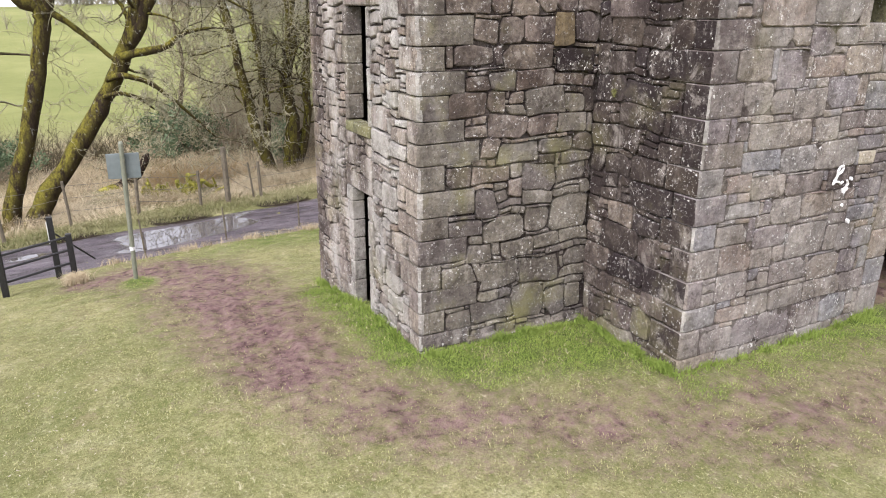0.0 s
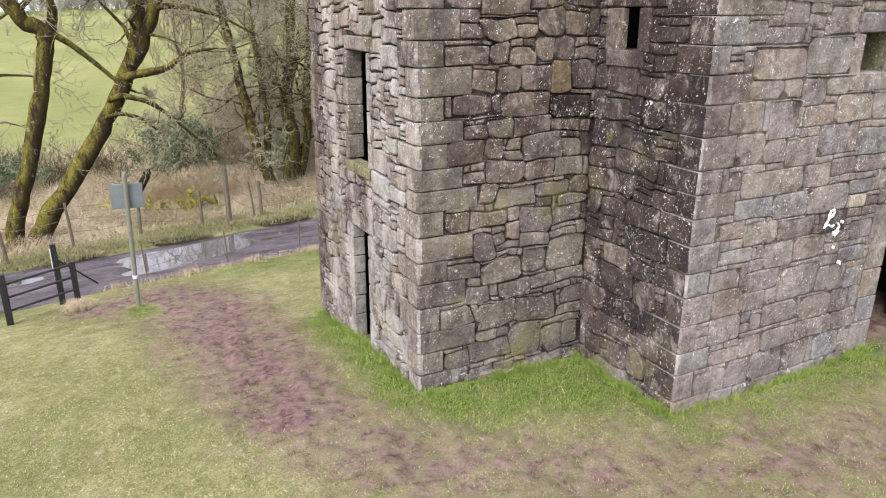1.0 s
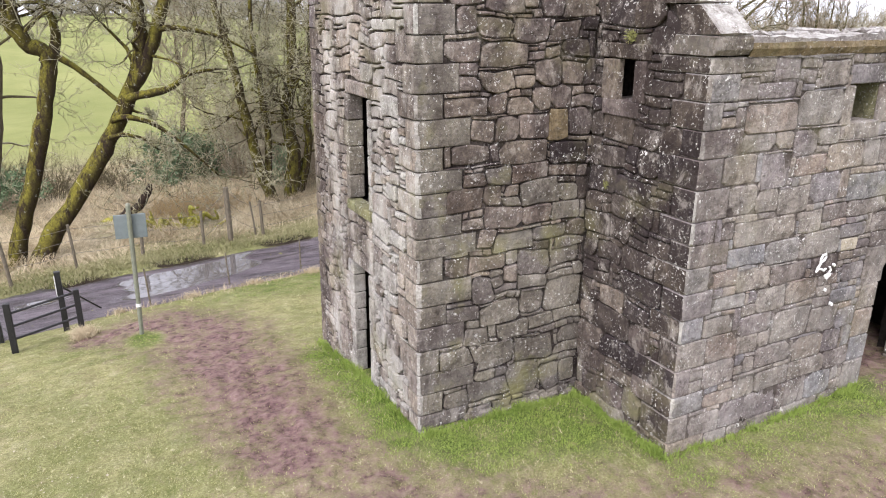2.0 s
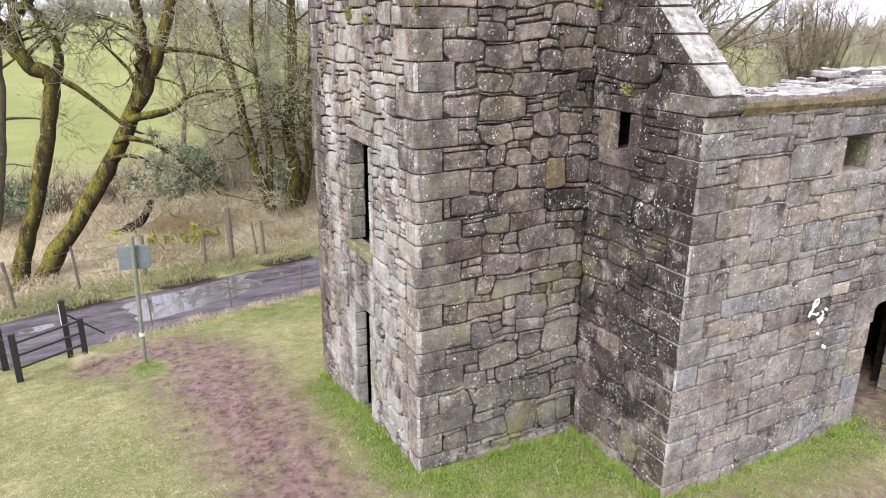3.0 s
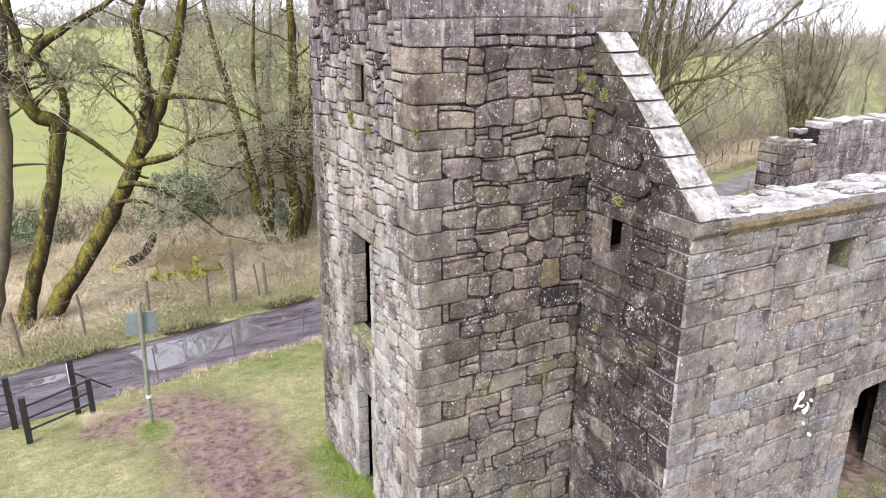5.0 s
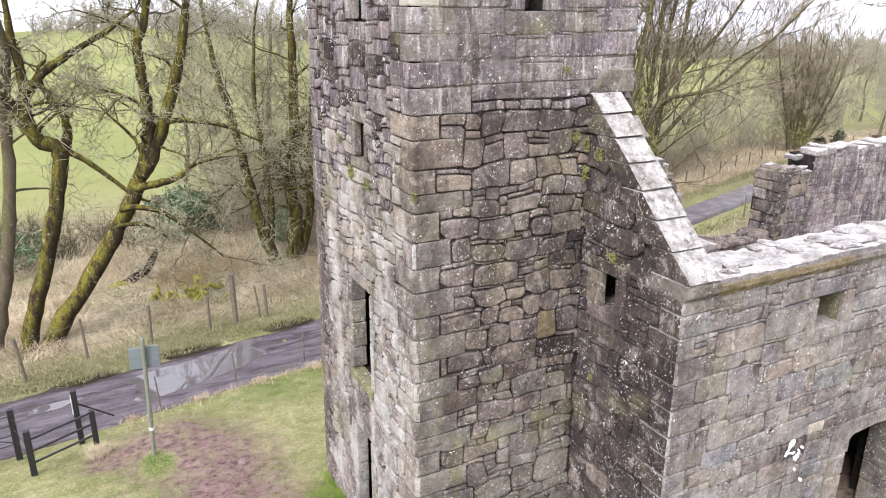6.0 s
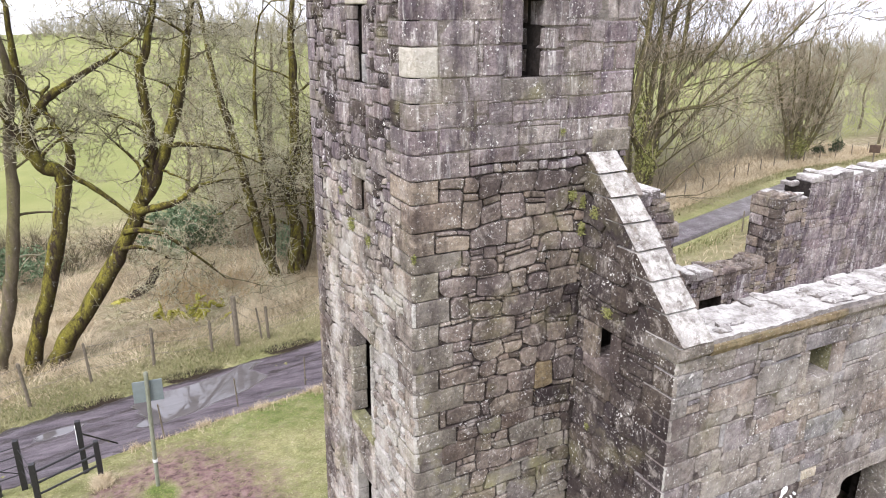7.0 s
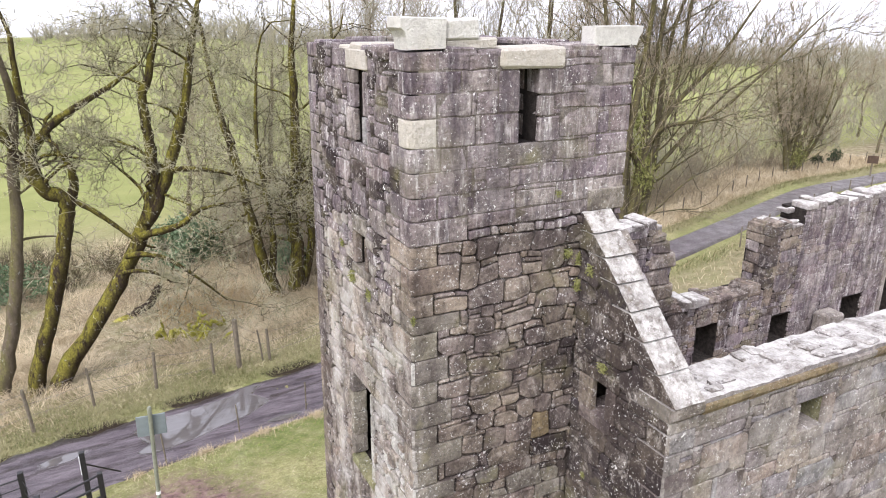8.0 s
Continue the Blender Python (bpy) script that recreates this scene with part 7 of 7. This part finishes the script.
tuft = 0.5 + 0.5 * np.sin(9 * x + 7 * y + 2 * np.sin(5 * x - 3 * y))
ok = (g.random(n) < 0.25 + 0.75 * tuft) & ~inside_walls(x, y) & ~((at == 3) & (x > 5.9) & (x < 7.3))
x, y, tuft = x[ok], y[ok], tuft[ok]
k = len(x)
blades("lush_grass", "tufts of longer grass at the walls' foot", x, y, g.uniform(0.04, 0.1, k) + 0.09 * tuft * g.random(k), g.uniform(0.006, 0.011, k), g.uniform(0.2, 1.0, k), LUSH, 22)
n = 5200
x, y = g.uniform(-0.7, 2.6, n), g.uniform(-1.5, 3.8, n)
ok = (g.random(n) < lush_mask(x, y) * (np.sin(5 * x + 3 * np.sin(4 * y)) > 0.1)) & ~inside_walls(x, y)
x, y = x[ok], y[ok]
k = len(x)
blades("withered_grass", "withered straw blades among the green grass", x, y, g.uniform(0.03, 0.1, k), g.uniform(0.004, 0.008, k), g.uniform(0.6, 1.6, k), STRAW, 23)
# rough straw beyond the lane
n = 230000
x, y = g.uniform(-16, 16, n), g.uniform(11, 34, n)
s = y - road_line(x)
clump = 0.5 + 0.5 * np.sin(x * 1.7 + 2 * np.sin(y * 0.9)) * np.sin(y * 1.4 + np.sin(x))
spare = (np.abs(x + 1.0) < 2.6) & (np.abs(y - 20.0) < 2.6)
ok = (s > 2.1) & (g.random(n) < np.clip((s - 2.3) / 3.2, 0.1, 1)) & (g.random(n) > 0.75 * spare) & (g.random(n) < np.clip(0.25 + clump, 0, 1) * np.clip(1.5 - s / 16, 0.25, 1))
x, y, s = x[ok], y[ok], s[ok]
k = len(x)
blades("rough_grass", "long dead straw-coloured grass beyond the lane", x, y, g.uniform(0.12, 0.6, k) * (0.5 + clump[ok]) * np.clip(0.3 + (s - 1.9) / 5, 0.3, 1) * np.where(spare[ok], 0.5, 1.0), g.uniform(0.006, 0.016, k), g.uniform(0.7, 2.3, k), STRAW, 3, True)
n = 90000
x = g.uniform(-16, 16, n)
s = np.abs(g.normal(0, 2.5, n)) + 1.42
y = road_line(x) + s
blades("verge_grass", "green verge grass edging the lane", x, y, g.uniform(0.04, 0.15, n), g.uniform(0.01, 0.02, n), g.uniform(0.5, 1.5, n), STRAW_GREEN, 4)
n = 9000
x = g.uniform(12, 60, n)
s = (np.abs(g.normal(0, 0.5, n)) + 1.45) * np.where(g.random(n) < 0.5, -1, 1)
y = road_line(x) + s
blades("verge_grass", "tired green and straw grass on the verges", x, y, g.uniform(0.06, 0.25, n), g.uniform(0.02, 0.05, n), g.uniform(0.3, 1.3, n), STRAW_GREEN, 14)
n = 3600
x = g.uniform(-3.2, 9, n)
x = x - 0.35 * np.sin(x * 4.1) + g.normal(0, 0.1, n)
s = -1.36 - np.abs(g.normal(0, 0.26, n))
y = road_line(x) + s
blades("edge_grass", "pale dead grass along the lawn's edge", x, y, g.uniform(0.04, 0.24, n), g.uniform(0.006, 0.012, n), g.uniform(0.3, 1.3, n), STRAW, 5)
n = 62000
x = g.uniform(10, 52, n)
y = road_line(x) + np.where(g.random(n) < 0.85, 1.8 + np.abs(g.normal(0, 2.6, n)), -1.6 - 5 * g.random(n))
s = y - road_line(x)
ok = ((s > 2.0) & (s < 11)) | ((s < -1.6) & (y > 6.2) & (x < 34) & (g.random(n) < 0.25))
x, y, s = x[ok], y[ok], s[ok]
k = len(x)
blades("rough_grass", "pale dead grass on the lane's banks", x, y, g.uniform(0.15, 0.75, k) * np.where(s > 0, np.clip((s - 1.4) * 0.6, 0.3, 1.0), 0.5), g.uniform(0.014, 0.034, k), g.uniform(0.4, 1.6, k), STRAW, 6)
n = 1500
x = -3.78 + g.normal(0, 0.09, n)
y = 7.52 + g.normal(0, 0.11, n)
blades("dead_tussock", "dead straw tussock at the gate post", x, y, g.uniform(0.08, 0.3, n), g.uniform(0.006, 0.012, n), g.uniform(0.3, 1.4, n), STRAW, 7)


def wall_plant(x, y, z, out, size, seed, label):
    """A small tuft growing from a joint."""
    r = np.random.default_rng(seed)
    n = 220
    o = np.array((x, y, z))
    size = size * 0.75
    d = r.normal(0, 1, (n, 3)) + np.array(out) * 1.0 + np.array((0, 0, 0.3))
    d /= np.linalg.norm(d, axis=1)[:, None]
    o = o + np.clip(r.normal(0, 0.3, (n, 3)), -0.5, 0.5) * size * np.where(np.abs(np.array(out)) > 0.45, 0.25, 1.0)
    tip = o + d * size * r.uniform(0.12, 0.45, (n, 1))
    w = np.cross(d, r.normal(0, 1, (n, 3)))
    w /= np.linalg.norm(w, axis=1)[:, None]
    w *= size * 0.055
    mid = (o + tip) / 2
    verts = np.stack([o * 0.3 + mid * 0.7 - w, tip, mid * 0.7 + o * 0.3 + w], 1).reshape(-1, 3)
    ob = part("wall_plant", tri_mesh("wall_plant", verts, np.arange(3 * n).reshape(-1, 3), IVY), None, None)
    tagged(ob, label, "plant", "plants on the walls")


for k, (x, y, z, out, size) in enumerate(((0.02, -0.02, 5.70, (-0.5, -0.6, 0), 0.14), (2.40, -0.62, 4.80, (-1, 0, 0), 0.17), (2.36, -0.03, 5.75, (-0.5, -0.7, 0), 0.2), (2.36, -0.04, 6.1, (-0.5, -0.7, 0), 0.18),
                                          (2.2, -0.02, 6.2, (0, -1, 0), 0.16), (2.40, -0.25, 6.0, (-1, 0, 0), 0.18), (-0.02, 1.9, 5.62, (-1, 0, 0), 0.2), (-0.02, 1.3, 5.55, (-1, 0, 0), 0.16),
                                          (-0.02, 2.3, 6.0, (-1, 0, 0), 0.13), (2.38, -0.4, 3.05, (-1, 0, 0), 0.1), (2.0, -0.02, 7.0, (0, -1, 0), 0.1))):
    wall_plant(x, y, z, out, size, 200 + k, "small green plant rooted in a wall joint")


# pale fallen leaves on the lawn
g = np.random.default_rng(91)
n = 70
x = -4.15 + g.normal(0, 0.35, n)
y = -0.1 + g.normal(0, 0.7, n) + 1.2 * g.random(n)
c = np.c_[x, y, land(x, y) + 0.035]
a = np.c_[g.normal(0, 1, (n, 2)), g.normal(0, 0.3, n)]
a *= (g.uniform(0.008, 0.02, n) / np.linalg.norm(a, axis=1))[:, None]
b = np.cross(a, np.c_[g.normal(0, 0.3, (n, 2)), np.ones(n)]) * 0.7
verts = np.stack([c - a, c + b - (0, 0, 0.006), c + a, c - b - (0, 0, 0.006)], 1).reshape(-1, 3)
tagged(part("leaf_litter", tri_mesh("leaf_litter", verts, np.arange(4 * n).reshape(-1, 4), plain_material("bleached_dead_leaves", (0.3, 0.25, 0.18), (0.5, 0.45, 0.37), 30, 0.9)), None, None), "pale bleached dead leaves scattered on the lawn", "leaves", kind="stuff")
